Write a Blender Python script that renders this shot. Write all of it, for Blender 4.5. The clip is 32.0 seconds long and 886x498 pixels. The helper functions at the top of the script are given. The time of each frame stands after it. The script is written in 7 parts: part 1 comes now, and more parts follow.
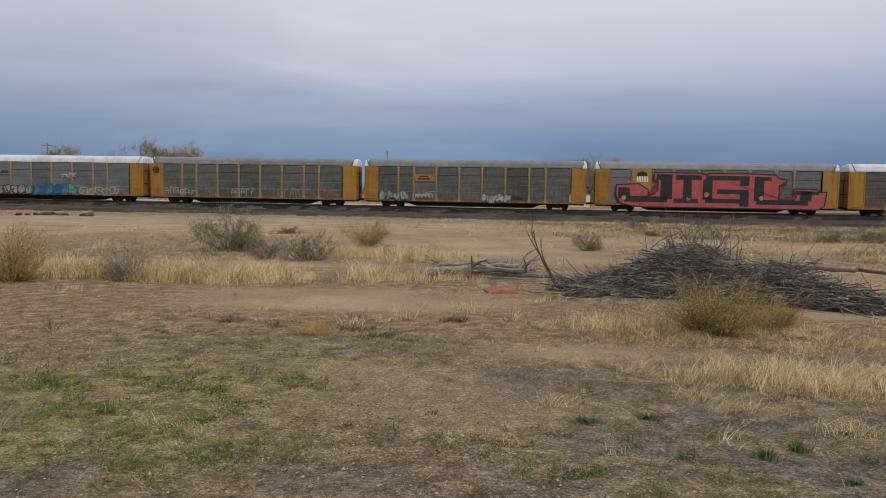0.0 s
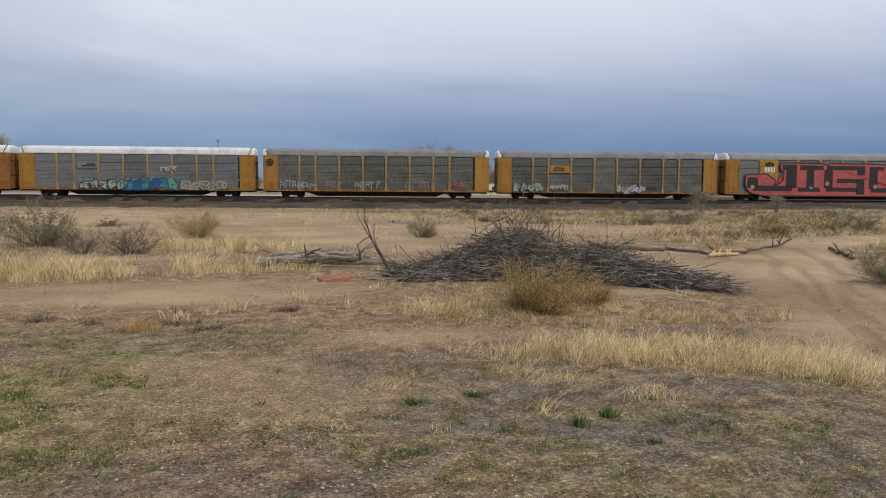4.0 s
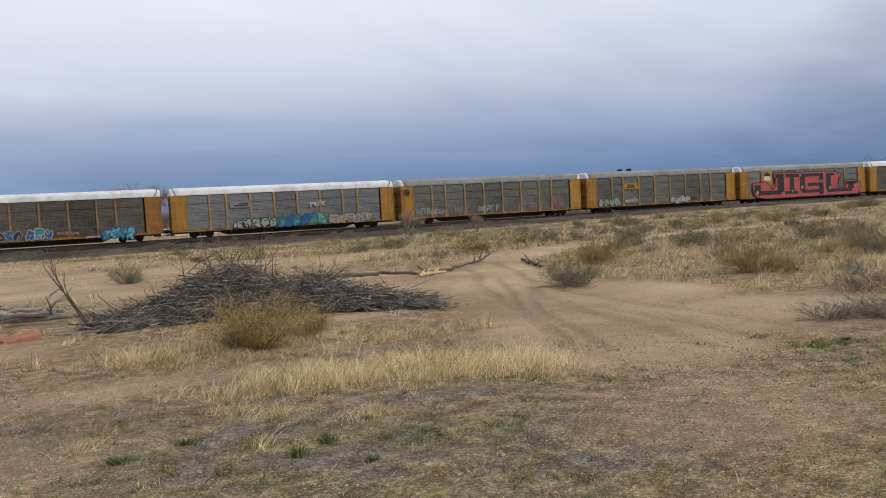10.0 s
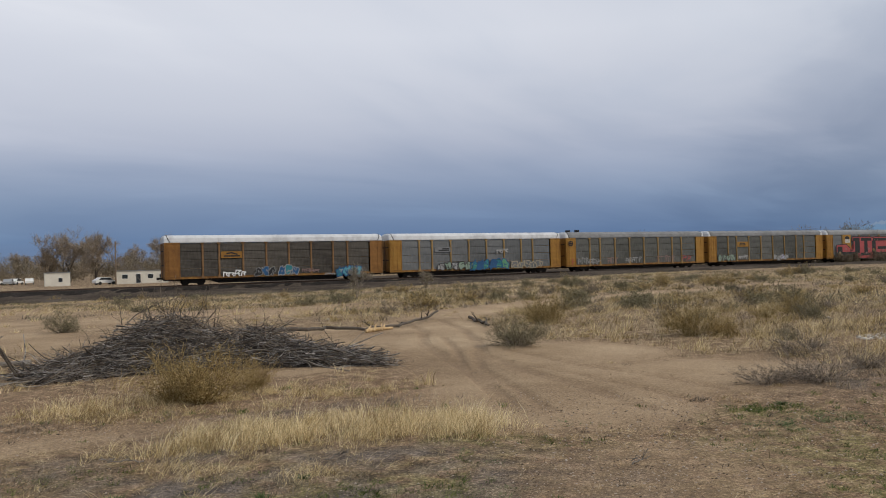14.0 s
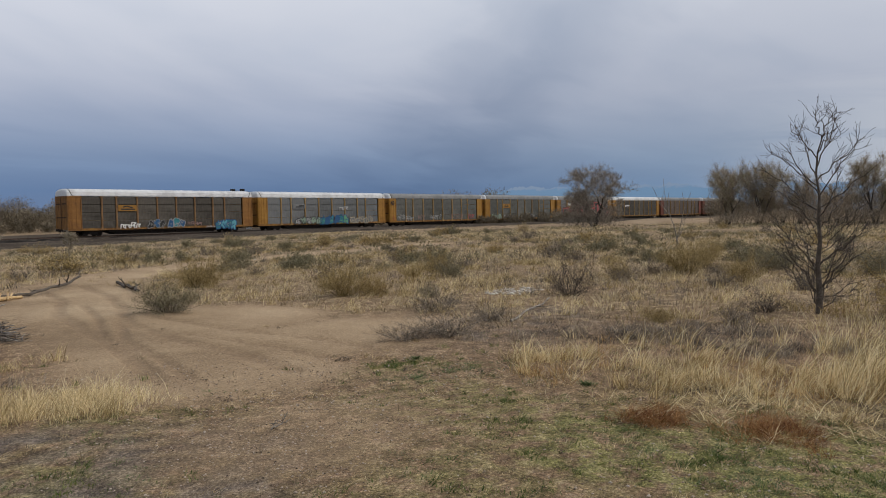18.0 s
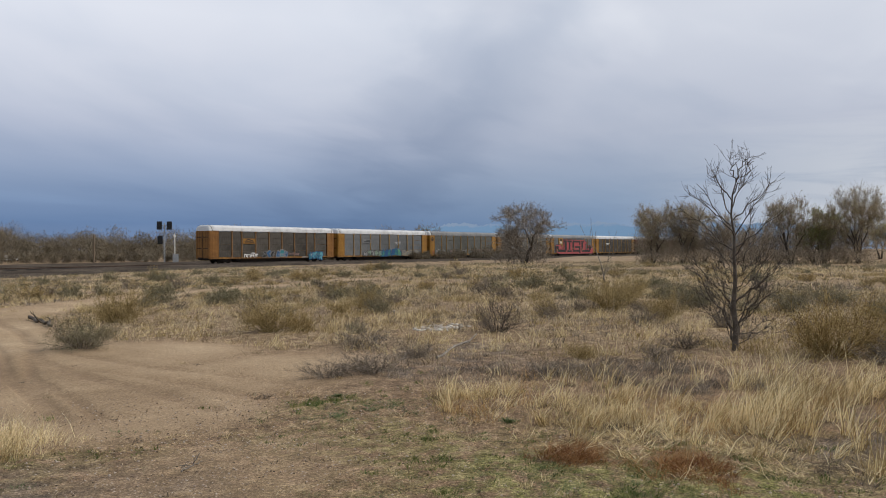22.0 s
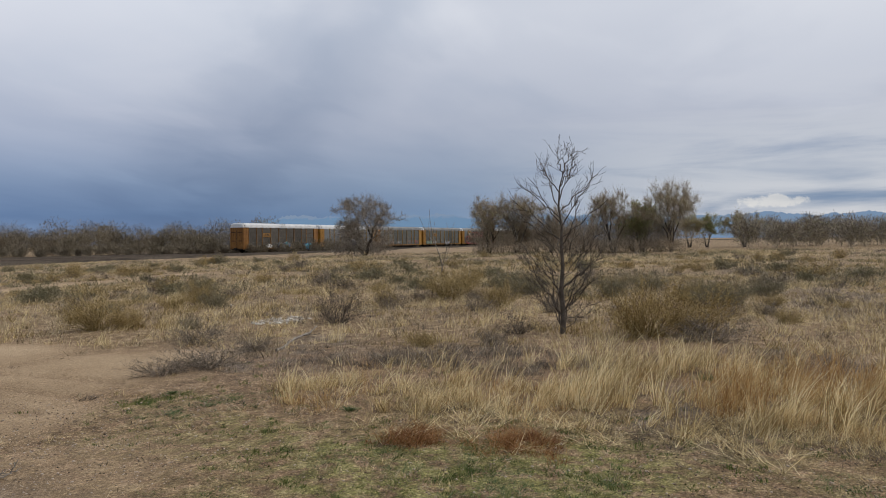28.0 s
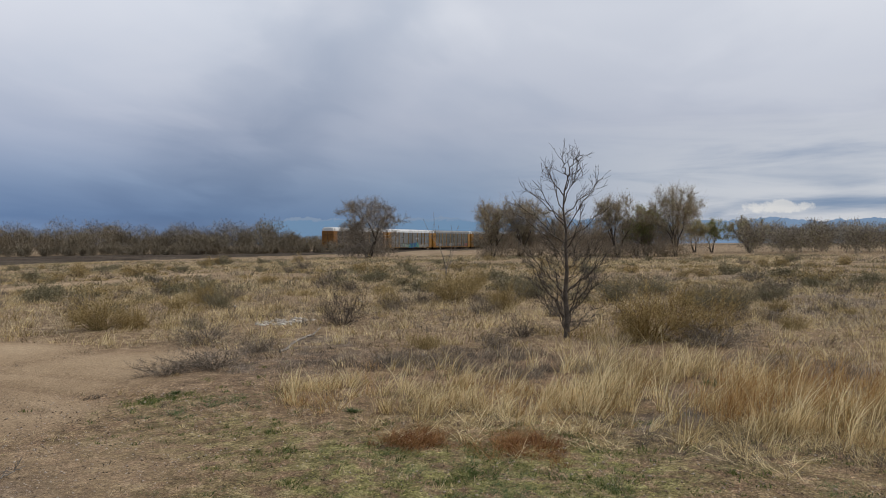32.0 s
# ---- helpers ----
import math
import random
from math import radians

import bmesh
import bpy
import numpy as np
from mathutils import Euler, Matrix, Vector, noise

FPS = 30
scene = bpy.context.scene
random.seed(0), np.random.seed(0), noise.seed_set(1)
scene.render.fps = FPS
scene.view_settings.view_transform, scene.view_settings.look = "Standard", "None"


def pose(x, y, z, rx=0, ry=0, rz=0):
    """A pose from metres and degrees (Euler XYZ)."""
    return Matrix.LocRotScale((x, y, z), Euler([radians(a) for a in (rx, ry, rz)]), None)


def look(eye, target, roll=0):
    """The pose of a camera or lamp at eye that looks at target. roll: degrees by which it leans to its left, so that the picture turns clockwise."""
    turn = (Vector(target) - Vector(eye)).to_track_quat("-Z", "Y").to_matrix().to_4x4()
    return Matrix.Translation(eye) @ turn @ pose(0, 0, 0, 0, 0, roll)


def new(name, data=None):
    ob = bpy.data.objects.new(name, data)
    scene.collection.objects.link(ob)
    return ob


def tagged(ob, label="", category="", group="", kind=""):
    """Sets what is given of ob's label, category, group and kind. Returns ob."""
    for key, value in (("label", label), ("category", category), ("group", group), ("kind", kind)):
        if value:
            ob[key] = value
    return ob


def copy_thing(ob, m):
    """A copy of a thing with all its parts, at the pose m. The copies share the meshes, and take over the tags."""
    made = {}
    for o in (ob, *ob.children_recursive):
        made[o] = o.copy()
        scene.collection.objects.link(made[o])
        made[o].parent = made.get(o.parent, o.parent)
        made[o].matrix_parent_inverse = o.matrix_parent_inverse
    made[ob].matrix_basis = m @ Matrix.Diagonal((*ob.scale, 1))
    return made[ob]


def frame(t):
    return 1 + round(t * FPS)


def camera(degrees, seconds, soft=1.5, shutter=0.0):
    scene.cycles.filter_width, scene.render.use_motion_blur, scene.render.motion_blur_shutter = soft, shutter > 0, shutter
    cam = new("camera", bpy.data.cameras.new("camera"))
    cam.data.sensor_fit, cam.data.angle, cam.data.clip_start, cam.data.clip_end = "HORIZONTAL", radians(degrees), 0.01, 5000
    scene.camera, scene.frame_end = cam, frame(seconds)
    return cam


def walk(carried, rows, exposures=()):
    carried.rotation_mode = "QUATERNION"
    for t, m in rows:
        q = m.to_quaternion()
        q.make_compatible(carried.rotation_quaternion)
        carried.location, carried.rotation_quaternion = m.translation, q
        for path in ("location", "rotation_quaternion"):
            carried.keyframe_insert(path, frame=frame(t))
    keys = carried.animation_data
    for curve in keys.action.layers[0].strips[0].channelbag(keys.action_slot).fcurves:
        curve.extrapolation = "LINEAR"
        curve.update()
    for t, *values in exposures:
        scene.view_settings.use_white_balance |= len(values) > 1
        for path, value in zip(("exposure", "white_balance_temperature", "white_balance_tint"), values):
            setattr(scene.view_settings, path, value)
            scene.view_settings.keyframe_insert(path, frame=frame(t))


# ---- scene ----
cam = camera(59.29, 32.0, soft=1.0)
PATH = [  # seconds, x, y, z, yaw, pitch, roll
    (0, -0.352, 0.322, 1.603, 0.06, -4.22, -1.02),
    (0.5, -0.362, 0.316, 1.596, 0.13, -4.85, -1.70),
    (1, -0.338, 0.305, 1.613, -1.31, -4.31, -1.66),
    (1.5, -0.331, 0.306, 1.598, -2.13, -4.93, -1.27),
    (2, -0.317, 0.313, 1.594, -4.67, -5.17, -1.64),
    (2.5, -0.298, 0.309, 1.597, -7.16, -4.75, -1.70),
    (3, -0.297, 0.305, 1.595, -8.34, -4.22, -1.38),
    (3.5, -0.290, 0.313, 1.586, -9.20, -3.51, -0.86),
    (4, -0.254, 0.305, 1.583, -11.81, -4.90, -0.53),
    (4.5, -0.232, 0.315, 1.582, -14.43, -4.38, -1.25),
    (6.5, -0.254, 0.327, 1.546, -16.46, -6.24, -0.26),
    (7, -0.252, 0.321, 1.541, -16.52, -6.72, 0.09),
    (7.5, -0.224, 0.331, 1.542, -18.89, -4.41, 0.40),
    (8, -0.213, 0.326, 1.532, -22.69, -1.12, 1.67),
    (8.5, -0.184, 0.331, 1.520, -28.30, -2.93, 4.23),
    (9, -0.143, 0.322, 1.527, -32.36, -4.08, 3.59),
    (9.5, -0.137, 0.286, 1.535, -33.75, -5.29, 2.78),
    (10, -0.144, 0.266, 1.549, -32.45, -2.97, 3.06),
    (10.5, -0.145, 0.259, 1.554, -31.15, -1.61, 3.07),
    (11, -0.139, 0.250, 1.550, -31.20, -0.66, 2.69),
    (11.5, -0.122, 0.250, 1.554, -32.89, 0.04, 2.37),
    (12, -0.131, 0.248, 1.553, -33.53, 0.01, 2.59),
    (12.5, -0.132, 0.239, 1.553, -33.59, -0.44, 3.60),
    (13, -0.135, 0.242, 1.554, -33.77, -0.71, 3.46),
    (13.5, -0.149, 0.248, 1.553, -33.84, 0.06, 2.40),
    (14, -0.123, 0.241, 1.560, -36.13, 1.01, 1.45),
    (14.5, -0.095, 0.216, 1.567, -40.17, 0.81, 1.32),
    (16.5, 0.012, 0.147, 1.615, -50.69, -1.14, 1.16),
    (17, 0.017, 0.141, 1.611, -53.96, -2.35, 1.26),
    (17.5, 0.013, 0.116, 1.618, -58.04, -2.39, 0.64),
    (18, 0.029, 0.105, 1.619, -60.26, -2.47, 0.91),
    (18.5, 0.047, 0.099, 1.609, -60.70, -2.57, 0.78),
    (19, 0.060, 0.088, 1.615, -61.17, -2.64, -0.26),
    (19.5, 0.074, 0.071, 1.617, -62.25, -2.02, -0.52),
    (20, 0.075, 0.049, 1.619, -63.31, -0.77, -0.27),
    (20.5, 0.075, 0.034, 1.621, -64.12, -0.55, -0.42),
    (21, 0.081, 0.027, 1.617, -64.85, -0.70, -0.59),
    (21.5, 0.086, 0.030, 1.619, -64.79, -0.59, -0.50),
    (22, 0.091, 0.033, 1.622, -65.18, 0.11, 0.26),
    (22.5, 0.084, 0.017, 1.626, -67.02, 0.39, 0.31),
    (23, 0.070, 0.009, 1.619, -68.88, 0.53, 0.62),
    (23.5, 0.060, 0.003, 1.616, -71.55, 0.20, 0.51),
    (24, 0.052, -0.003, 1.616, -72.56, -0.36, 0.66),
    (24.5, 0.057, -0.012, 1.612, -72.92, -0.58, 1.69),
    (25, 0.034, -0.029, 1.603, -74.06, -2.20, 1.21),
    (25.5, 0.033, -0.028, 1.597, -73.69, -1.14, 0.89),
    (26, 0.018, -0.025, 1.601, -75.35, -1.03, 0.67),
    (26.5, 0.006, -0.018, 1.596, -76.07, -1.80, 0.13),
    (28.5, -0.000, -0.002, 1.607, -77.26, -0.09, 0.81),
    (29, -0.005, 0.001, 1.612, -77.52, 0.10, 0.69),
    (29.5, -0.003, 0.002, 1.606, -77.10, 0.22, 0.79),
    (30, -0.006, 0.000, 1.608, -77.22, -0.21, 0.66),
    (30.5, -0.012, 0.004, 1.607, -77.15, 0.09, 0.48),
    (31, -0.007, 0.002, 1.608, -76.22, -0.07, 0.60),
    (31.5, 0.001, 0.004, 1.603, -76.53, -0.18, 0.45),
    (32, 0.001, -0.001, 1.596, -76.60, -0.35, 0.27),
]
walk(cam, [(t, pose(x, y, z, 90 + p, r, w)) for t, x, y, z, w, p, r in PATH],
     exposures=[(0, 0.03), (1, 0.2), (2, 0.19), (4.5, 0.24), (7, 0.35), (8, 0.27), (9, 0.10), (10, 0.27), (11, 0.09), (12, -0.06), (13, -0.11), (14, -0.03), (17, -0.02), (18, -0.02), (19, 0.07), (20, 0.14), (22, 0.14), (23, -0.05), (24, -0.12), (25, -0.08), (26, -0.02), (29, 0.05), (32, 0.04)])

# ---- world, sun, exposure ----
world = bpy.data.worlds.new("overcast_sky")
scene.world = world
world.use_nodes = True
wn, wl = world.node_tree.nodes, world.node_tree.links
wn.clear()


def wnode(kind, **kw):
    n = wn.new(kind)
    for k, v in kw.items():
        n.inputs[k].default_value = v
    return n


def wmath(op, a, b=None):
    n = wn.new("ShaderNodeMath")
    n.operation = op
    for i, v in enumerate((a, b)):
        if v is None:
            continue
        if isinstance(v, (int, float)):
            n.inputs[i].default_value = v
        else:
            wl.new(v, n.inputs[i])
    return n.outputs[0]


def ramp_into(nodes, stops, interp="EASE"):
    n = nodes.new("ShaderNodeValToRGB")
    n.color_ramp.interpolation = interp
    el = n.color_ramp.elements
    while len(el) < len(stops):
        el.new(0.5)
    for e, (at, col) in zip(el, stops):
        e.position = at
        e.color = (*col, 1) if len(col) == 3 else col
    return n


SUN_EL, SUN_AZ = 38, 150   # degrees; azimuth clockwise from +y
sky = wn.new("ShaderNodeTexSky")
sky.sky_type = "NISHITA"
sky.sun_disc = False
sky.sun_elevation, sky.sun_rotation = radians(SUN_EL), radians(SUN_AZ)
coord = wn.new("ShaderNodeTexCoord")
sep = wn.new("ShaderNodeSeparateXYZ")
wl.new(coord.outputs["Generated"], sep.inputs[0])
dx, dy, dz = sep.outputs
# cloud deck seen in perspective: direction divided by its rise
up = wmath("ADD", wmath("MAXIMUM", dz, 0.0), 0.16)
flat = wn.new("ShaderNodeCombineXYZ")
wl.new(wmath("DIVIDE", dx, up), flat.inputs[0])
wl.new(wmath("DIVIDE", dy, up), flat.inputs[1])
turned = wn.new("ShaderNodeMapping")
turned.inputs["Rotation"].default_value = (0, 0, radians(24))
turned.inputs["Scale"].default_value = (0.45, 0.75, 1)
turned.inputs["Location"].default_value = (0.6, 0.1, 0)
wl.new(flat.outputs[0], turned.inputs[0])
big = wnode("ShaderNodeTexNoise", Scale=0.9, Detail=5.0, Roughness=0.5, Distortion=0.6)
wl.new(turned.outputs[0], big.inputs["Vector"])
fine = wnode("ShaderNodeTexNoise", Scale=3.2, Detail=7.0, Roughness=0.5, Distortion=0.5)
wl.new(turned.outputs[0], fine.inputs["Vector"])
# the deck brightens overhead and is a dark blue-grey low down
grad = ramp_into(wn, [(0.0, (0.1737, 0.2487, 0.3848)), (0.035, (0.1447, 0.2338, 0.39)), (0.075, (0.2316, 0.3035, 0.4368)), (0.15, (0.4632, 0.4925, 0.5824)), (0.28, (0.6466, 0.6716, 0.7384)), (1.0, (0.6369, 0.6667, 0.728))], "LINEAR")
wl.new(dz, grad.inputs[0])
cl = wmath("ADD", wmath("MULTIPLY", big.outputs[0], 0.86), wmath("MULTIPLY", fine.outputs[0], 0.14))
shade = ramp_into(wn, [(0.34, (0.82, 0.855, 0.90)), (0.5, (0.965, 0.97, 0.98)), (0.62, (1.10, 1.09, 1.07))])
wl.new(cl, shade.inputs[0])
deck = wn.new("ShaderNodeMix")
deck.data_type, deck.blend_type = "RGBA", "MULTIPLY"
deck.inputs[0].default_value = 1.0
wl.new(grad.outputs[0], deck.inputs[6])
wl.new(shade.outputs[0], deck.inputs[7])
def tint(base, colour):
    x = wn.new("ShaderNodeMix")
    x.data_type, x.blend_type = "RGBA", "MULTIPLY"
    x.inputs[0].default_value = 1.0
    wl.new(base, x.inputs[6])
    wl.new(colour, x.inputs[7])
    return x


def along(vx, vy, vz):
    return wmath("ADD", wmath("ADD", wmath("MULTIPLY", dx, vx), wmath("MULTIPLY", dy, vy)), wmath("MULTIPLY", dz, vz))


# a dark blue bank of cloud low beyond the railway
bank_az = ramp_into(wn, [(0.72, (0, 0, 0)), (0.99, (1, 1, 1))])
wl.new(along(0.53, 0.85, 0.0), bank_az.inputs[0])
bank_el = ramp_into(wn, [(0.0, (1, 1, 1)), (0.06, (1, 1, 1)), (0.19, (0, 0, 0))], "LINEAR")
wl.new(dz, bank_el.inputs[0])
bank = wn.new("ShaderNodeMix")
bank.data_type = "RGBA"
bank.inputs[6].default_value, bank.inputs[7].default_value = (1, 1, 1, 1), (0.70, 0.755, 0.855, 1)
wl.new(wmath("MULTIPLY", bank_az.outputs[0], bank_el.outputs[0]), bank.inputs[0])
deck = tint(deck.outputs[2], bank.outputs[2])
# a slanting grey streak where two sheets of the deck meet
seam = ramp_into(wn, [(0.34, (1, 1, 1)), (0.43, (0.97, 0.975, 0.985)), (0.50, (0.78, 0.815, 0.865)), (0.56, (0.91, 0.925, 0.95)), (0.66, (1.10, 1.09, 1.075)), (0.85, (1, 1, 1))])
wl.new(wmath("ADD", wmath("ADD", along(-0.387, 0.632, 0.671), wmath("MULTIPLY", fine.outputs[0], 0.16)), 0.42), seam.inputs[0])
deck = tint(deck.outputs[2], seam.outputs[0])
# the deck is thinner, and so brighter, high over the railway to the north
north = ramp_into(wn, [(0.0, (0.97, 0.97, 0.97)), (0.70, (0.99, 0.99, 0.99)), (0.97, (1.15, 1.14, 1.13))])
wl.new(along(0.33, 0.85, 0.42), north.inputs[0])
deck = tint(deck.outputs[2], north.outputs[0])
# a brighter, broken edge of the deck low in the east (+x, -y)
east = wmath("ADD", wmath("MULTIPLY", dx, 0.80), wmath("MULTIPLY", dy, -0.60))
eastm = ramp_into(wn, [(0.62, (0, 0, 0)), (0.90, (1, 1, 1))])
wl.new(east, eastm.inputs[0])
low = ramp_into(wn, [(0.0, (0.6, 0.6, 0.6)), (0.02, (1, 1, 1)), (0.10, (0.75, 0.75, 0.75)), (0.20, (0, 0, 0))], "LINEAR")
wl.new(dz, low.inputs[0])
streak = wn.new("ShaderNodeMapping")
streak.inputs["Scale"].default_value = (2.2, 2.2, 17.0)
wl.new(coord.outputs["Generated"], streak.inputs[0])
streakn = wnode("ShaderNodeTexNoise", Scale=1.6, Detail=6.0, Roughness=0.55, Distortion=0.4)
wl.new(streak.outputs[0], streakn.inputs["Vector"])
streakr = ramp_into(wn, [(0.30, (0, 0, 0)), (0.62, (1, 1, 1))])
wl.new(streakn.outputs[0], streakr.inputs[0])
fac = wmath("MULTIPLY", wmath("MULTIPLY", eastm.outputs[0], low.outputs[0]), streakr.outputs[0])
lit = wn.new("ShaderNodeMix")
lit.data_type = "RGBA"
wl.new(wmath("MULTIPLY", fac, 0.8), lit.inputs[0])
wl.new(deck.outputs[2], lit.inputs[6])
lit.inputs[7].default_value = (0.70, 0.70, 0.72, 1)
puffn = wnode("ShaderNodeTexNoise", Scale=55.0, Detail=5.0, Roughness=0.6, Distortion=0.3)
wl.new(coord.outputs["Generated"], puffn.inputs["Vector"])
PUFF_AHEAD, PUFF_SIDE, PUFF_Z = (0.9857, -0.1688, 0.0), (-0.1688, -0.9857, 0.0), 0.0425
puff_x = wmath("MULTIPLY", along(*PUFF_SIDE), 1 / 0.034)
puff_z = wmath("MULTIPLY", wmath("ADD", dz, -PUFF_Z), 1 / 0.0075)
puff_r = wmath("ADD", wmath("ADD", wmath("MULTIPLY", puff_x, puff_x), wmath("MULTIPLY", puff_z, puff_z)), wmath("MULTIPLY", puffn.outputs[0], -4.5))
ahead = ramp_into(wn, [(0.5, (0, 0, 0)), (0.6, (1, 1, 1))])
wl.new(along(*PUFF_AHEAD), ahead.inputs[0])
puff = ramp_into(wn, [(0.0, (1, 1, 1)), (0.9, (0, 0, 0))])
wl.new(wmath("ADD", puff_r, 1.75), puff.inputs[0])
topped = wn.new("ShaderNodeMix")
topped.data_type = "RGBA"
wl.new(wmath("MULTIPLY", wmath("MULTIPLY", puff.outputs[0], ahead.outputs[0]), 0.5), topped.inputs[0])
wl.new(lit.outputs[2], topped.inputs[6])
topped.inputs[7].default_value = (0.86, 0.82, 0.76, 1)
clear = wn.new("ShaderNodeMix")
clear.data_type, clear.blend_type = "RGBA", "MULTIPLY"
clear.inputs[0].default_value = 1.0
wl.new(sky.outputs[0], clear.inputs[6])
clear.inputs[7].default_value = (0.1, 0.1, 0.1, 1)
cover = wn.new("ShaderNodeMix")
cover.data_type = "RGBA"
cover.inputs[0].default_value = 0.93
wl.new(clear.outputs[2], cover.inputs[6])
wl.new(topped.outputs[2], cover.inputs[7])
back = wnode("ShaderNodeBackground", Strength=1.0)
wl.new(cover.outputs[2], back.inputs[0])
wo = wn.new("ShaderNodeOutputWorld")
wl.new(back.outputs[0], wo.inputs[0])

sun = new("sun", bpy.data.lights.new("sun", "SUN"))
sun.data.energy, sun.data.angle, sun.data.color = 1.8, radians(16), (1.0, 0.915, 0.79)
sun.matrix_world = look((0, 0, 50), (-50 * math.sin(radians(SUN_AZ)), -50 * math.cos(radians(SUN_AZ)), 50 - 50 * math.tan(radians(SUN_EL))))


# ---- materials ----
def material(name, colors, rough=0.9, scale=4.0, fine_scale=40.0, bump=0.0, metal=0.0, island=False, rand=False, spec=0.3, contrast=(0.35, 0.65), streak=0.0, through_light=0.0):
    """A surface whose colour wanders between the given colours at two scales; island / rand: also from piece to piece."""
    m = bpy.data.materials.new(name)
    m.use_nodes = True
    n, l = m.node_tree.nodes, m.node_tree.links
    b = n["Principled BSDF"]
    b.inputs["Roughness"].default_value, b.inputs["Metallic"].default_value = rough, metal
    b.inputs["Specular IOR Level"].default_value = spec
    tc = n.new("ShaderNodeTexCoord")
    a = n.new("ShaderNodeTexNoise")
    a.inputs["Scale"].default_value, a.inputs["Detail"].default_value = scale, 4
    c = n.new("ShaderNodeTexNoise")
    c.inputs["Scale"].default_value, c.inputs["Detail"].default_value = fine_scale, 6
    if streak:
        mp = n.new("ShaderNodeMapping")
        mp.inputs["Scale"].default_value = (1, 1, streak)
        l.new(tc.outputs["Object"], mp.inputs[0])
    for x in (a, c):
        l.new(mp.outputs[0] if streak else tc.outputs["Object"], x.inputs["Vector"])
    mixv = n.new("ShaderNodeMath")
    mixv.operation = "MULTIPLY_ADD"
    l.new(c.outputs[0], mixv.inputs[0])
    mixv.inputs[1].default_value = 0.5
    half = n.new("ShaderNodeMath")
    half.operation = "MULTIPLY"
    half.inputs[1].default_value = 0.5
    l.new(a.outputs[0], half.inputs[0])
    l.new(half.outputs[0], mixv.inputs[2])
    value = mixv.outputs[0]
    if island or rand:
        src = n.new("ShaderNodeNewGeometry").outputs["Random Per Island"] if island else n.new("ShaderNodeObjectInfo").outputs["Random"]
        add = n.new("ShaderNodeMath")
        add.operation = "MULTIPLY_ADD"
        l.new(src, add.inputs[0])
        add.inputs[1].default_value = 0.45 if island else 0.2
        sub = n.new("ShaderNodeMath")
        sub.operation = "SUBTRACT"
        l.new(value, sub.inputs[0])
        sub.inputs[1].default_value = 0.22 if island else 0.1
        l.new(sub.outputs[0], add.inputs[2])
        value = add.outputs[0]
    lo, hi = contrast
    stops = [(lo + (hi - lo) * i / max(1, len(colors) - 1), col) for i, col in enumerate(colors)]
    r = ramp_into(n, stops, "LINEAR")
    l.new(value, r.inputs[0])
    l.new(r.outputs[0], b.inputs["Base Color"])
    if bump:
        bp = n.new("ShaderNodeBump")
        bp.inputs["Strength"].default_value, bp.inputs["Distance"].default_value = 0.6, bump
        l.new(c.outputs[0], bp.inputs["Height"])
        l.new(bp.outputs[0], b.inputs["Normal"])
    if through_light:
        tr, mx = n.new("ShaderNodeBsdfTranslucent"), n.new("ShaderNodeMixShader")
        l.new(r.outputs[0], tr.inputs[0])
        mx.inputs[0].default_value = through_light
        l.new(b.outputs[0], mx.inputs[1])
        l.new(tr.outputs[0], mx.inputs[2])
        l.new(mx.outputs[0], n["Material Output"].inputs[0])
    return m


DRY = material("dry_grass", [(0.26, 0.185, 0.085), (0.60, 0.465, 0.24), (0.84, 0.70, 0.43)], 0.85, 0.7, 3.0, island=True, through_light=0.3)
DRY_TALL = material("tall_straw", [(0.30, 0.215, 0.098), (0.68, 0.53, 0.275), (0.93, 0.80, 0.51)], 0.8, 0.7, 3.0, island=True, through_light=0.3)
DRY_RED = material("russet_grass", [(0.13, 0.052, 0.02), (0.27, 0.125, 0.045), (0.42, 0.235, 0.095)], 0.9, 0.7, 3.0, island=True, through_light=0.2)
DRY_ORANGE = material("orange_stalks", [(0.27, 0.145, 0.05), (0.46, 0.285, 0.11), (0.66, 0.47, 0.23)], 0.9, 0.7, 3.0, island=True, through_light=0.3)
GREEN = material("green_grass", [(0.055, 0.085, 0.022), (0.115, 0.15, 0.04), (0.25, 0.25, 0.088)], 0.8, 0.7, 3.0, island=True, through_light=0.25)
WEED = material("green_weed", [(0.055, 0.085, 0.03), (0.10, 0.14, 0.05), (0.19, 0.22, 0.09)], 0.7, 5, 30, island=True)
LITTER = material("dead_stems", [(0.16, 0.118, 0.07), (0.35, 0.272, 0.165), (0.56, 0.46, 0.305)], 0.9, 0.7, 3.0, island=True, through_light=0.2)
GREYTWIG = material("grey_twigs", [(0.095, 0.077, 0.058), (0.185, 0.152, 0.118), (0.33, 0.275, 0.215)], 0.9, 3, 20, island=True)
DARKTWIG = material("dark_twigs", [(0.06, 0.047, 0.036), (0.12, 0.095, 0.073), (0.21, 0.17, 0.13)], 0.9, 3, 20, island=True)
BARK = material("bark", [(0.05, 0.04, 0.032), (0.095, 0.078, 0.062), (0.16, 0.135, 0.11)], 0.92, 6, 40, 0.01)
SAGE = material("sage_leaves", [(0.125, 0.112, 0.062), (0.205, 0.182, 0.105), (0.295, 0.265, 0.165)], 0.9, 3, 20, island=True, through_light=0.2)
OLIVE = material("olive_leaves", [(0.19, 0.138, 0.055), (0.33, 0.242, 0.10), (0.47, 0.36, 0.17)], 0.9, 3, 20, island=True, through_light=0.2)
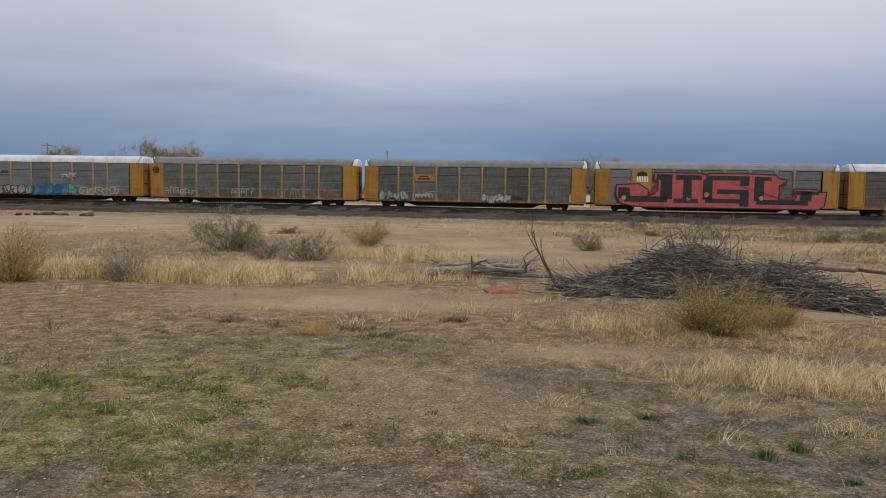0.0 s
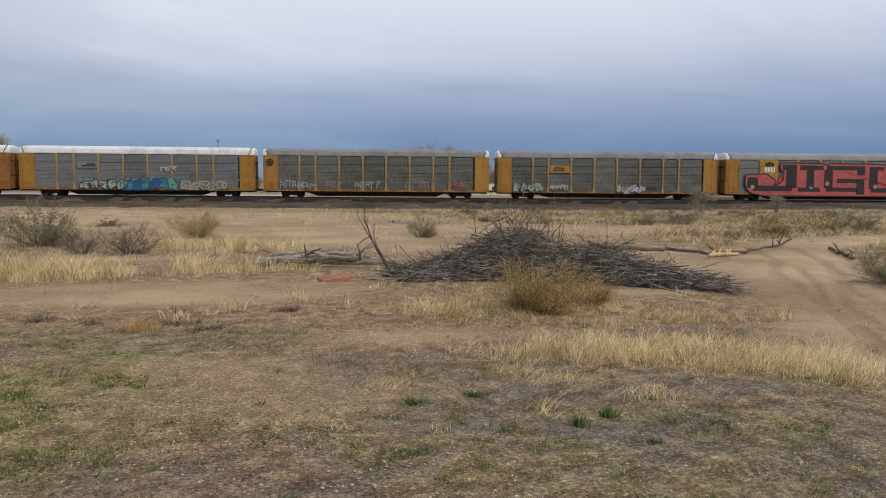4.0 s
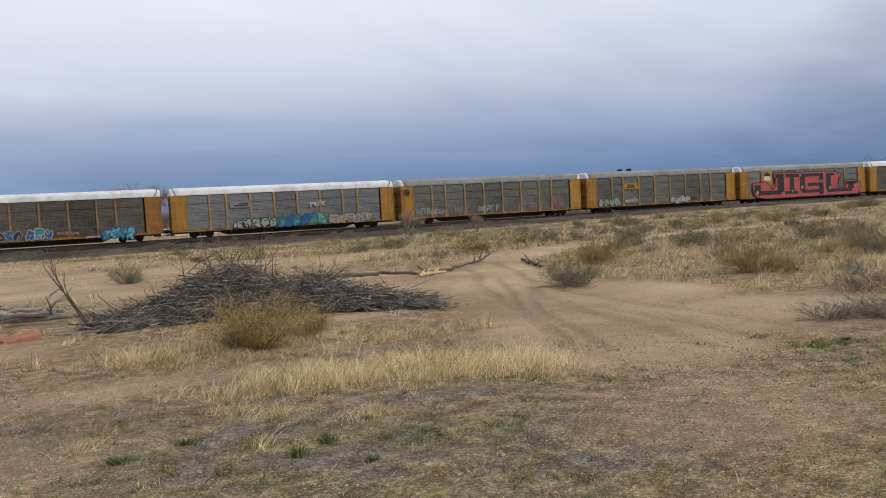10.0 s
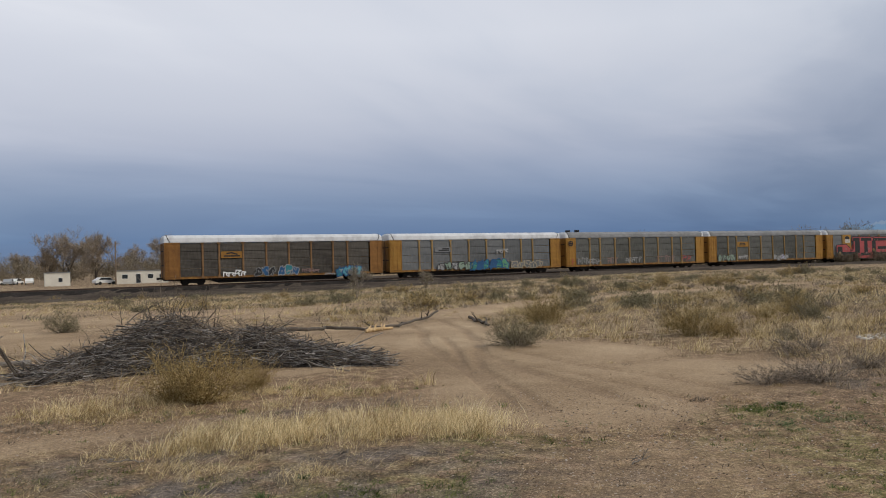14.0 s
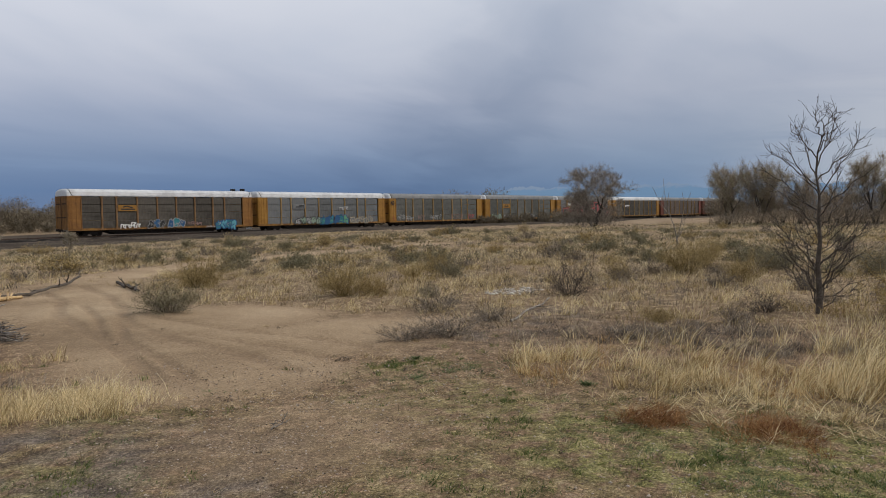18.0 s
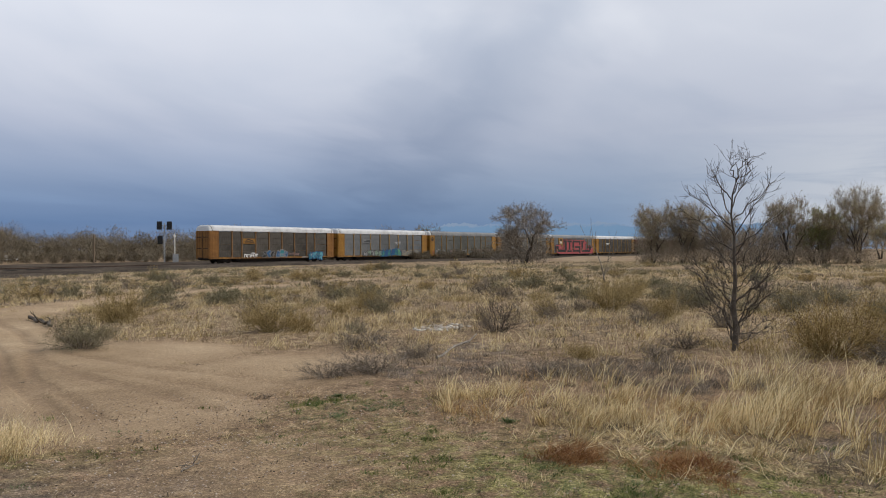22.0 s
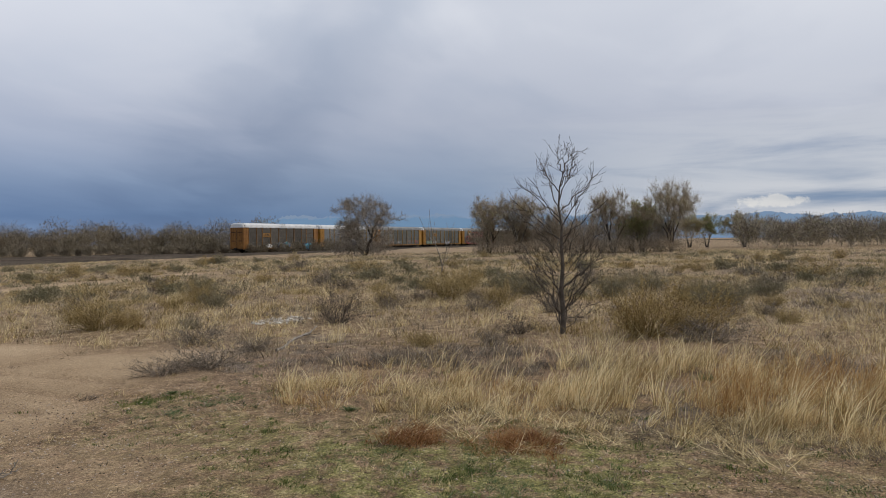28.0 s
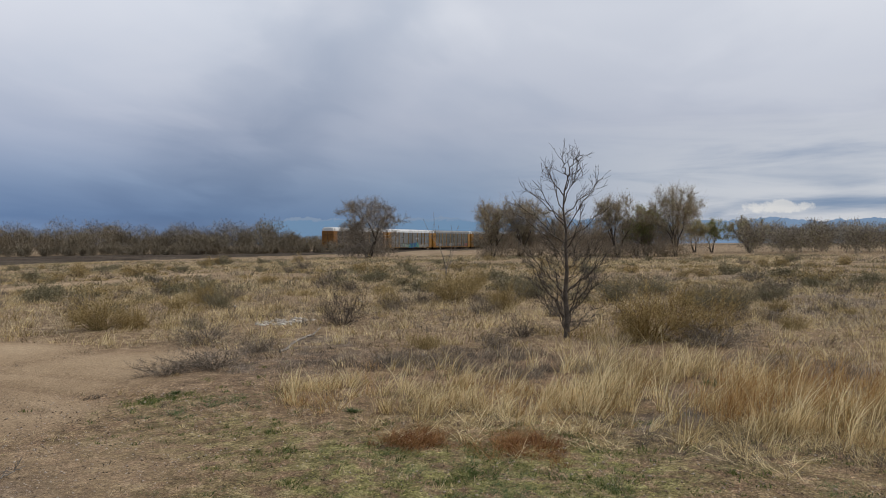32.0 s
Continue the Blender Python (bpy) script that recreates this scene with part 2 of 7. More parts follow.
RUSSET = material("russet_leaves", [(0.205, 0.135, 0.052), (0.36, 0.255, 0.10), (0.50, 0.38, 0.17)], 0.9, 3, 20, island=True, through_light=0.25)
BUD = material("spring_buds", [(0.27, 0.255, 0.11), (0.42, 0.39, 0.185), (0.54, 0.50, 0.27)], 0.85, 3, 20, island=True, through_light=0.35)
LEAFING = material("spring_leaves", [(0.17, 0.20, 0.055), (0.28, 0.31, 0.095), (0.40, 0.42, 0.16)], 0.85, 3, 20, island=True, through_light=0.35)
HAZEWOOD = material("bare_wood_twigs", [(0.20, 0.155, 0.11), (0.325, 0.265, 0.195), (0.46, 0.385, 0.29)], 0.95, 0.05, 1.0, island=True, through_light=0.35)
WOODBROWN = material("brown_wood_mass", [(0.125, 0.10, 0.068), (0.185, 0.152, 0.105), (0.255, 0.215, 0.15)], 0.95, 0.10, 0.6, island=True)
GREYWOOD = material("grey_tree_twigs", [(0.16, 0.135, 0.105), (0.28, 0.24, 0.19), (0.40, 0.345, 0.28)], 0.95, 0.05, 1.0, island=True)
TRUNKWOOD = material("dark_trunk_bark", [(0.045, 0.036, 0.029), (0.08, 0.066, 0.053), (0.13, 0.11, 0.09)], 0.95, 1.5, 9)
DEADWOOD = material("weathered_wood", [(0.10, 0.085, 0.07), (0.215, 0.19, 0.16), (0.37, 0.335, 0.295)], 0.85, 3, 30, 0.01)
CUTWOOD = material("fresh_wood", [(0.30, 0.19, 0.08), (0.50, 0.34, 0.17), (0.62, 0.46, 0.26)], 0.8, 8, 60, 0.003)
BALLAST = material("ballast", [(0.040, 0.033, 0.027), (0.078, 0.064, 0.052), (0.14, 0.115, 0.092)], 1.0, 0.18, 3.0, 0.05, spec=0.0)
PALEROAD = material("pale_crushed_stone", [(0.30, 0.28, 0.25), (0.40, 0.375, 0.34), (0.50, 0.475, 0.435)], 0.95, 0.12, 1.2)
# oily stone, its colour lowered further to paint shade along the rails
OILY_SHADE = material("oily_shaded_ballast", [(0.016, 0.014, 0.013), (0.03, 0.027, 0.025), (0.055, 0.049, 0.045)], 1.0, 0.6, 7.0, 0.05, spec=0.0)
STEEL = material("rail_steel", [(0.05, 0.035, 0.028), (0.10, 0.07, 0.055)], 0.55, 2, 20, metal=0.6)
TIE = material("tie_wood", [(0.035, 0.028, 0.022), (0.075, 0.06, 0.048)], 0.95, 2, 20)
DARKSTEEL = material("truck_steel", [(0.018, 0.015, 0.013), (0.045, 0.035, 0.028)], 0.8, 2, 14, metal=0.2)
RUSTSILL = material("rusty_sill", [(0.10, 0.045, 0.02), (0.22, 0.11, 0.035), (0.36, 0.20, 0.05)], 0.85, 0.8, 6)
YELLOW = material("yellow_paint", [(0.225, 0.105, 0.02), (0.29, 0.145, 0.024), (0.33, 0.175, 0.034)], 0.55, 0.5, 2.2, contrast=(0.32, 0.62), rand=True)
ORANGE = material("orange_paint", [(0.15, 0.066, 0.018), (0.21, 0.095, 0.022), (0.26, 0.122, 0.032)], 0.6, 0.5, 2.2, contrast=(0.32, 0.62), rand=True)
POSTO = material("rusty_orange_post", [(0.14, 0.075, 0.032), (0.22, 0.122, 0.052), (0.28, 0.165, 0.08)], 0.7, 1.1, 7, streak=0.3, contrast=(0.38, 0.60))
POSTY = material("faded_yellow_post", [(0.205, 0.127, 0.049), (0.312, 0.201, 0.078), (0.377, 0.262, 0.123)], 0.7, 1.1, 7, streak=0.12, contrast=(0.38, 0.60))
REDEND = material("brown_red_paint", [(0.11, 0.035, 0.025), (0.18, 0.06, 0.04)], 0.7, 1.1, 7, streak=0.12, contrast=(0.38, 0.60))
PANEL_GREY = material("galvanized_panel", [(0.052, 0.053, 0.047), (0.088, 0.090, 0.082), (0.128, 0.128, 0.118)], 0.65, 0.5, 3, metal=0.15, rand=True, streak=0.35, contrast=(0.34, 0.64))
PANEL_BLUE = material("blue_grey_panel", [(0.088, 0.094, 0.097), (0.126, 0.132, 0.136), (0.16, 0.166, 0.17)], 0.65, 0.5, 3, metal=0.15, rand=True, streak=0.35, contrast=(0.34, 0.64))
PANEL_BROWN = material("stained_panel", [(0.036, 0.031, 0.026), (0.068, 0.060, 0.050), (0.103, 0.092, 0.078)], 0.75, 0.5, 3, metal=0.1, rand=True, streak=0.35, contrast=(0.34, 0.64))
PANEL_DARK = material("dark_stained_panel", [(0.044, 0.036, 0.032), (0.072, 0.056, 0.048), (0.104, 0.08, 0.068)], 0.75, 1.1, 7, metal=0.1, rand=True, streak=0.12, contrast=(0.38, 0.60))
ROOF_GREY = material("grey_roof", [(0.16, 0.165, 0.168), (0.205, 0.21, 0.213), (0.245, 0.25, 0.255)], 0.6, 0.25, 1.5, metal=0.15, rand=True)
ROOF_WHITE = material("white_roof", [(0.47, 0.475, 0.485), (0.60, 0.61, 0.62), (0.67, 0.68, 0.69)], 0.55, 0.25, 1.5)
WHITE = material("white_paint", [(0.62, 0.62, 0.60), (0.78, 0.78, 0.76)], 0.6, 0.8, 9)
CREAM = material("cream_stucco", [(0.52, 0.49, 0.42), (0.66, 0.63, 0.55)], 0.85, 0.8, 9)
BLACK = material("black_paint", [(0.012, 0.012, 0.013), (0.03, 0.03, 0.03)], 0.6, 2, 12)
REDPAINT = material("red_graffiti", [(0.29, 0.05, 0.052), (0.42, 0.092, 0.092)], 0.6, 0.8, 5)
TEAL = material("teal_graffiti", [(0.02, 0.13, 0.16), (0.045, 0.23, 0.26)], 0.7, 0.8, 5)
BLUEP = material("blue_graffiti", [(0.015, 0.06, 0.15), (0.03, 0.11, 0.24)], 0.6, 0.8, 5)
MINT = material("mint_graffiti", [(0.17, 0.24, 0.185), (0.26, 0.33, 0.255)], 0.7, 0.8, 5)
PALE = material("pale_graffiti", [(0.22, 0.22, 0.22), (0.36, 0.36, 0.355)], 0.7, 0.8, 5)
GREENP = material("green_graffiti", [(0.07, 0.22, 0.12), (0.13, 0.31, 0.17)], 0.7, 0.8, 5)
LTEAL = material("light_teal_graffiti", [(0.06, 0.24, 0.30), (0.12, 0.34, 0.40)], 0.7, 0.8, 5)
LILAC = material("lilac_graffiti", [(0.30, 0.30, 0.40), (0.42, 0.42, 0.52)], 0.6, 0.8, 5)
CREAMP = material("cream_graffiti", [(0.27, 0.23, 0.16), (0.38, 0.33, 0.24)], 0.7, 0.8, 5)
PINKP = material("pink_graffiti", [(0.20, 0.13, 0.12), (0.29, 0.19, 0.17)], 0.7, 0.8, 5)
BRICKM = material("red_brick_slab", [(0.19, 0.075, 0.045), (0.29, 0.125, 0.078), (0.36, 0.18, 0.12)], 0.9, 6, 40, 0.004)
STONE = material("pale_stone", [(0.20, 0.142, 0.10), (0.32, 0.245, 0.185), (0.50, 0.42, 0.345)], 0.9, 8, 50, island=True)
CLOD = material("soil_crumbs", [(0.07, 0.05, 0.036), (0.15, 0.108, 0.075), (0.26, 0.19, 0.13)], 0.95, 8, 50, island=True)
WHITESTONE = material("white_rubble", [(0.34, 0.30, 0.25), (0.47, 0.43, 0.37), (0.64, 0.60, 0.53)], 0.9, 5, 40, island=True)
DARKDEBRIS = material("dark_debris", [(0.03, 0.018, 0.016), (0.08, 0.04, 0.035), (0.20, 0.12, 0.09)], 0.9, 2, 12)
GALV = material("galvanized_pole", [(0.30, 0.31, 0.31), (0.45, 0.46, 0.46)], 0.5, 2, 20, metal=0.6)
POLEWOOD = material("pole_wood", [(0.13, 0.095, 0.065), (0.24, 0.18, 0.125)], 0.9, 2, 20)
WINDOWDARK = material("dark_glass", [(0.02, 0.025, 0.03), (0.05, 0.055, 0.06)], 0.15, 2, 9)
SOIL = material("bare_mound", [(0.24, 0.165, 0.10), (0.34, 0.25, 0.16), (0.42, 0.32, 0.21)], 0.95, 0.4, 8, 0.03)


# ---- shape helpers ----
def mesh_np(name, verts, faces):
    """A mesh from an (n, 3) array and an (m, 3) or (m, 4) array of corners."""
    verts, faces = np.asarray(verts, np.float32), np.asarray(faces, np.int32)
    k = faces.shape[1]
    me = bpy.data.meshes.new(name)
    me.vertices.add(len(verts))
    me.vertices.foreach_set("co", verts.ravel())
    me.loops.add(faces.size)
    me.loops.foreach_set("vertex_index", faces.ravel())
    me.polygons.add(len(faces))
    me.polygons.foreach_set("loop_start", np.arange(0, faces.size, k, dtype=np.int32))
    me.update(calc_edges=True)
    me.validate()
    return me


def part(name, mesh, mat, parent, label=""):
    """Links a mesh (or a bmesh) as ONE object under a thing or under a part."""
    if isinstance(mesh, bmesh.types.BMesh):
        me = bpy.data.meshes.new(name)
        mesh.to_mesh(me)
        mesh.free()
        mesh = me
    ob = new(name, mesh)
    if mat is not None and not mesh.materials:
        mesh.materials.append(mat)
    ob.parent = parent
    if label:
        ob["label"] = label
    return ob


def box_bm(bm, x0, x1, y0, y1, z0, z1):
    v = [bm.verts.new((x, y, z)) for z in (z0, z1) for x, y in ((x0, y0), (x1, y0), (x1, y1), (x0, y1))]
    for f in ((3, 2, 1, 0), (4, 5, 6, 7), (0, 1, 5, 4), (1, 2, 6, 5), (2, 3, 7, 6), (3, 0, 4, 7)):
        bm.faces.new([v[i] for i in f])
    return bm


def boxes(*dims, bevel=0.0):
    bm = bmesh.new()
    for d in dims:
        box_bm(bm, *d)
    if bevel:
        bmesh.ops.bevel(bm, geom=list(bm.edges), offset=bevel, segments=1, affect="EDGES")
    return bm


def prism(bm, outline, axis, a, b):
    """Extrudes a closed outline of 2D points along an axis ('x' or 'y') from a to b."""
    def at(p, q):
        return (q, p[0], p[1]) if axis == "x" else (p[0], q, p[1])
    lo = [bm.verts.new(at(p, a)) for p in outline]
    hi = [bm.verts.new(at(p, b)) for p in outline]
    n = len(outline)
    for i in range(n):
        bm.faces.new((lo[i], lo[(i + 1) % n], hi[(i + 1) % n], hi[i]))
    bm.faces.new(lo[::-1])
    bm.faces.new(hi)
    bmesh.ops.recalc_face_normals(bm, faces=list(bm.faces))
    return bm


def rod(bm, p, q, r, n=8, r2=None):
    p, q = Vector(p), Vector(q)
    d = q - p
    m = Matrix.Translation((p + q) / 2) @ d.to_track_quat("Z", "Y").to_matrix().to_4x4()
    bmesh.ops.create_cone(bm, cap_ends=True, segments=n, radius1=r, radius2=r if r2 is None else r2, depth=d.length, matrix=m)
    return bm


def tubes(p0, p1, r0, r1, n=4):
    """Tapered n-sided segments from arrays of ends and radii: verts and quads."""
    p0, p1, r0, r1 = (np.asarray(a, float) for a in (p0, p1, r0, r1))
    d = p1 - p0
    d /= np.maximum(np.linalg.norm(d, axis=1, keepdims=True), 1e-6)
    ref = np.where(np.abs(d[:, 2:3]) > 0.9, [[1.0, 0, 0]], [[0, 0, 1.0]])
    u = np.cross(d, ref)
    u /= np.linalg.norm(u, axis=1, keepdims=True)
    w = np.cross(d, u)
    a = np.arange(n) * 2 * math.pi / n
    ring = np.cos(a)[None, :, None] * u[:, None] + np.sin(a)[None, :, None] * w[:, None]
    lo = p0[:, None] + ring * r0[:, None, None]
    hi = p1[:, None] + ring * r1[:, None, None]
    verts = np.concatenate([lo, hi], 1).reshape(-1, 3)
    i = np.arange(n)
    j = (i + 1) % n
    q = np.stack([i, j, n + j, n + i], 1)
    faces = (np.arange(len(p0)) * 2 * n)[:, None, None] + q[None]
    return verts, faces.reshape(-1, 4)


def blades(base, lean, height, width, rng, bend=0.35):
    """Grass blades, each a bent tapering strip: base (n, 3), lean (n, 2) sideways shift of the tip."""
    n = len(base)
    a = rng.uniform(0, 2 * math.pi, n)
    side = np.stack([np.cos(a), np.sin(a), np.zeros(n)], 1) * width[:, None] / 2
    tip = base + np.concatenate([lean, height[:, None]], 1)
    mid = base + np.concatenate([lean * bend, height[:, None] * 0.55], 1)
    v = np.stack([base - side, base + side, mid + side * 0.75, mid - side * 0.75, tip], 1).reshape(-1, 3)
    k = (np.arange(n) * 5)[:, None, None]
    f = (k + np.array([[0, 1, 2], [0, 2, 3], [3, 2, 4]])[None]).reshape(-1, 3)
    return v, f


def flakes(at, size, rng, flat=0.3):
    """Small leaf-like triangles pairs at the given places, any way up."""
    n = len(at)
    d = rng.normal(size=(n, 3))
    d /= np.linalg.norm(d, axis=1, keepdims=True)
    e = np.cross(d, rng.normal(size=(n, 3)))
    e /= np.linalg.norm(e, axis=1, keepdims=True)
    s = size[:, None]
    v = np.stack([at - d * s, at + e * s * flat, at + d * s, at - e * s * flat], 1).reshape(-1, 3)
    f = (np.arange(n) * 4)[:, None] + np.array([[0, 1, 2, 3]])
    return v, f


def stack(*pairs):
    vs, fs, k = [], [], 0
    for v, f in pairs:
        vs.append(v)
        fs.append(f + k)
        k += len(v)
    return np.concatenate(vs), np.concatenate(fs)


def smooth(a, b, v):
    u = np.clip((np.asarray(v, float) - a) / (b - a), 0, 1)
    return u * u * (3 - 2 * u)


def ground_z(x, y):
    """Height of the land: level round the camera, falling gently to the railway."""
    return -1.2 * smooth(8, 85, y) * (1 - 0.62 * smooth(25, 95, x)) + 0.25 * smooth(60, 140, x) * (1 - smooth(25, 60, y))


def gz(x, y):
    return float(ground_z(x, y))


def wavy(x, y, s):
    """Cheap smooth noise in -1..1 on arrays."""
    return (np.sin(x * s + 1.7 * np.sin(y * s * 0.7 + 2)) + np.sin(y * s * 1.3 + 1.3 * np.sin(x * s * 0.9)) + np.sin((x + y) * s * 0.57 + 4)) / 3


def blob(x, y, cx, cy, rx, ry=None, turn=0.0):
    """1 inside an ellipse, fading to 0 at its edge."""
    ry = rx if ry is None else ry
    c, s = math.cos(radians(turn)), math.sin(radians(turn))
    u, v = (x - cx) * c + (y - cy) * s, -(x - cx) * s + (y - cy) * c
    return 1 - smooth(0.55, 1.25, np.sqrt((u / rx) ** 2 + (v / ry) ** 2))


def band(x, y, pts, half):
    """1 on a track along a line of points, fading beyond half its width."""
    best = np.full(np.shape(x), 1e9)
    for (ax, ay), (bx, by) in zip(pts, pts[1:]):
        dx_, dy_ = bx - ax, by - ay
        u = np.clip(((x - ax) * dx_ + (y - ay) * dy_) / (dx_ * dx_ + dy_ * dy_), 0, 1)
        best = np.minimum(best, np.hypot(x - ax - u * dx_, y - ay - u * dy_))
    return 1 - smooth(half * 0.6, half * 1.4, best)


# ---- ground ----
def zones(x, y):
    """Bare sand, green turf, straw and grey soil, each 0..1, over the land."""
    x, y = np.asarray(x, float), np.asarray(y, float)
    r = np.hypot(x, y)
    w = wavy(x, y, 1.1) * 0.6 + wavy(x, y, 3.1) * 0.4
    sand = np.maximum.reduce([
        band(x, y, [(5.9, 6.3), (7.2, 8.6), (8.6, 11.4), (10.2, 14.5), (12.2, 18.0), (16.0, 21.0), (24.0, 24.0), (42.0, 25.0)], 1.35),
        blob(x, y, 8.2, 6.9, 2.9, 1.6, -8), blob(x, y, 9.4, 9.6, 1.8, 2.0), 0.95 * band(x, y, [(48.0, 62.0), (62.0, 56.0), (76.0, 50.0), (92.0, 45.0), (112.0, 36.0)], 0.8), 0.9 * band(x, y, [(9.0, 15.5), (3.0, 21.0), (-5.0, 40.0), (-30.0, 70.0)], 2.4),
        blob(x, y, -1.6, 11.8, 2.8, 1.4), blob(x, y, -6, 17.2, 4.5, 0.9), 0.95 * blob(x, y, -22, 50, 34, 24), 0.8 * blob(x, y, 6, 30, 13, 6),
        0.55 * blob(x, y, 1.5, 8.1, 1.8, 0.45), 0.3 * blob(x, y, -0.6, 7.0, 1.4, 0.5), 0.45 * blob(x, y, 4.6, 3.9, 1.4, 0.9), 0.3 * blob(x, y, -0.5, 6.1, 1.6, 0.7), 0.7 * blob(x, y, 5.2, 10.9, 1.2, 0.35)])
    sand = np.clip(sand + 0.25 * w * (sand > 0.02), 0, 1)
    green = np.maximum.reduce([
        blob(x, y, -3.4, 5.8, 2.8, 2.4), 0.6 * blob(x, y, -2.0, 8.2, 2.2, 1.2), 0.5 * blob(x, y, -0.4, 3.6, 2.0, 0.8), blob(x, y, 5.35, 1.2, 0.95, 1.9), 0.9 * blob(x, y, 5.9, 3.6, 0.9, 1.4),
        0.42 * blob(x, y, 2.2, 4.4, 1.7, 1.3), 0.5 * blob(x, y, 4.6, 5.5, 1.3, 0.4, -25), 0.4 * blob(x, y, 6.8, 4.7, 1.0, 0.4, -20), 0.45 * blob(x, y, 4.5, 2.5, 0.6, 0.4), 0.3 * (1 - smooth(6, 10, r))])
    green = np.clip(green * (0.8 + 0.9 * w), 0, 1) * (1 - 0.85 * sand)
    straw = np.clip(smooth(9, 16, r) * 0.8 + 0.35 * w + 0.08 * (1 - smooth(7, 12, r)), 0, 1) * (1 - 0.8 * sand)
    grey = np.maximum.reduce([blob(x, y, 2.0, 5.2, 2.1, 1.2), 0.9 * blob(x, y, 2.8, 4.2, 1.8, 1.2), 0.8 * blob(x, y, 1.2, 6.7, 1.8, 0.8), 0.7 * blob(x, y, 0.2, 4.4, 1.4, 0.7), 0.7 * blob(x, y, -1.6, 4.4, 1.6, 0.7), 0.6 * blob(x, y, 3.2, 7.9, 1.6, 0.5), 0.8 * blob(x, y, 7.6, -0.6, 1.6, 1.0), 0.7 * blob(x, y, 10.6, 5.0, 2.5, 1.4),
                              0.8 * band(x, y, [(18, -5), (25, -5.2), (40, -6)], 1.5), 0.5 * blob(x, y, -2.2, 8.2, 2.2, 0.9)])
    grey = np.clip(grey * (0.8 + 0.5 * wavy(x, y, 4.3)), 0, 1)
    return sand, green, straw, grey


RUT_LINES = [([(12.0, 19.0), (10.2, 15.2), (8.5, 12.8), (7.35, 10.4), (6.6, 8.7), (5.4, 6.6)], 0.13), ([(12.8, 18.2), (11.2, 15.0), (9.4, 12.2), (8.2, 10.6), (7.3, 8.3), (6.85, 6.75), (6.4, 5.6)], 0.13),
             ([(8.4, 11.0), (7.05, 9.2), (6.1, 7.2), (5.6, 6.3)], 0.09), ([(9.6, 13.6), (8.4, 11.6), (7.0, 9.6), (5.7, 7.2)], 0.08), ([(9.0, 11.0), (8.4, 8.6), (8.2, 6.8), (8.0, 5.8)], 0.09),
             ([(8.0, 10.4), (7.7, 8.2), (7.4, 6.6), (7.1, 5.5)], 0.07)]



def rut_mask(x, y):
    return np.clip(sum(band(x, y, pts, half) for pts, half in RUT_LINES), 0, 1)


def make_ground():
    radii = np.concatenate([[0.0, 0.6, 1.2], np.geomspace(1.6, 170, 250), np.geomspace(180, 4900, 36)])
    ang = np.radians(np.concatenate([np.arange(-42, 118, 0.22), np.arange(118, 318, 3.0)]))
    rr, aa = np.meshgrid(radii[1:], ang, indexing="ij")
    x, y = rr * np.sin(aa), rr * np.cos(aa)
    sand = zones(x, y)[0]
    fade = np.clip(rr / 20, 0.25, 4) * (1 - smooth(150, 400, rr))
    z = ground_z(x, y) + fade * (0.018 * wavy(x, y, 0.9) + 0.010 * wavy(x, y, 2.7) * (1 - 0.5 * sand) + 0.006 * wavy(x, y, 7.9) * (1 - 0.6 * sand))
    cut = rut_mask(x, y)
    z = z - 0.03 * cut + 0.04 * cut * (1 - cut)
    verts = np.concatenate([[[0, 0, gz(0, 0)]], np.stack([x, y, z], -1).reshape(-1, 3)])
    n, m = len(radii) - 1, len(ang)
    i, j = np.meshgrid(np.arange(n - 1), np.arange(m), indexing="ij")
    k = (j + 1) % m
    quads = np.stack([1 + i * m + j, 1 + (i + 1) * m + j, 1 + (i + 1) * m + k, 1 + i * m + k], -1).reshape(-1, 4)[:, ::-1]
    j = np.arange(m)
    fan = np.stack([np.zeros(m, int), 1 + j, 1 + (j + 1) % m, 1 + (j + 1) % m], 1)
    me = bpy.data.meshes.new("ground")
    me.from_pydata(verts.tolist(), [], quads.tolist() + [[0, b, a] for _, a, b, _ in fan.tolist()])
    for name, values in zip(("sand", "green", "straw", "grey"), zones(verts[:, 0], verts[:, 1])):
        at = me.attributes.new(name, "FLOAT", "POINT")
        at.data.foreach_set("value", values.astype(np.float32))
    at = me.attributes.new("rut", "FLOAT", "POINT")
    at.data.foreach_set("value", rut_mask(verts[:, 0], verts[:, 1]).astype(np.float32))
    me.polygons.foreach_set("use_smooth", np.ones(len(me.polygons), bool))
    return me


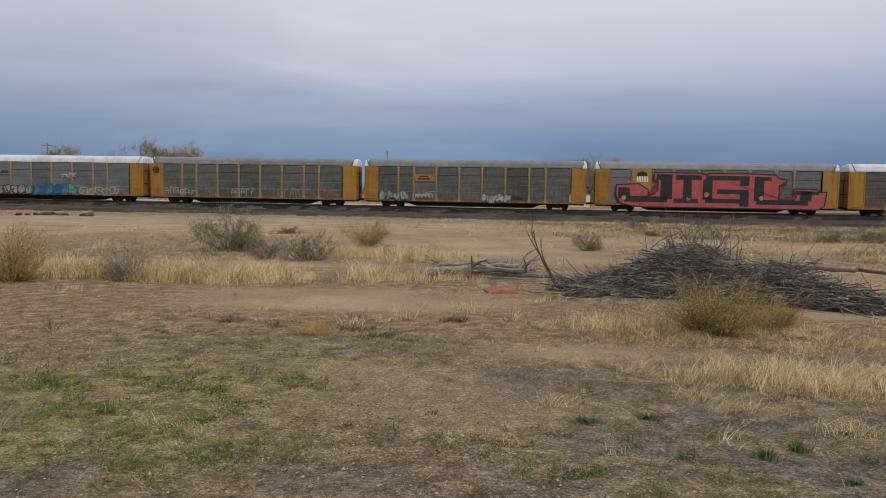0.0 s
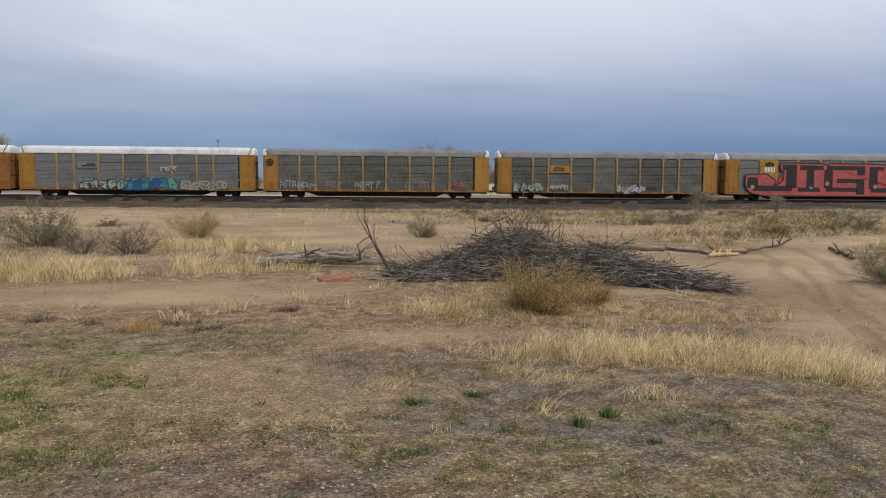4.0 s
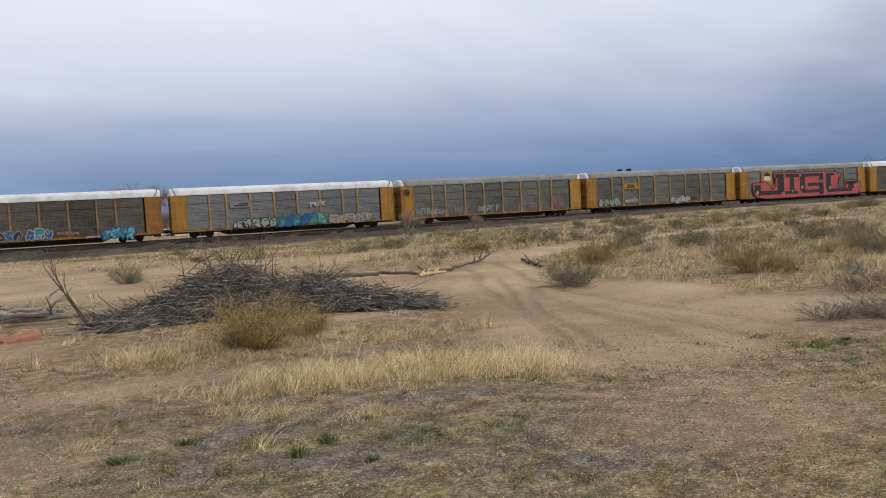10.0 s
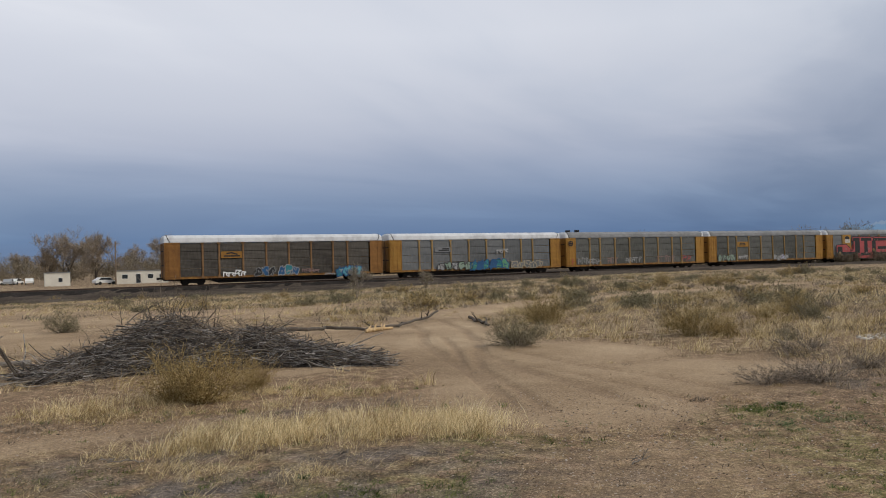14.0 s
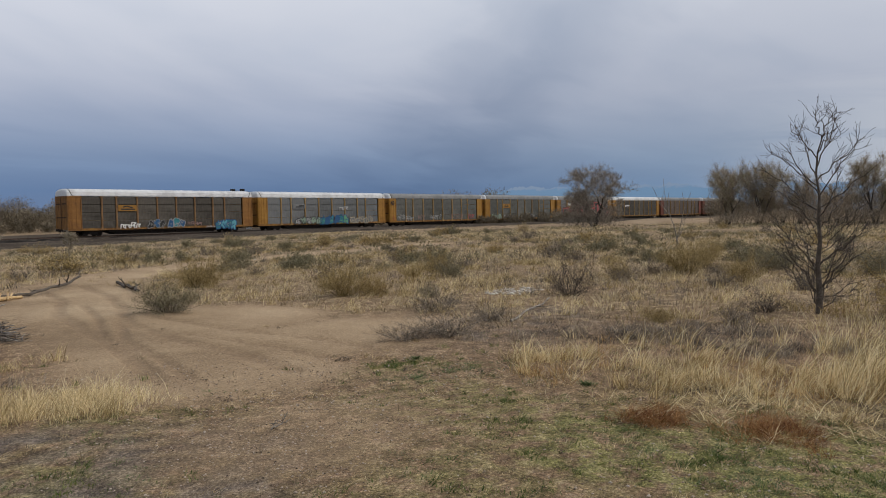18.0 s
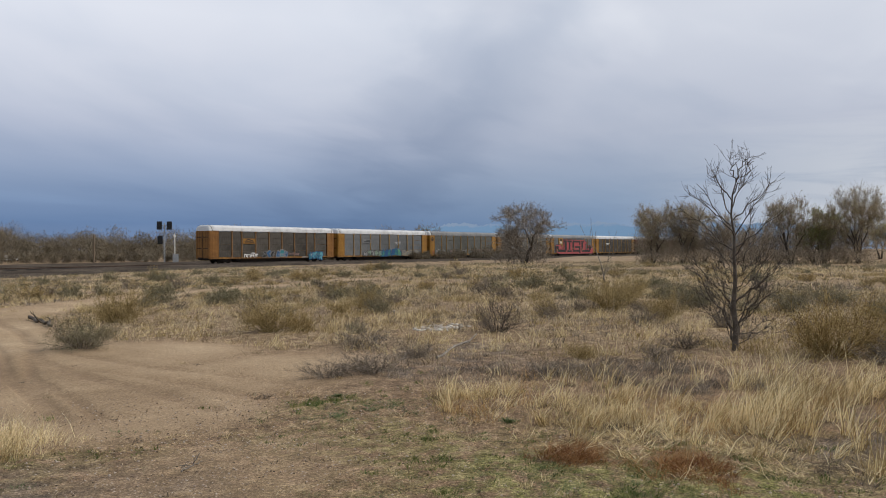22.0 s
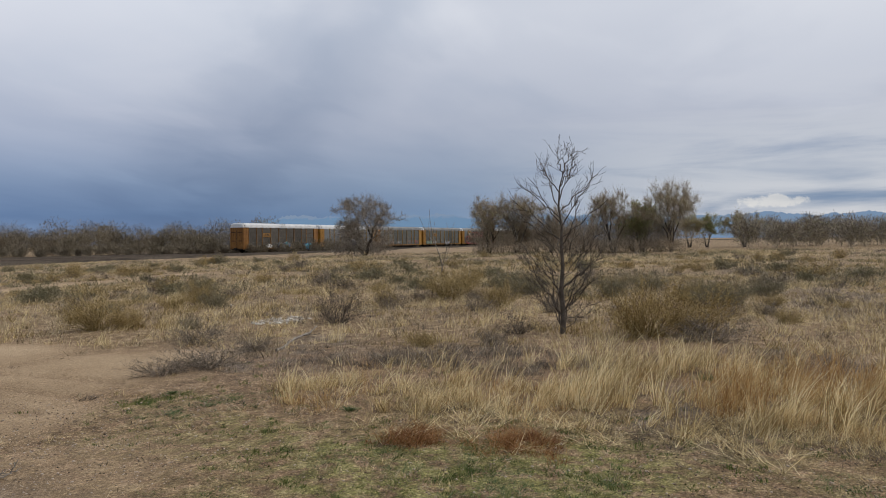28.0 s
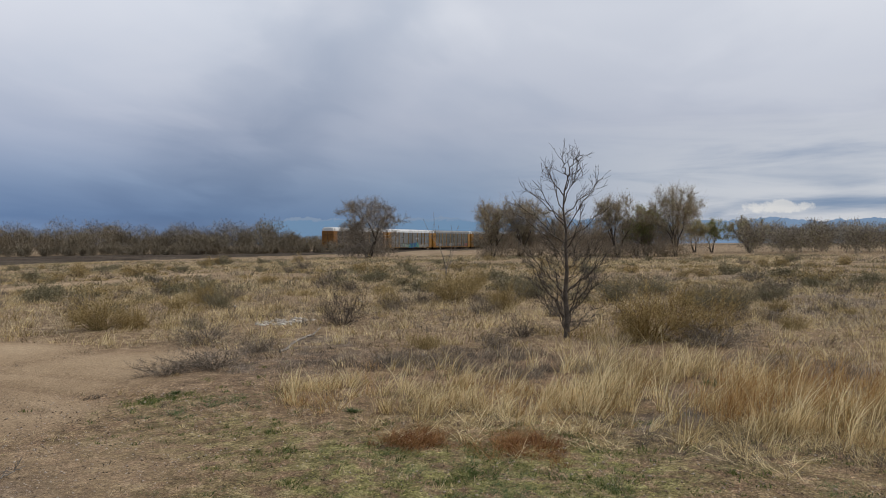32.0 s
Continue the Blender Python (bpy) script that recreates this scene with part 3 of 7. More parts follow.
def ground_material():
    m = bpy.data.materials.new("dry_land")
    m.use_nodes = True
    n, l = m.node_tree.nodes, m.node_tree.links
    b = n["Principled BSDF"]
    b.inputs["Roughness"].default_value, b.inputs["Specular IOR Level"].default_value = 0.95, 0.15
    tc = n.new("ShaderNodeTexCoord")

    def nz(scale, detail=5, rough=0.6):
        t = n.new("ShaderNodeTexNoise")
        t.inputs["Scale"].default_value, t.inputs["Detail"].default_value, t.inputs["Roughness"].default_value = scale, detail, rough
        l.new(tc.outputs["Object"], t.inputs["Vector"])
        return t.outputs[0]

    def attr(name):
        a = n.new("ShaderNodeAttribute")
        a.attribute_name = name
        return a.outputs["Fac"]

    def ramp(v, stops):
        r = ramp_into(n, stops, "LINEAR")
        l.new(v, r.inputs[0])
        return r.outputs[0]

    def mixc(f, a, c):
        x = n.new("ShaderNodeMix")
        x.data_type = "RGBA"
        for i, v in ((0, f), (6, a), (7, c)):
            if isinstance(v, tuple):
                x.inputs[i].default_value = (*v, 1)
            else:
                l.new(v, x.inputs[i])
        return x.outputs[2]

    def mul(a, c, op="MULTIPLY"):
        x = n.new("ShaderNodeMath")
        x.operation = op
        x.use_clamp = True
        for i, v in enumerate((a, c)):
            if isinstance(v, (int, float)):
                x.inputs[i].default_value = v
            else:
                l.new(v, x.inputs[i])
        return x.outputs[0]

    patch, mid, grain, grit = nz(0.35, 6), nz(4.5, 7, 0.65), nz(30, 8, 0.75), nz(85, 4, 0.8)
    both = mul(mul(mid, 0.34), mul(mul(grain, 0.33), mul(grit, 0.33), "ADD"), "ADD")
    # dark low stops also paint the weak shading between small lumps
    soil = ramp(both, [(0.41, (0.085, 0.056, 0.036)), (0.47, (0.185, 0.119, 0.070)), (0.52, (0.30, 0.198, 0.119)), (0.585, (0.50, 0.366, 0.241))])
    sandc = ramp(mul(mul(patch, 0.42), mul(mul(grain, 0.33), mul(grit, 0.25), "ADD"), "ADD"), [(0.40, (0.215, 0.148, 0.088)), (0.5, (0.385, 0.277, 0.17)), (0.62, (0.54, 0.41, 0.268))])
    strawc = ramp(both, [(0.42, (0.062, 0.043, 0.026)), (0.475, (0.17, 0.12, 0.069)), (0.52, (0.31, 0.23, 0.133)), (0.57, (0.55, 0.435, 0.27))])
    greenc = ramp(both, [(0.43, (0.065, 0.06, 0.024)), (0.48, (0.16, 0.15, 0.05)), (0.525, (0.28, 0.26, 0.095)), (0.57, (0.45, 0.39, 0.20))])
    greyc = ramp(both, [(0.42, (0.05, 0.041, 0.036)), (0.5, (0.14, 0.116, 0.10)), (0.58, (0.30, 0.25, 0.208))])
    breakup = ramp(mid, [(0.36, (0.25, 0.25, 0.25)), (0.6, (1, 1, 1))])
    c = mixc(mul(attr("straw"), breakup), soil, strawc)
    c = mixc(mul(mul(attr("green"), 1.35), ramp(nz(5, 6), [(0.40, (0, 0, 0)), (0.54, (1, 1, 1))])), c, greenc)
    c = mixc(mul(attr("grey"), ramp(nz(2.2, 6), [(0.38, (0, 0, 0)), (0.56, (1, 1, 1))])), c, greyc)
    sandc = mixc(mul(mul(attr("rut"), ramp(nz(6, 5), [(0.36, (0.3, 0.3, 0.3)), (0.6, (1, 1, 1))])), 0.5), sandc, (0.22, 0.148, 0.092))
    c = mixc(attr("sand"), c, sandc)
    # scattered pebbles
    vor = n.new("ShaderNodeTexVoronoi")
    vor.inputs["Scale"].default_value = 34
    l.new(tc.outputs["Object"], vor.inputs["Vector"])
    peb = ramp(vor.outputs["Distance"], [(0.10, (1, 1, 1)), (0.22, (0, 0, 0))])
    some = ramp(nz(7, 3), [(0.5, (0, 0, 0)), (0.62, (1, 1, 1))])
    c = mixc(mul(mul(peb, some), 0.55), c, (0.42, 0.35, 0.28))
    # grains of gravel, each of its own brightness
    for size, amount in ((48, 0.5), (95, 0.5)):
        cell = n.new("ShaderNodeTexVoronoi")
        cell.inputs["Scale"].default_value = size
        l.new(tc.outputs["Object"], cell.inputs["Vector"])
        pick = n.new("ShaderNodeSeparateColor")
        l.new(cell.outputs["Color"], pick.inputs[0])
        grainy = ramp(pick.outputs[0], [(0.0, (0.42, 0.40, 0.38)), (0.45, (0.92, 0.92, 0.92)), (0.8, (1.12, 1.12, 1.12)), (0.93, (1.75, 1.72, 1.65))])
        x = n.new("ShaderNodeMix")
        x.data_type, x.blend_type = "RGBA", "MULTIPLY"
        l.new(mul(ramp(attr("sand"), [(0.0, (1, 1, 1)), (0.8, (0.5, 0.5, 0.5))]), amount), x.inputs[0])
        l.new(c, x.inputs[6])
        l.new(grainy, x.inputs[7])
        c = x.outputs[2]
    # crumbs of dark humus and flecks of bleached straw on what is not sand
    rough_ground = ramp(attr("sand"), [(0.0, (1, 1, 1)), (0.7, (0.12, 0.12, 0.12))])
    # the dark crumbs also make up in colour for shade the shallow bump lacks
    dark = ramp(nz(13, 7, 0.78), [(0.53, (0, 0, 0)), (0.60, (1, 1, 1))])
    c = mixc(mul(mul(dark, rough_ground), 0.35), c, (0.075, 0.055, 0.037))
    pale = ramp(nz(21, 6, 0.8), [(0.55, (0, 0, 0)), (0.63, (1, 1, 1))])
    c = mixc(mul(mul(pale, rough_ground), 0.4), c, (0.54, 0.43, 0.29))
    l.new(c, b.inputs["Base Color"])
    bp = n.new("ShaderNodeBump")
    bp.inputs["Strength"].default_value, bp.inputs["Distance"].default_value = 1.0, 0.03
    l.new(mul(mul(grain, 0.7), mul(mid, 0.3), "ADD"), bp.inputs["Height"])
    l.new(bp.outputs[0], b.inputs["Normal"])
    return m


ground = new("ground", make_ground())
ground.data.materials.append(ground_material())
tagged(ground, "dry sandy prairie ground with sparse grass and wheel ruts", "ground", kind="structure")

# ---- railway ----
TRACK_KNOTS = [(-420, 4.0), (-200, 0.5), (-90, -5.03), (-20, -8.77), (40, -9.67), (100, -10.38), (160, -9.15), (220, -12.52), (290, -16.73), (360, -20.95), (450, -26.0), (760, -40.0)]
STEP = 1.0
_s = np.arange(-420, 760.1, STEP)
_h = np.radians(np.interp(_s, *zip(*TRACK_KNOTS)))
_x, _y = np.cumsum(np.cos(_h)) * STEP, np.cumsum(np.sin(_h)) * STEP
_o = int(420 / STEP)
# the knots follow the near side of the cars; the rails run half a car's width behind it
_x, _y = _x - _x[_o] + 24.48 - 1.55 * np.sin(_h), _y - _y[_o] + 93.05 + 1.55 * np.cos(_h)


def rail_z(s):
    return -0.20 + 0.135 * (np.clip(s, -200, 420) - 100) / 100


def track_at(s):
    return np.interp(s, _s, _x), np.interp(s, _s, _y), rail_z(s)


def sweep(name, profile, s0, s1, step, mat, label, category, lift=0.0):
    """A strip of constant section (offset, height over rail) along the railway."""
    s = np.arange(s0, s1, step)
    x, y, z = track_at(s)
    h = np.interp(s, _s, _h)
    nx, ny = np.sin(h), -np.cos(h)   # towards the camera's side
    v = np.stack([np.stack([x + nx * o, y + ny * o, z + up_], -1) for o, up_ in profile], 1)
    k = len(profile)
    i, j = np.meshgrid(np.arange(len(s) - 1), np.arange(k - 1), indexing="ij")
    f = np.stack([i * k + j, i * k + j + 1, (i + 1) * k + j + 1, (i + 1) * k + j], -1).reshape(-1, 4)
    ob = new(name, mesh_np(name, v.reshape(-1, 3), f))
    ob.data.materials.append(mat)
    tagged(ob, label, category, kind="structure")
    return ob


def make_ballast():
    s = np.arange(-420, 760, 1.0)
    x, y, z = track_at(s)
    h = np.interp(s, _s, _h)
    nx, ny = np.sin(h), -np.cos(h)
    prof = [(20.5, None, -0.3), (17.0, None, 0.24), (8.6, None, 0.30), (5.6, None, 0.30), (3.4, -0.62), (2.6, -0.45), (1.75, -0.20), (0.9, -0.18), (-0.9, -0.18), (-1.75, -0.20), (-2.6, -0.45), (-3.4, -0.72), (-5.6, None, 0.2), (-32.0, None, 0.15), (-36.0, None, -0.3)]
    k = len(prof)
    rng = np.random.default_rng(3)
    v = []
    for o, u, *over in prof:
        jit = rng.normal(size=len(s)) * (0.05 if abs(o) < 2 else 0.16)
        zz = z + u + jit * (0.25 if abs(o) < 2 else 0.5) if u is not None else ground_z(x + nx * o, y + ny * o) + over[0] + jit * 0.12
        wide = jit * (2 if u is not None else 5)
        v.append(np.stack([x + nx * (o + wide), y + ny * (o + wide), zz], -1))
    v = np.stack(v, 1)
    i, j = np.meshgrid(np.arange(len(s) - 1), np.arange(k - 1), indexing="ij")
    f = np.stack([i * k + j, i * k + j + 1, (i + 1) * k + j + 1, (i + 1) * k + j], -1).reshape(-1, 4)
    ob = new("ballast_bed", mesh_np("ballast_bed", v.reshape(-1, 3), f))
    ob.data.materials.append(BALLAST)
    return tagged(ob, "long dark gravel ballast bank carrying the railway", "railway bed", kind="structure")


make_ballast()


def make_lot():
    """A strip of pale crushed stone behind the railway, hugging the land."""
    s = np.arange(-150, -28, 2.0)
    x, y, _ = track_at(s)
    h = np.interp(s, _s, _h)
    off = np.linspace(40, 54, 8)
    rng = np.random.default_rng(15)
    px = x[:, None] - np.sin(h)[:, None] * off + rng.normal(size=(len(s), 8)) * 0.6
    py = y[:, None] + np.cos(h)[:, None] * off + rng.normal(size=(len(s), 8)) * 0.9
    v = np.stack([px, py, ground_z(px, py) + 0.12], -1).reshape(-1, 3)
    i, j = np.meshgrid(np.arange(len(s) - 1), np.arange(7), indexing="ij")
    f = np.stack([i * 8 + j, (i + 1) * 8 + j, (i + 1) * 8 + j + 1, i * 8 + j + 1], -1).reshape(-1, 4)
    ob = new("road", mesh_np("road", v, f))
    ob.data.materials.append(PALEROAD)
    return tagged(ob, "pale crushed stone road behind the railway", "road", kind="structure")


make_lot()
for side in (0.7525, -0.7525):
    sweep("rail", [(side + 0.07, -0.17), (side + 0.01, -0.15), (side + 0.01, -0.04), (side + 0.036, -0.03), (side + 0.036, 0.0), (side - 0.036, 0.0),
                   (side - 0.036, -0.03), (side - 0.01, -0.04), (side - 0.01, -0.15), (side - 0.07, -0.17)], -420, 760, 2.0, STEEL, "worn steel rail on wooden ties", "rail")


# near-black strip over the bed also paints the shade of rails and ties
sweep("ballast_crown", [(3.0, -0.60), (2.3, -0.34), (1.7, -0.155), (0.9, -0.15), (-0.9, -0.15), (-1.7, -0.155), (-2.6, -0.4)], -420, 760, 1.0, OILY_SHADE, "oily stone ballast with painted shade between and beside the rails", "railway bed")


def make_ties():
    s = np.arange(-200, 420, 0.53)
    x, y, z = track_at(s)
    h = np.interp(s, _s, _h)
    vs, fs = [], []
    cube = np.array([(a, b, c) for c in (-0.21, -0.125) for a, b in ((-0.11, -1.3), (0.11, -1.3), (0.11, 1.3), (-0.11, 1.3))])
    face = np.array([(4, 5, 6, 7), (0, 1, 5, 4), (1, 2, 6, 5), (2, 3, 7, 6), (3, 0, 4, 7)])
    for i in range(len(s)):
        c, d = math.cos(h[i]), math.sin(h[i])
        vs.append(np.stack([x[i] + cube[:, 0] * c - cube[:, 1] * d, y[i] + cube[:, 0] * d + cube[:, 1] * c, z[i] + cube[:, 2]], 1))
        fs.append(face + 8 * i)
    ob = new("railway_ties", mesh_np("railway_ties", np.concatenate(vs), np.concatenate(fs)))
    ob.data.materials.append(TIE)
    return tagged(ob, "row of dark wooden railway ties set in gravel", "railway ties", kind="stuff")


make_ties()

# ---- autorack train ----
CAR_L, CAR_GAP, HALF_W = 27.43, 1.01, 1.55
SILL_Z, EAVE_Z, TOP_Z = 0.78, 5.02, 5.93
# seams between end doors, bays and end doors, from the rear end of the car
SEAMS = [1.76, 4.36, 6.29, 9.14, 11.99, 14.82, 17.69, 20.59, 22.55, 25.5]
_mesh_cache = {}


def cached(key, build):
    if key not in _mesh_cache:
        me = bpy.data.meshes.new(key)
        bm = build()
        bm.to_mesh(me)
        bm.free()
        _mesh_cache[key] = me
    return _mesh_cache[key]


def painted(key, build, mat):
    """One mesh per shape and paint, shared by all parts that look alike."""
    k = key + "_" + mat.name
    if k not in _mesh_cache:
        me = cached(key, build).copy()
        me.materials.append(mat)
        _mesh_cache[k] = me
    return _mesh_cache[k]


def panel_bm(w):
    """One bay of side sheeting: four stacked, finely ribbed sheets with dark open seams between them."""
    bm = bmesh.new()
    h = (EAVE_Z - 0.05 - (SILL_Z + 0.2)) / 4
    ribs = 6
    for k in range(4):
        z0 = k * h
        out = [(0, z0)]
        for r in range(ribs):
            a = z0 + 0.02 + (h - 0.09) * r / ribs
            b = z0 + 0.02 + (h - 0.09) * (r + 0.55) / ribs
            out += [(0.0, a), (0.012, a + 0.02), (0.012, b), (0.0, b + 0.02)]
        out += [(0, z0 + h - 0.055), (-0.02, z0 + h - 0.05), (-0.02, z0)]
        prism(bm, out, "x", 0, w)
    return bm


def post_bm():
    """A side post with a flared foot and gussets that round off the bays at the top."""
    h = EAVE_Z - SILL_Z - 0.02
    bm = boxes((-0.11, 0.11, 0, 0.10, 0, h), (-0.05, 0.05, 0.10, 0.14, 0.3, h - 0.08))
    for s in (-1, 1):
        foot = [(s * 0.11, 0.0), (s * 0.22, 0.0), (s * 0.11, 0.5)]
        gusset = [(s * 0.11, h), (s * 0.11, h - 0.24), (s * 0.26, h)]
        for shape in (foot, gusset):
            prism(bm, shape, "y", 0, 0.085)
    return bm


CAP = 0.5   # depth of the white cap at each end of the roof
ROOF_HALF = [(HALF_W + 0.02, EAVE_Z), (HALF_W + 0.02, EAVE_Z + 0.16), (HALF_W - 0.03, EAVE_Z + 0.52), (HALF_W - 0.22, TOP_Z - 0.16), (HALF_W - 0.62, TOP_Z - 0.04), (0, TOP_Z + 0.02)]
ROOF_PROFILE = ROOF_HALF + [(-a, b) for a, b in ROOF_HALF[-2::-1]]


def arch_rows(bm, rows, grow_by=1.0):
    """Skins arched sections given as (x, breadth, rise); returns the rows of corners."""
    got = [[bm.verts.new((x, a * wide * grow_by, EAVE_Z + (b - EAVE_Z) * tall * grow_by)) for a, b in ROOF_PROFILE] for x, wide, tall in rows]
    for r, q in zip(got, got[1:]):
        for i in range(len(ROOF_PROFILE) - 1):
            bm.faces.new((r[i], r[i + 1], q[i + 1], q[i]))
    return got


def roof_bm():
    """The arched roof between the end caps, with low cross ribs."""
    bm = bmesh.new()
    x0, n = CAR_L / 2 - CAP, 18
    rows = []
    for i in range(n):
        a, b = -x0 + 2 * x0 * i / n, -x0 + 2 * x0 * (i + 1) / n
        rows += [(a, 1.0, 1.0), (b - 0.16, 1.0, 1.0), (b - 0.13, 1.006, 1.016), (b - 0.03, 1.006, 1.016)]
    rows.append((x0, 1.0, 1.0))
    got = arch_rows(bm, rows)
    bm.faces.new(got[0])
    bm.faces.new(got[-1][::-1])
    bmesh.ops.recalc_face_normals(bm, faces=list(bm.faces))
    return bm


def end_cap_bm():
    """The pale cap that closes the roof over the end doors, rounded towards the end."""
    bm = bmesh.new()
    x0 = CAR_L / 2
    got = arch_rows(bm, [(x0 - CAP - 0.02, 0.995, 0.985), (x0 - 0.28, 0.995, 0.985), (x0 - 0.12, 0.985, 0.93), (x0 - 0.04, 0.96, 0.82), (x0, 0.93, 0.66)])
    bm.faces.new(got[0])
    bm.faces.new(got[-1][::-1])
    bmesh.ops.recalc_face_normals(bm, faces=list(bm.faces))
    return bm


def cap_seam_bm():
    """The dark curved joint between the roof and its end cap: a flat arched strip."""
    bm = bmesh.new()
    x0 = CAR_L / 2 - CAP
    outer = [(x0 - 0.34 * (1 - (b - EAVE_Z) / (TOP_Z - EAVE_Z)) ** 2 + 0.1, a * 1.012, EAVE_Z + (b - EAVE_Z) * 1.02 + 0.01) for a, b in ROOF_PROFILE]
    for p, q in zip(outer, outer[1:]):
        bm.faces.new([bm.verts.new(v) for v in (p, (p[0] + 0.10, p[1], p[2]), (q[0] + 0.10, q[1], q[2]), q)])
    return bm


def end_side_bm():
    """The solid corner of the side by the end doors, with frame strips and a ladder of grab irons."""
    w = 1.76
    h = EAVE_Z - SILL_Z - 0.02
    bm = boxes((0, w, -0.02, 0.02, 0, h), (0, 0.12, 0.02, 0.07, 0, h), (w - 0.14, w, 0.02, 0.08, 0, h), (0.62, 0.68, 0.02, 0.05, 0.1, h - 0.1),
               (0.12, w - 0.14, 0.02, 0.05, h - 0.16, h), (0.12, w - 0.14, 0.02, 0.05, 0, 0.12), (0.12, 0.62, 0.02, 0.04, h * 0.5, h * 0.5 + 0.08))
    return bm


def ladder_bm():
    bm = bmesh.new()
    for x in (0.18, 0.56):
        rod(bm, (x, 0.12, 0.05), (x, 0.12, 3.9), 0.018, 6)
    for i in range(10):
        rod(bm, (0.18, 0.12, 0.15 + i * 0.4), (0.56, 0.12, 0.15 + i * 0.4), 0.014, 6)
    return bm


def end_door_bm():
    """One leaf of the end doors: three folds with hinge straps."""
    h = EAVE_Z - SILL_Z
    d = [(-0.03, 0.03, 0.02 + i * 0.49, 0.47 + i * 0.49, 0, h) for i in range(3)]
    d += [(-0.07, -0.03, 0.05, 1.42, z, z + 0.12) for z in (0.5, h * 0.5, h - 0.7)]
    d += [(-0.06, -0.03, 0.47 + i * 0.49, 0.51 + i * 0.49, 0.1, h - 0.1) for i in range(2)]
    return boxes(*d)


def hinge_bars_bm():
    """Dark locking bars and hinges over the two leaves of an end."""
    h = EAVE_Z - SILL_Z
    d = [(-0.10, -0.065, s * 0.75 - 0.52, s * 0.75 + 0.52, z, z + 0.11) for s in (-1, 1) for z in (h * 0.36, h * 0.76)]
    d += [(-0.10, -0.065, -0.035, 0.035, 0.05, h - 0.05), (-0.10, -0.065, -1.35, 1.35, 0.0, 0.07)]
    return boxes(*d)


def sill_bm():
    bm = bmesh.new()
    prism(bm, [(0, 0), (0.08, 0.0), (0.08, 0.05), (0.03, 0.06), (0.03, 0.20), (0.08, 0.21), (0.08, 0.26), (0, 0.26)], "x", -CAR_L / 2, CAR_L / 2)
    return bm


def under_bm():
    # wide boxes and the low prism also stand in for shade under the car
    bm = boxes((-CAR_L / 2 + 0.3, CAR_L / 2 - 0.3, -0.35, 0.35, 0.55, SILL_Z + 0.05), (-8.4, 8.4, -1.3, 1.3, 0.5, SILL_Z), (-CAR_L / 2 + 0.2, -11.9, -1.3, 1.3, 0.55, SILL_Z), (11.9, CAR_L / 2 - 0.2, -1.3, 1.3, 0.55, SILL_Z), (-1.6, 0.2, 0.5, 1.25, 0.35, 0.65), (1.2, 2.2, -1.2, -0.5, 0.3, 0.65))
    prism(bm, [(-8.2, 0.5), (8.2, 0.5), (7.2, 0.14), (-7.2, 0.14)], "y", -0.9, 0.9)
    return bm


def deck_bm():
    return boxes((-CAR_L / 2 + 0.1, CAR_L / 2 - 0.1, -1.48, 1.48, SILL_Z + 0.02, SILL_Z + 0.12), (-CAR_L / 2 + 0.4, CAR_L / 2 - 0.4, -1.45, 1.45, 2.75, 2.85))


def truck_frame_bm():
    bm = bmesh.new()
    for y in (-1.0, 1.0):
        prism(bm, [(-1.25, 0.42), (-1.1, 0.62), (-0.5, 0.70), (0.5, 0.70), (1.1, 0.62), (1.25, 0.42), (1.0, 0.36), (0.55, 0.40), (0.35, 0.2), (-0.35, 0.2), (-0.55, 0.40), (-1.0, 0.36)], "y", y - 0.09, y + 0.09)
    box_bm(bm, -0.22, 0.22, -1.0, 1.0, 0.42, 0.66)
    for x in (-0.18, 0.0, 0.18):
        for y in (-1.0, 1.0):
            rod(bm, (x, y, 0.24), (x, y, 0.5), 0.075, 8)
    return bm


def wheelset_bm():
    bm = bmesh.new()
    rod(bm, (0, -1.1, 0), (0, 1.1, 0), 0.08, 8)
    for s in (-1, 1):
        rod(bm, (0, s * 0.69, 0), (0, s * 0.82, 0), 0.42, 20)
        rod(bm, (0, s * 0.66, 0), (0, s * 0.69, 0), 0.45, 20)
        for k in range(5):
            a = k * 2 * math.pi / 5
            rod(bm, (0.24 * math.cos(a), s * 0.82, 0.24 * math.sin(a)), (0.24 * math.cos(a), s * 0.845, 0.24 * math.sin(a)), 0.05, 6)
    return bm


def coupler_bm():
    bm = boxes((-0.1, 0.62, -0.11, 0.11, 0.72, 0.94), (0.45, 0.72, -0.18, 0.18, 0.68, 0.98))
    rod(bm, (0.1, 0.3, 0.75), (0.55, 0.34, 0.45), 0.03, 6)
    return bm


def strokes_mesh(name, lines, width, mat):
    """Painted strokes: each stretch of a line of (x, z) points is a strip in the xz plane, its neighbours a hair behind it."""
    vs, fs = [], []
    for pts in lines:
        for i, ((ax, az), (bx, bz)) in enumerate(zip(pts, pts[1:])):
            ln = math.hypot(bx - ax, bz - az)
            if ln < 1e-6:
                continue
            ux, uz = (bx - ax) / ln, (bz - az) / ln
            e, w, y = width * 0.42, width / 2, -0.0025 * (i % 3)
            k = len(vs)
            for px, pz, f, g in ((ax, az, -e, w), (ax, az, -e, -w), (bx, bz, e, -w), (bx, bz, e, w)):
                vs.append((px + ux * f - uz * g, y, pz + uz * f + ux * g))
            fs.append((k, k + 1, k + 2, k + 3))
    me = bpy.data.meshes.new(name)
    me.from_pydata(vs, [], fs)
    me.materials.append(mat)
    return me


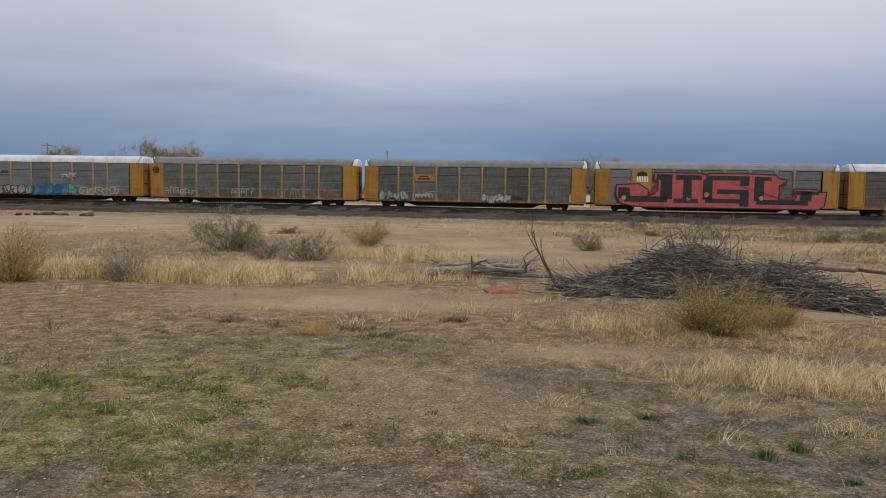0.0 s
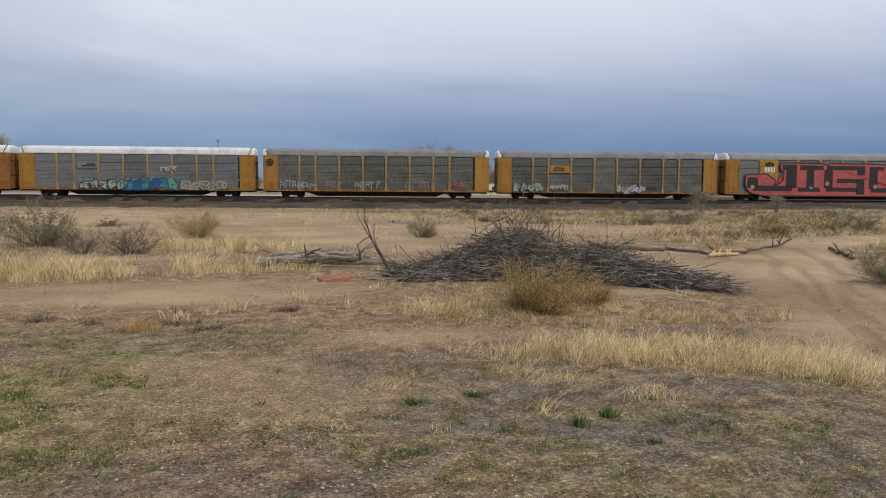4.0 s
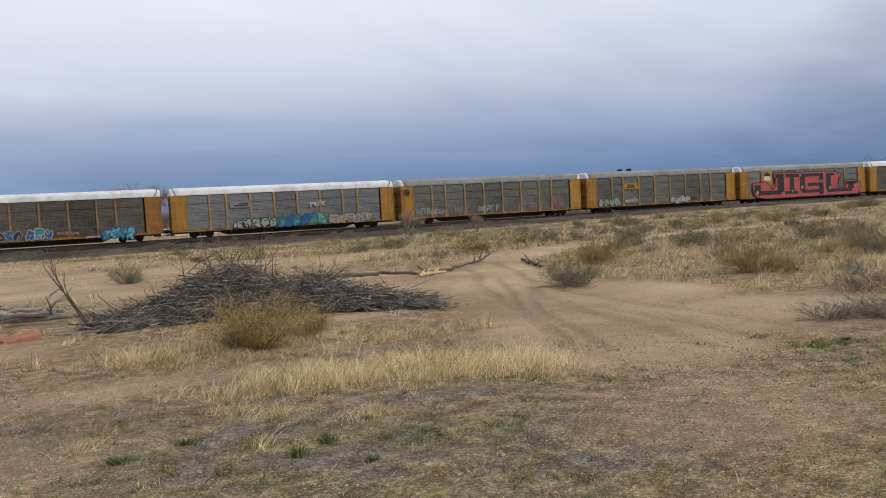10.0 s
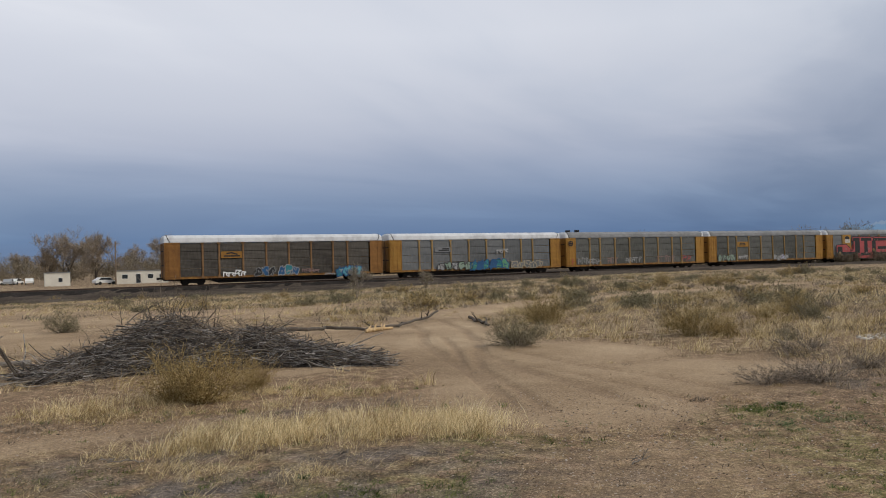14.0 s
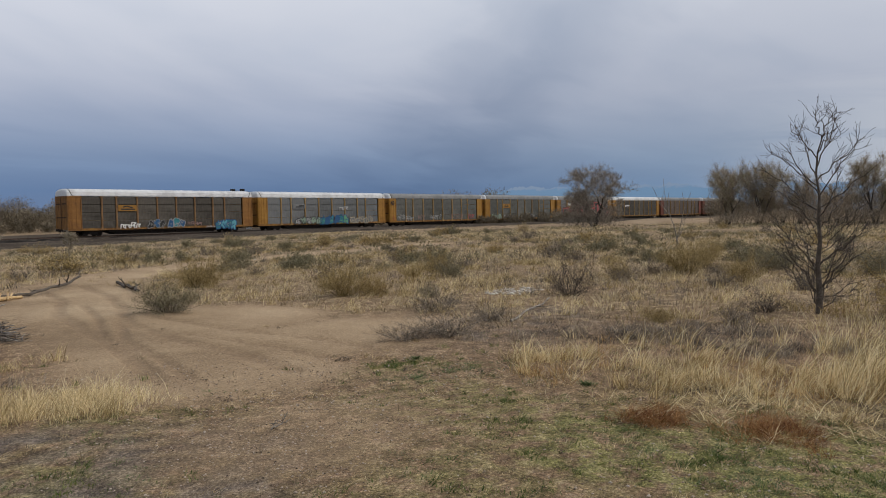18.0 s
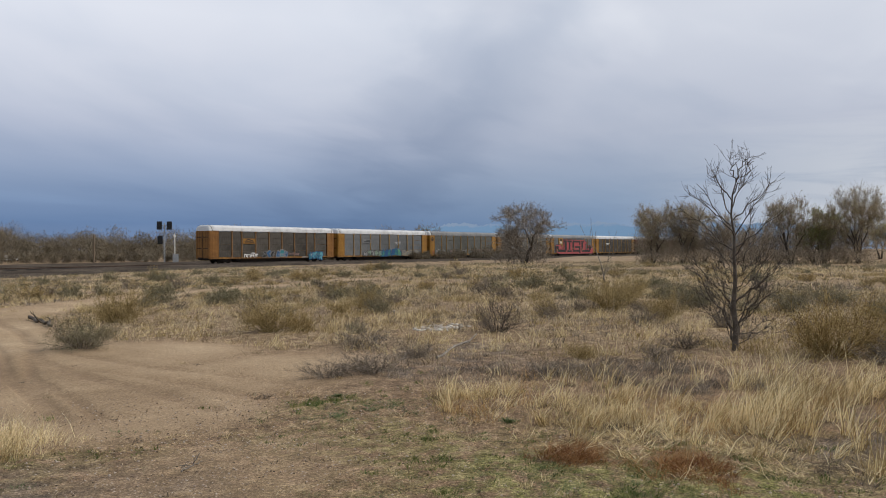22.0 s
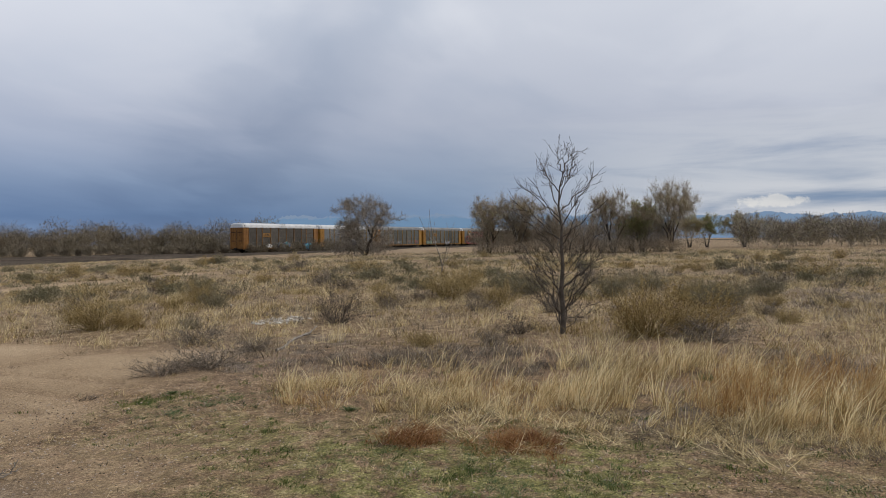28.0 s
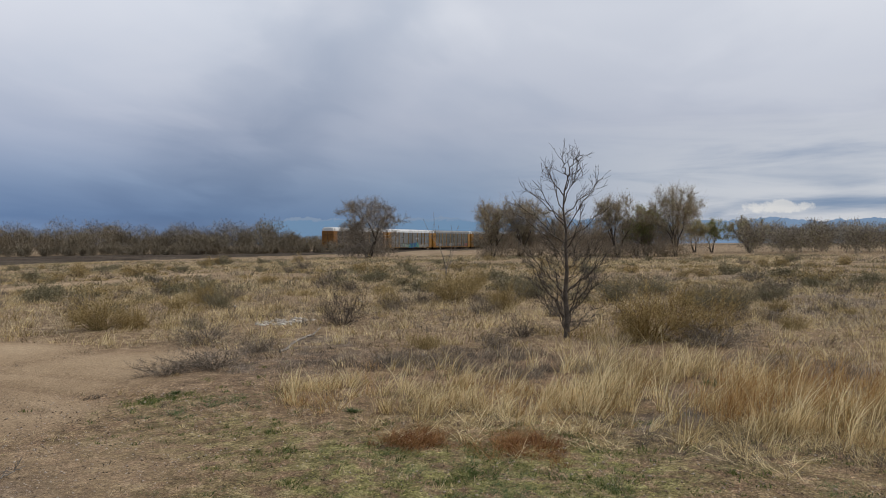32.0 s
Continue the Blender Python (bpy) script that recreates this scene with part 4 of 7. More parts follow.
def polys_mesh(name, polys, mat):
    """Flat painted shapes in the xz plane."""
    bm = bmesh.new()
    for p in polys:
        bm.faces.new([bm.verts.new((x, 0, z)) for x, z in p])
    bmesh.ops.triangulate(bm, faces=list(bm.faces))
    me = bpy.data.meshes.new(name)
    bm.to_mesh(me)
    bm.free()
    me.materials.append(mat)
    return me


def scrawl(rng, x0, x1, z0, z1, letters):
    """Slanted signs of a few short strokes each, uneven in size; no readable writing."""
    out = []
    w, h = (x1 - x0) / letters, z1 - z0
    for i in range(letters):
        c, b, k = x0 + (i + 0.5) * w, z0 + rng.uniform(0, 0.2) * h, h * rng.uniform(0.6, 0.9)
        lean = rng.uniform(-0.1, 0.25) * w
        u = w * rng.uniform(0.25, 0.45)
        p = [(c - u, b), (c - u + lean, b + k), (c + u + lean, b + k * rng.uniform(0.7, 1.0)), (c + u * rng.uniform(0.2, 0.6), b + k * 0.5), (c + u, b + k * rng.uniform(0, 0.2))]
        out.append(p[:3] if rng.random() < 0.3 else p)
        if rng.random() < 0.6:
            out.append([(c - u * 1.2, b + k * rng.uniform(0.3, 0.6)), (c + u * 1.1, b + k * rng.uniform(0.35, 0.7))])
    return out


def blob_letters(rng, x0, x1, z0, z1, count):
    """Angular, leaning, interlocked letter-like shapes, with no readable sign in them: outlines and inner strokes."""
    w = (x1 - x0) / count
    shapes, inner = [], []
    for i in range(count):
        cx, cz, lean = x0 + (i + 0.5) * w, (z0 + z1) / 2 + rng.normal() * 0.05, rng.uniform(-0.1, 0.45)
        n, pts = 14, []
        for k in range(n):
            a = 6.283 * (k + rng.uniform(-0.25, 0.25)) / n
            c, s = math.cos(a), math.sin(a)
            r = (abs(c) ** 6 + abs(s) ** 6) ** (-1 / 6) * rng.choice((0.58, 0.85, 1.0, 1.08))
            u, v = 0.56 * w * r * c, 0.5 * (z1 - z0) * r * s
            pts.append((cx + u + lean * v, cz + v))
        shapes.append(pts)
        q = rng.uniform(-0.35, 0.35, 6)
        inner.append([(cx + q[0] * w, cz + q[1] * (z1 - z0)), (cx + q[2] * w, cz + q[3] * (z1 - z0)), (cx + q[4] * w, cz + q[5] * (z1 - z0))])
    return shapes, inner


def make_car(label, panel, roof, ends, post=None):
    """An enclosed autorack freight car; x runs along it, z = 0 on the rail."""
    car = new("autorack_car")
    tagged(car, label, "train car", "cars of the freight train")
    post = post or POSTY
    for s in (-1, 1):                       # the side towards the camera is y = -1
        turn = pose(0, 0, 0, 0, 0, 0) if s > 0 else pose(0, 0, 0, 0, 0, 180)

        def put(name, me, x, y, z, lab="", flip=False):
            ob = part(name, me, None, car, lab)
            ob.matrix_local = turn @ pose(x, y, z)
            return ob
        for a, b in zip(SEAMS, SEAMS[1:]):
            w = round(b - a - 0.02, 2)
            put("side_panel", painted(f"panel_{w}", lambda w=w: panel_bm(w), panel), (a - CAR_L / 2 if s > 0 else CAR_L / 2 - b) + 0.01, HALF_W - 0.04, SILL_Z + 0.2)
        for a in SEAMS[1:-1]:
            put("post", painted("post", post_bm, post), s * (a - CAR_L / 2), HALF_W - 0.03, SILL_Z)
        put("side_sill", painted("sill", sill_bm, RUSTSILL), 0, HALF_W - 0.05, SILL_Z - 0.06)
        put("corner_panel", painted("corner", end_side_bm, ends), -CAR_L / 2, HALF_W - 0.03, SILL_Z)
        put("corner_panel", painted("corner", end_side_bm, ends), CAR_L / 2 - 1.8, HALF_W - 0.03, SILL_Z)
        put("ladder", painted("ladder", ladder_bm, ends), CAR_L / 2 - 0.75, HALF_W - 0.03, SILL_Z)
        for e in (-1, 1):
            ob = part("end_door", painted("end_door", end_door_bm, ends), None, car)
            ob.matrix_local = pose(0, 0, 0, 0, 0, 0 if e < 0 else 180) @ pose(-CAR_L / 2 + 0.06, 0, SILL_Z) @ Matrix.Diagonal((1, s, 1, 1))
    part("roof", painted("roof", roof_bm, roof), None, car)
    for e in (0, 180):
        ob = part("end_cap", painted("end_cap", end_cap_bm, ROOF_WHITE), None, car, "white roof end cap")
        ob.matrix_local = pose(0, 0, 0, 0, 0, e)
        ob = part("cap_seam", painted("cap_seam", cap_seam_bm, DARKSTEEL), None, car)
        ob.matrix_local = pose(0, 0, 0, 0, 0, e)
        ob = part("door_bars", painted("door_bars", hinge_bars_bm, DARKSTEEL), None, car, "dark locking bars")
        ob.matrix_local = pose(0, 0, 0, 0, 0, e + 180) @ pose(-CAR_L / 2 + 0.06, 0, SILL_Z)
        ob = part("coupler", painted("coupler", coupler_bm, DARKSTEEL), None, car)
        ob.matrix_local = pose(0, 0, 0, 0, 0, e) @ pose(CAR_L / 2 - 0.05, 0, 0)
        tr = part("truck", painted("truck", truck_frame_bm, DARKSTEEL), None, car)
        tr.matrix_local = pose(0, 0, 0, 0, 0, e) @ pose(10.3, 0, 0)
        for x in (-0.9, 0.9):
            wset = part("wheelset", painted("wheelset", wheelset_bm, DARKSTEEL), None, tr)
            wset.matrix_local = pose(x, 0, 0.42)
            WHEELSETS.append((wset, x, 1 if e == 0 else -1))
    part("underframe", painted("under", under_bm, DARKSTEEL), None, car)
    part("deck", painted("deck", deck_bm, DARKSTEEL), None, car)
    return car


WHEELSETS = []
SIDE_Y = -(HALF_W + 0.035)


def paint_on(car, name, me, label, y=0.0):
    ob = part(name, me, None, car, label)
    ob.matrix_local = pose(0, SIDE_Y - y, 0)
    return ob


def letters_jigl():
    """Tall slab letters along the side, as strips of (x0, x1, z0, z1) and slanted ends."""
    k = 1 / 1255 * CAR_L                     # the side is 1255 units long
    def X(u):
        return (u - 45) * k - CAR_L / 2
    def Z(v):
        return SILL_Z + (385 - v) * k * 0.98
    bars_ = [(395, 455, 213, 350), (372, 396, 213, 245), (205, 430, 335, 368), (172, 232, 288, 350),
             (474, 608, 216, 243), (514, 556, 240, 348), (466, 592, 345, 370),
             (616, 664, 240, 350), (630, 850, 218, 243), (806, 850, 240, 272), (630, 812, 343, 368), (806, 850, 292, 384), (690, 812, 292, 318),
             (878, 926, 222, 352), (922, 962, 222, 243), (890, 1150, 345, 372), (1110, 1165, 296, 350), (1085, 1200, 294, 316)]
    dark = [[(a, c), (b, c + 2), (b + 2, d), (a - 2, d)] for a, b, c, d in bars_]
    red = [[(160, 275), (280, 268), (330, 300), (332, 330), (362, 322), (380, 300), (380, 252), (360, 246), (360, 204), (600, 206), (630, 216), (650, 206), (850, 206), (985, 212), (1000, 230), (1038, 236), (1036, 262), (1004, 266), (1002, 344), (1080, 344), (1090, 326), (1078, 318), (1078, 284), (1190, 286), (1206, 300), (1240, 300), (1232, 372), (1205, 395), (270, 395), (200, 382), (175, 365), (158, 330)]]
    conv = lambda polys: [[(X(u), Z(v)) for u, v in p] for p in polys]
    return conv(red), conv(dark), X, Z


def build_train():
    rng = np.random.default_rng(11)
    specs = {
        "A": ("grey autorack car with yellow ends and large red graffiti", PANEL_BLUE, ROOF_GREY, YELLOW),
        "B": ("grey autorack car with yellow ends and a yellow plate", PANEL_GREY, ROOF_GREY, YELLOW),
        "C": ("grey autorack car with yellow ends and pale scrawls", PANEL_GREY, ROOF_GREY, YELLOW),
        "D": ("blue-grey autorack freight car with white roof and teal graffiti", PANEL_BLUE, ROOF_WHITE, YELLOW),
        "E": ("brownish grey last autorack car with white roof and yellow end doors", PANEL_BROWN, ROOF_WHITE, ORANGE, POSTO),
        "F": ("dark brown autorack freight car with white roof and yellow ends", PANEL_BROWN, ROOF_WHITE, YELLOW),
        "G": ("dark red-brown stained autorack freight car", PANEL_DARK, ROOF_GREY, REDEND),
        "H": ("dark stained autorack freight car with grey roof", PANEL_DARK, ROOF_GREY, REDEND),
    }
    cars = {k: make_car(*v) for k, v in specs.items()}
    # A: big slab letters
    red, dark, X, Z = letters_jigl()
    paint_on(cars["A"], "graffiti_ground", polys_mesh("graffiti_ground", red, REDPAINT), "red graffiti ground", 0.135)
    paint_on(cars["A"], "graffiti_letters", polys_mesh("graffiti_letters", dark, BLACK), "black slab graffiti letters JIGL", 0.145)
    edge = [p + [p[0]] for p in red]
    paint_on(cars["A"], "graffiti_outline", strokes_mesh("graffiti_outline", edge, 0.14, BLACK), "black graffiti outline", 0.140)
    spots = [[(cx + r * math.cos(a), cz + r * math.sin(a)) for a in np.linspace(0, 6.0, 7)] for cx, cz, r in ((X(202), Z(345), 0.28), (X(635), Z(322), 0.3), (X(915), Z(338), 0.28))]
    for spot in spots:
        paint_on(cars["A"], "graffiti_spot", polys_mesh("graffiti_spot", [spot], POSTY), "ochre graffiti spot", 0.150)
    stars = [[(cx + (0.3 if i % 2 else 0.1) * math.cos(i * 0.63), cz + (0.3 if i % 2 else 0.1) * math.sin(i * 0.63)) for i in range(10)] for cx, cz in ((X(280), Z(310)), (X(570), Z(312)), (X(765), Z(325)), (X(1190), Z(325)), (X(540), Z(348)))]
    for star in stars:
        paint_on(cars["A"], "graffiti_star", polys_mesh("graffiti_star", [star], PINKP), "pale pink graffiti star", 0.150)
    yel = [[(X(248), Z(345)), (X(345), Z(345)), (X(345), Z(188)), (X(248), Z(188))]]
    paint_on(cars["A"], "plate", polys_mesh("plate", yel, YELLOW), "yellow painted plate", 0.125)
    sh = [[(X(270), Z(225)), (X(270), Z(208)), (X(296), Z(198)), (X(322), Z(208)), (X(322), Z(225))]]
    paint_on(cars["A"], "shield_top", polys_mesh("shield_top", sh, BLACK), "dark shield top", 0.155)
    bars = [[(X(268 + i * 9), Z(228)), (X(273 + i * 9), Z(228)), (X(273 + i * 9), Z(258)), (X(268 + i * 9), Z(258))] for i in range(7)]
    for bar in bars:
        paint_on(cars["A"], "shield_stripe", polys_mesh("shield_stripe", [bar], WHITE), "white shield stripe", 0.155)

    def plate(car, x0, x1, z0, z1, mat, marks, mark_mat, label):
        paint_on(car, "plate", polys_mesh("plate", [[(x0, z0), (x1, z0), (x1, z1), (x0, z1)]], mat), label, 0.06)
        if marks:
            paint_on(car, "plate_mark", strokes_mesh("plate_mark", marks, 0.16, mark_mat), "dark mark on the plate", 0.07)

    def tag(car, x0, x1, z0, z1, n, mat, label, width=0.13):
        for line in scrawl(rng, x0, x1, z0, z1, n):
            paint_on(car, "graffiti_tag", strokes_mesh("graffiti_tag", [line], width, mat), label, 0.13)

    def piece(car, x0, x1, z0, z1, fills, edge, label, width=0.07):
        """A graffiti piece: plump letters filled in turn, each edged."""
        shapes, inner = blob_letters(rng, x0, x1, z0, z1, len(fills))
        for i, (shape, mark, fill) in enumerate(zip(shapes, inner, fills)):
            y = 0.130 + 0.012 * (i % 2)
            letter = paint_on(car, "graffiti_letter", polys_mesh("graffiti_letter", [shape], fill), label, y)
            line = part("graffiti_edge", strokes_mesh("graffiti_edge", [shape + shape[:1], mark], width, edge), None, letter)
            line.matrix_local = pose(0, -0.004, 0)

    h = CAR_L / 2
    B = cars["B"]
    x0, x1 = SEAMS[2] - h + 0.15, SEAMS[3] - h - 0.15
    plate(B, x0, x1, 3.2, 4.05, YELLOW, [[(x0 + 0.45, 3.5), (x0 + 1.85, 3.5)], [(x0 + 0.6, 3.75), (x0 + 1.0, 3.8), (x0 + 1.7, 3.75)]], BLACK, "yellow painted plate")
    piece(B, -h + 2.0, -h + 5.6, 0.9, 1.95, [MINT] * 4, PANEL_GREY, "faded mint green graffiti letters", 0.10)
    tag(B, -h + 6.5, -h + 8.8, 1.15, 1.8, 5, PALE, "white scrawl")
    piece(B, -h + 14.9, -h + 18.4, 0.75, 1.75, [PALE, PALE, LILAC, PALE], PANEL_GREY, "pale grey graffiti letters", 0.08)
    tag(B, -h + 18.6, -h + 19.9, 1.2, 1.5, 3, BLACK, "small black scrawl", 0.07)
    C = cars["C"]
    for a, b, n, mt in ((0.9, 1.5, 1, REDPAINT), (2.0, 6.2, 6, PALE), (7.6, 9.4, 3, PINKP), (11.0, 14.2, 5, PALE), (17.2, 21.0, 5, PINKP), (22.6, 24.4, 2, REDPAINT)):
        tag(C, -h + a, -h + b, 0.95, 2.0 if mt is not PINKP else 2.1, n, mt, "faded pale scrawl", 0.09)
    disc = [(-h + 0.85 + 0.36 * math.cos(a), 4.2 + 0.36 * math.sin(a)) for a in np.linspace(0, 6.283, 16)]
    paint_on(C, "round_mark", strokes_mesh("round_mark", [disc, [(-h + 0.6, 4.2), (-h + 1.1, 4.2)], [(-h + 0.85, 3.95), (-h + 0.85, 4.45)]], 0.12, BLACK), "round dark mark", 0.09)
    D = cars["D"]
    plate(D, -h + 6.7, -h + 9.2, 3.3, 4.0, ROOF_GREY, [[(-h + 7.3, 3.55), (-h + 8.8, 3.55)], [(-h + 7.9, 3.75), (-h + 8.8, 3.75)]], BLACK, "white painted plate")
    piece(D, -h + 7.0, -h + 12.4, 0.8, 1.9, [PALE, MINT, PALE, MINT, MINT], BLACK, "mint and white graffiti letters", 0.09)
    piece(D, -h + 12.1, -h + 18.3, 0.72, 2.15, [TEAL, BLUEP, TEAL, BLUEP, TEAL, GREENP], BLUEP, "blue and teal graffiti letters", 0.11)
    tag(D, -h + 12.2, -h + 18.2, 0.75, 1.5, 6, GREENP, "light green graffiti shine", 0.09)
    tag(D, -h + 12.2, -h + 18.2, 0.9, 2.1, 5, BLACK, "black graffiti outline", 0.06)
    piece(D, -h + 18.8, -h + 24.0, 0.85, 1.75, [PANEL_BLUE] * 5, CREAMP, "cream outlined graffiti letters", 0.11)
    tag(D, -h + 16.4, -h + 18.2, 3.0, 3.6, 2, PALE, "worn pale patches", 0.16)
    E = cars["E"]
    plate(E, -h + 6.5, -h + 9.0, 3.1, 3.9, YELLOW, [[(-h + 6.9, 3.35), (-h + 8.7, 3.35)], [(-h + 7.2, 3.65), (-h + 7.7, 3.75), (-h + 8.4, 3.55)]], BLACK, "ochre painted plate")
    tag(E, -h + 6.6, -h + 9.4, 0.85, 1.6, 4, WHITE, "white scrawl", 0.14)
    piece(E, -h + 10.6, -h + 13.0, 0.85, 1.95, [BLACK, BLUEP, BLACK], PALE, "black graffiti letters", 0.05)
    piece(E, -h + 13.5, -h + 16.0, 0.9, 2.05, [BLUEP, TEAL, BLUEP], PALE, "blue and white graffiti letters", 0.09)
    tag(E, -h + 16.3, -h + 18.6, 1.1, 1.6, 4, PINKP, "faded scrawl", 0.07)
    tag(E, -h + 19.4, -h + 20.8, 0.7, 1.0, 3, PALE, "small white scrawl", 0.09)
    piece(E, -h + 21.0, -h + 24.4, 0.40, 1.7, [TEAL, LTEAL, TEAL, LTEAL], BLUEP, "light teal graffiti letters", 0.12)
    tag(E, -h + 21.1, -h + 24.3, 0.75, 1.5, 5, PALE, "white graffiti edges", 0.08)
    tag(cars["F"], -h + 6.5, -h + 9.0, 3.2, 3.8, 3, WHITE, "white plate scrawl", 0.14)
    return cars


CARS = build_train()
ORDER = {"H": -3, "G": -2, "F": -1, "A": 0, "B": 1, "C": 2, "D": 3, "E": 4}


def travel(t):
    """Metres that the train has gone since the start; it slows a little."""
    g = np.arange(0, 32.01, 0.1)
    v = np.interp(g, [0, 10, 20, 32], [9.312, 8.547, 8.162, 8.103])
    return float(np.interp(t, g, np.concatenate([[0], np.cumsum(v[:-1] * 0.1)])))


def car_pose(k, t):
    mid = 20.64 + travel(t) - ORDER[k] * (CAR_L + CAR_GAP) - CAR_L / 2
    ax, ay, az = track_at(mid - 10.3)
    bx, by, bz = track_at(mid + 10.3)
    yaw = math.degrees(math.atan2(by - ay, bx - ax))
    return pose((ax + bx) / 2, (ay + by) / 2, (az + bz) / 2, 0, -math.degrees(math.atan2(bz - az, 20.6)), yaw)


# ---- plants ----
def grow(rng, p, d, length, radius, depth, out, spread=0.7, lift=0.12, kids=(2, 4), shrink=0.68, wander=0.16, tips=None, segs=3):
    """A limb of short bent segments, with side limbs; fills out with (p0, p1, r0, r1)."""
    p, d = np.array(p, float), np.array(d, float)
    r = radius
    pts = []
    for i in range(segs):
        d = d + rng.normal(size=3) * wander + (0, 0, lift * 0.5)
        d /= np.linalg.norm(d)
        q = p + d * length / segs
        r2 = r * (0.82 if i < segs - 1 else 0.7)
        out.append((p, q, r, r2))
        pts.append((q, d, r2))
        p, r = q, r2
    if depth == 0:
        if tips is not None:
            tips.append(p)
        return
    for _ in range(rng.integers(kids[0], kids[1] + 1)):
        q, dd, rr = pts[rng.integers(max(0, segs - 2) if depth > 2 else 0, segs)]
        side = rng.normal(size=3)
        side -= dd * (side @ dd)
        side /= np.linalg.norm(side)
        nd = dd * (1 - spread * 0.5) + side * spread + (0, 0, lift)
        grow(rng, q, nd / np.linalg.norm(nd), length * shrink * rng.uniform(0.75, 1.15), rr * 0.72, depth - 1, out, spread, lift, kids, shrink, wander, tips, segs)
    q, dd, rr = pts[-1]
    grow(rng, q, dd, length * shrink, rr, depth - 1, out, spread, lift, kids, shrink, wander, tips, segs)


def limbs_mesh(name, out, n=4, least=0.0):
    p0, p1, r0, r1 = (np.array([o[i] for o in out]) for i in range(4))
    return mesh_np(name, *tubes(p0, p1, np.maximum(r0, least), np.maximum(r1, least), n))


def bush_meshes(seed, leaf_mat, twig_mat, leaves, leaf_size, stems=26, upright=0.7, depth=2, thick=0.008):
    """A rounded shrub 1 m across and about 0.7 m high: stems from the root, and small leaves along them."""
    rng = np.random.default_rng(seed)
    out, tips = [], []
    for i in range(stems):
        a, e = rng.uniform(0, 6.283), rng.uniform(0.15, 1.35) ** upright
        d = np.array([math.cos(a) * math.cos(e), math.sin(a) * math.cos(e), math.sin(e)])
        grow(rng, (0.05 * math.cos(a), 0.05 * math.sin(a), -0.03), d, rng.uniform(0.17, 0.40) * (0.85 + 0.25 * math.sin(e)), thick, depth, out, 0.5, 0.14, (1, 2), 0.72, 0.2, tips)
    twigs = limbs_mesh("shrub_twigs", out, 3, 0.0022)
    twigs.materials.append(twig_mat)
    ends = np.array([o[1] for o in out if o[2] < thick * 0.75])
    at = ends[rng.integers(0, len(ends), leaves)] + rng.normal(size=(leaves, 3)) * 0.035
    at[:, 2] = np.maximum(at[:, 2], 0.01)
    v, f = flakes(at, rng.uniform(0.5, 1.3, leaves) * leaf_size, rng)
    fol = mesh_np("shrub_leaves", v, f)
    fol.materials.append(leaf_mat)
    return twigs, fol


BUSH_KINDS = {
    "sage": [bush_meshes(s, SAGE, GREYTWIG, 13000, 0.0125, 40) for s in (1, 2)],
    "olive": [bush_meshes(s, OLIVE, OLIVE, 8500, 0.012, 46) for s in (3, 4)],
    "russet": [bush_meshes(s, RUSSET, RUSSET, 7500, 0.012, 52, upright=0.6) for s in (5, 6)],
    "bare": [bush_meshes(s, DARKTWIG, DARKTWIG, 2500, 0.014, 46) for s in (7, 8)],
    "grey": [bush_meshes(s, GREYTWIG, GREYTWIG, 3500, 0.014, 46) for s in (9, 10)],
}
BUSH_LABELS = {
    "sage": "grey-green sagebrush shrub on dry ground", "olive": "olive-brown twiggy desert shrub among dry grass", "russet": "rust-orange dried shrub among straw grass",
    "bare": "leafless dark twiggy shrub on bare soil", "grey": "dead grey shrub of tangled twigs",
}
_bushes = {}
# the same kinds, with fewer and larger leaves, for the shrubs far out on the prairie
FAR_KINDS = {
    "sage": [bush_meshes(s, SAGE, GREYTWIG, 2200, 0.028, 26, depth=1) for s in (1, 2)],
    "olive": [bush_meshes(s, OLIVE, GREYTWIG, 2000, 0.026, 26, depth=1) for s in (3, 4)],
    "russet": [bush_meshes(s, RUSSET, DARKTWIG, 2000, 0.026, 26, upright=0.5, depth=1) for s in (5, 6)],
    "bare": [bush_meshes(s, GREYTWIG, DARKTWIG, 900, 0.026, 30, depth=1) for s in (7, 8)],
    "grey": [bush_meshes(s, GREYTWIG, GREYTWIG, 900, 0.028, 30, depth=1) for s in (9, 10)],
}


def bush(kind, x, y, width, height, turn):
    """One shrub of a kind, with its twigs and leaves."""
    far = math.hypot(x, y) > 25
    k = (kind, int(turn) % 2, far)
    m = pose(x, y, gz(x, y) - 0.02, 0, 0, turn) @ Matrix.Diagonal((width, width, height / 0.72, 1))
    if k not in _bushes:
        ob = new("shrub")
        tagged(ob, BUSH_LABELS[kind], "shrub", "shrubs on the prairie")
        twigs, fol = (FAR_KINDS if far else BUSH_KINDS)[kind][k[1]]
        part("branchwork", twigs, None, ob)
        part("foliage", fol, None, ob)
        ob.matrix_basis = m
        _bushes[k] = ob
        return ob
    src = _bushes[k]
    keep = src.matrix_basis.copy()
    src.matrix_basis = Matrix()
    ob = copy_thing(src, m)
    src.matrix_basis = keep
    return ob


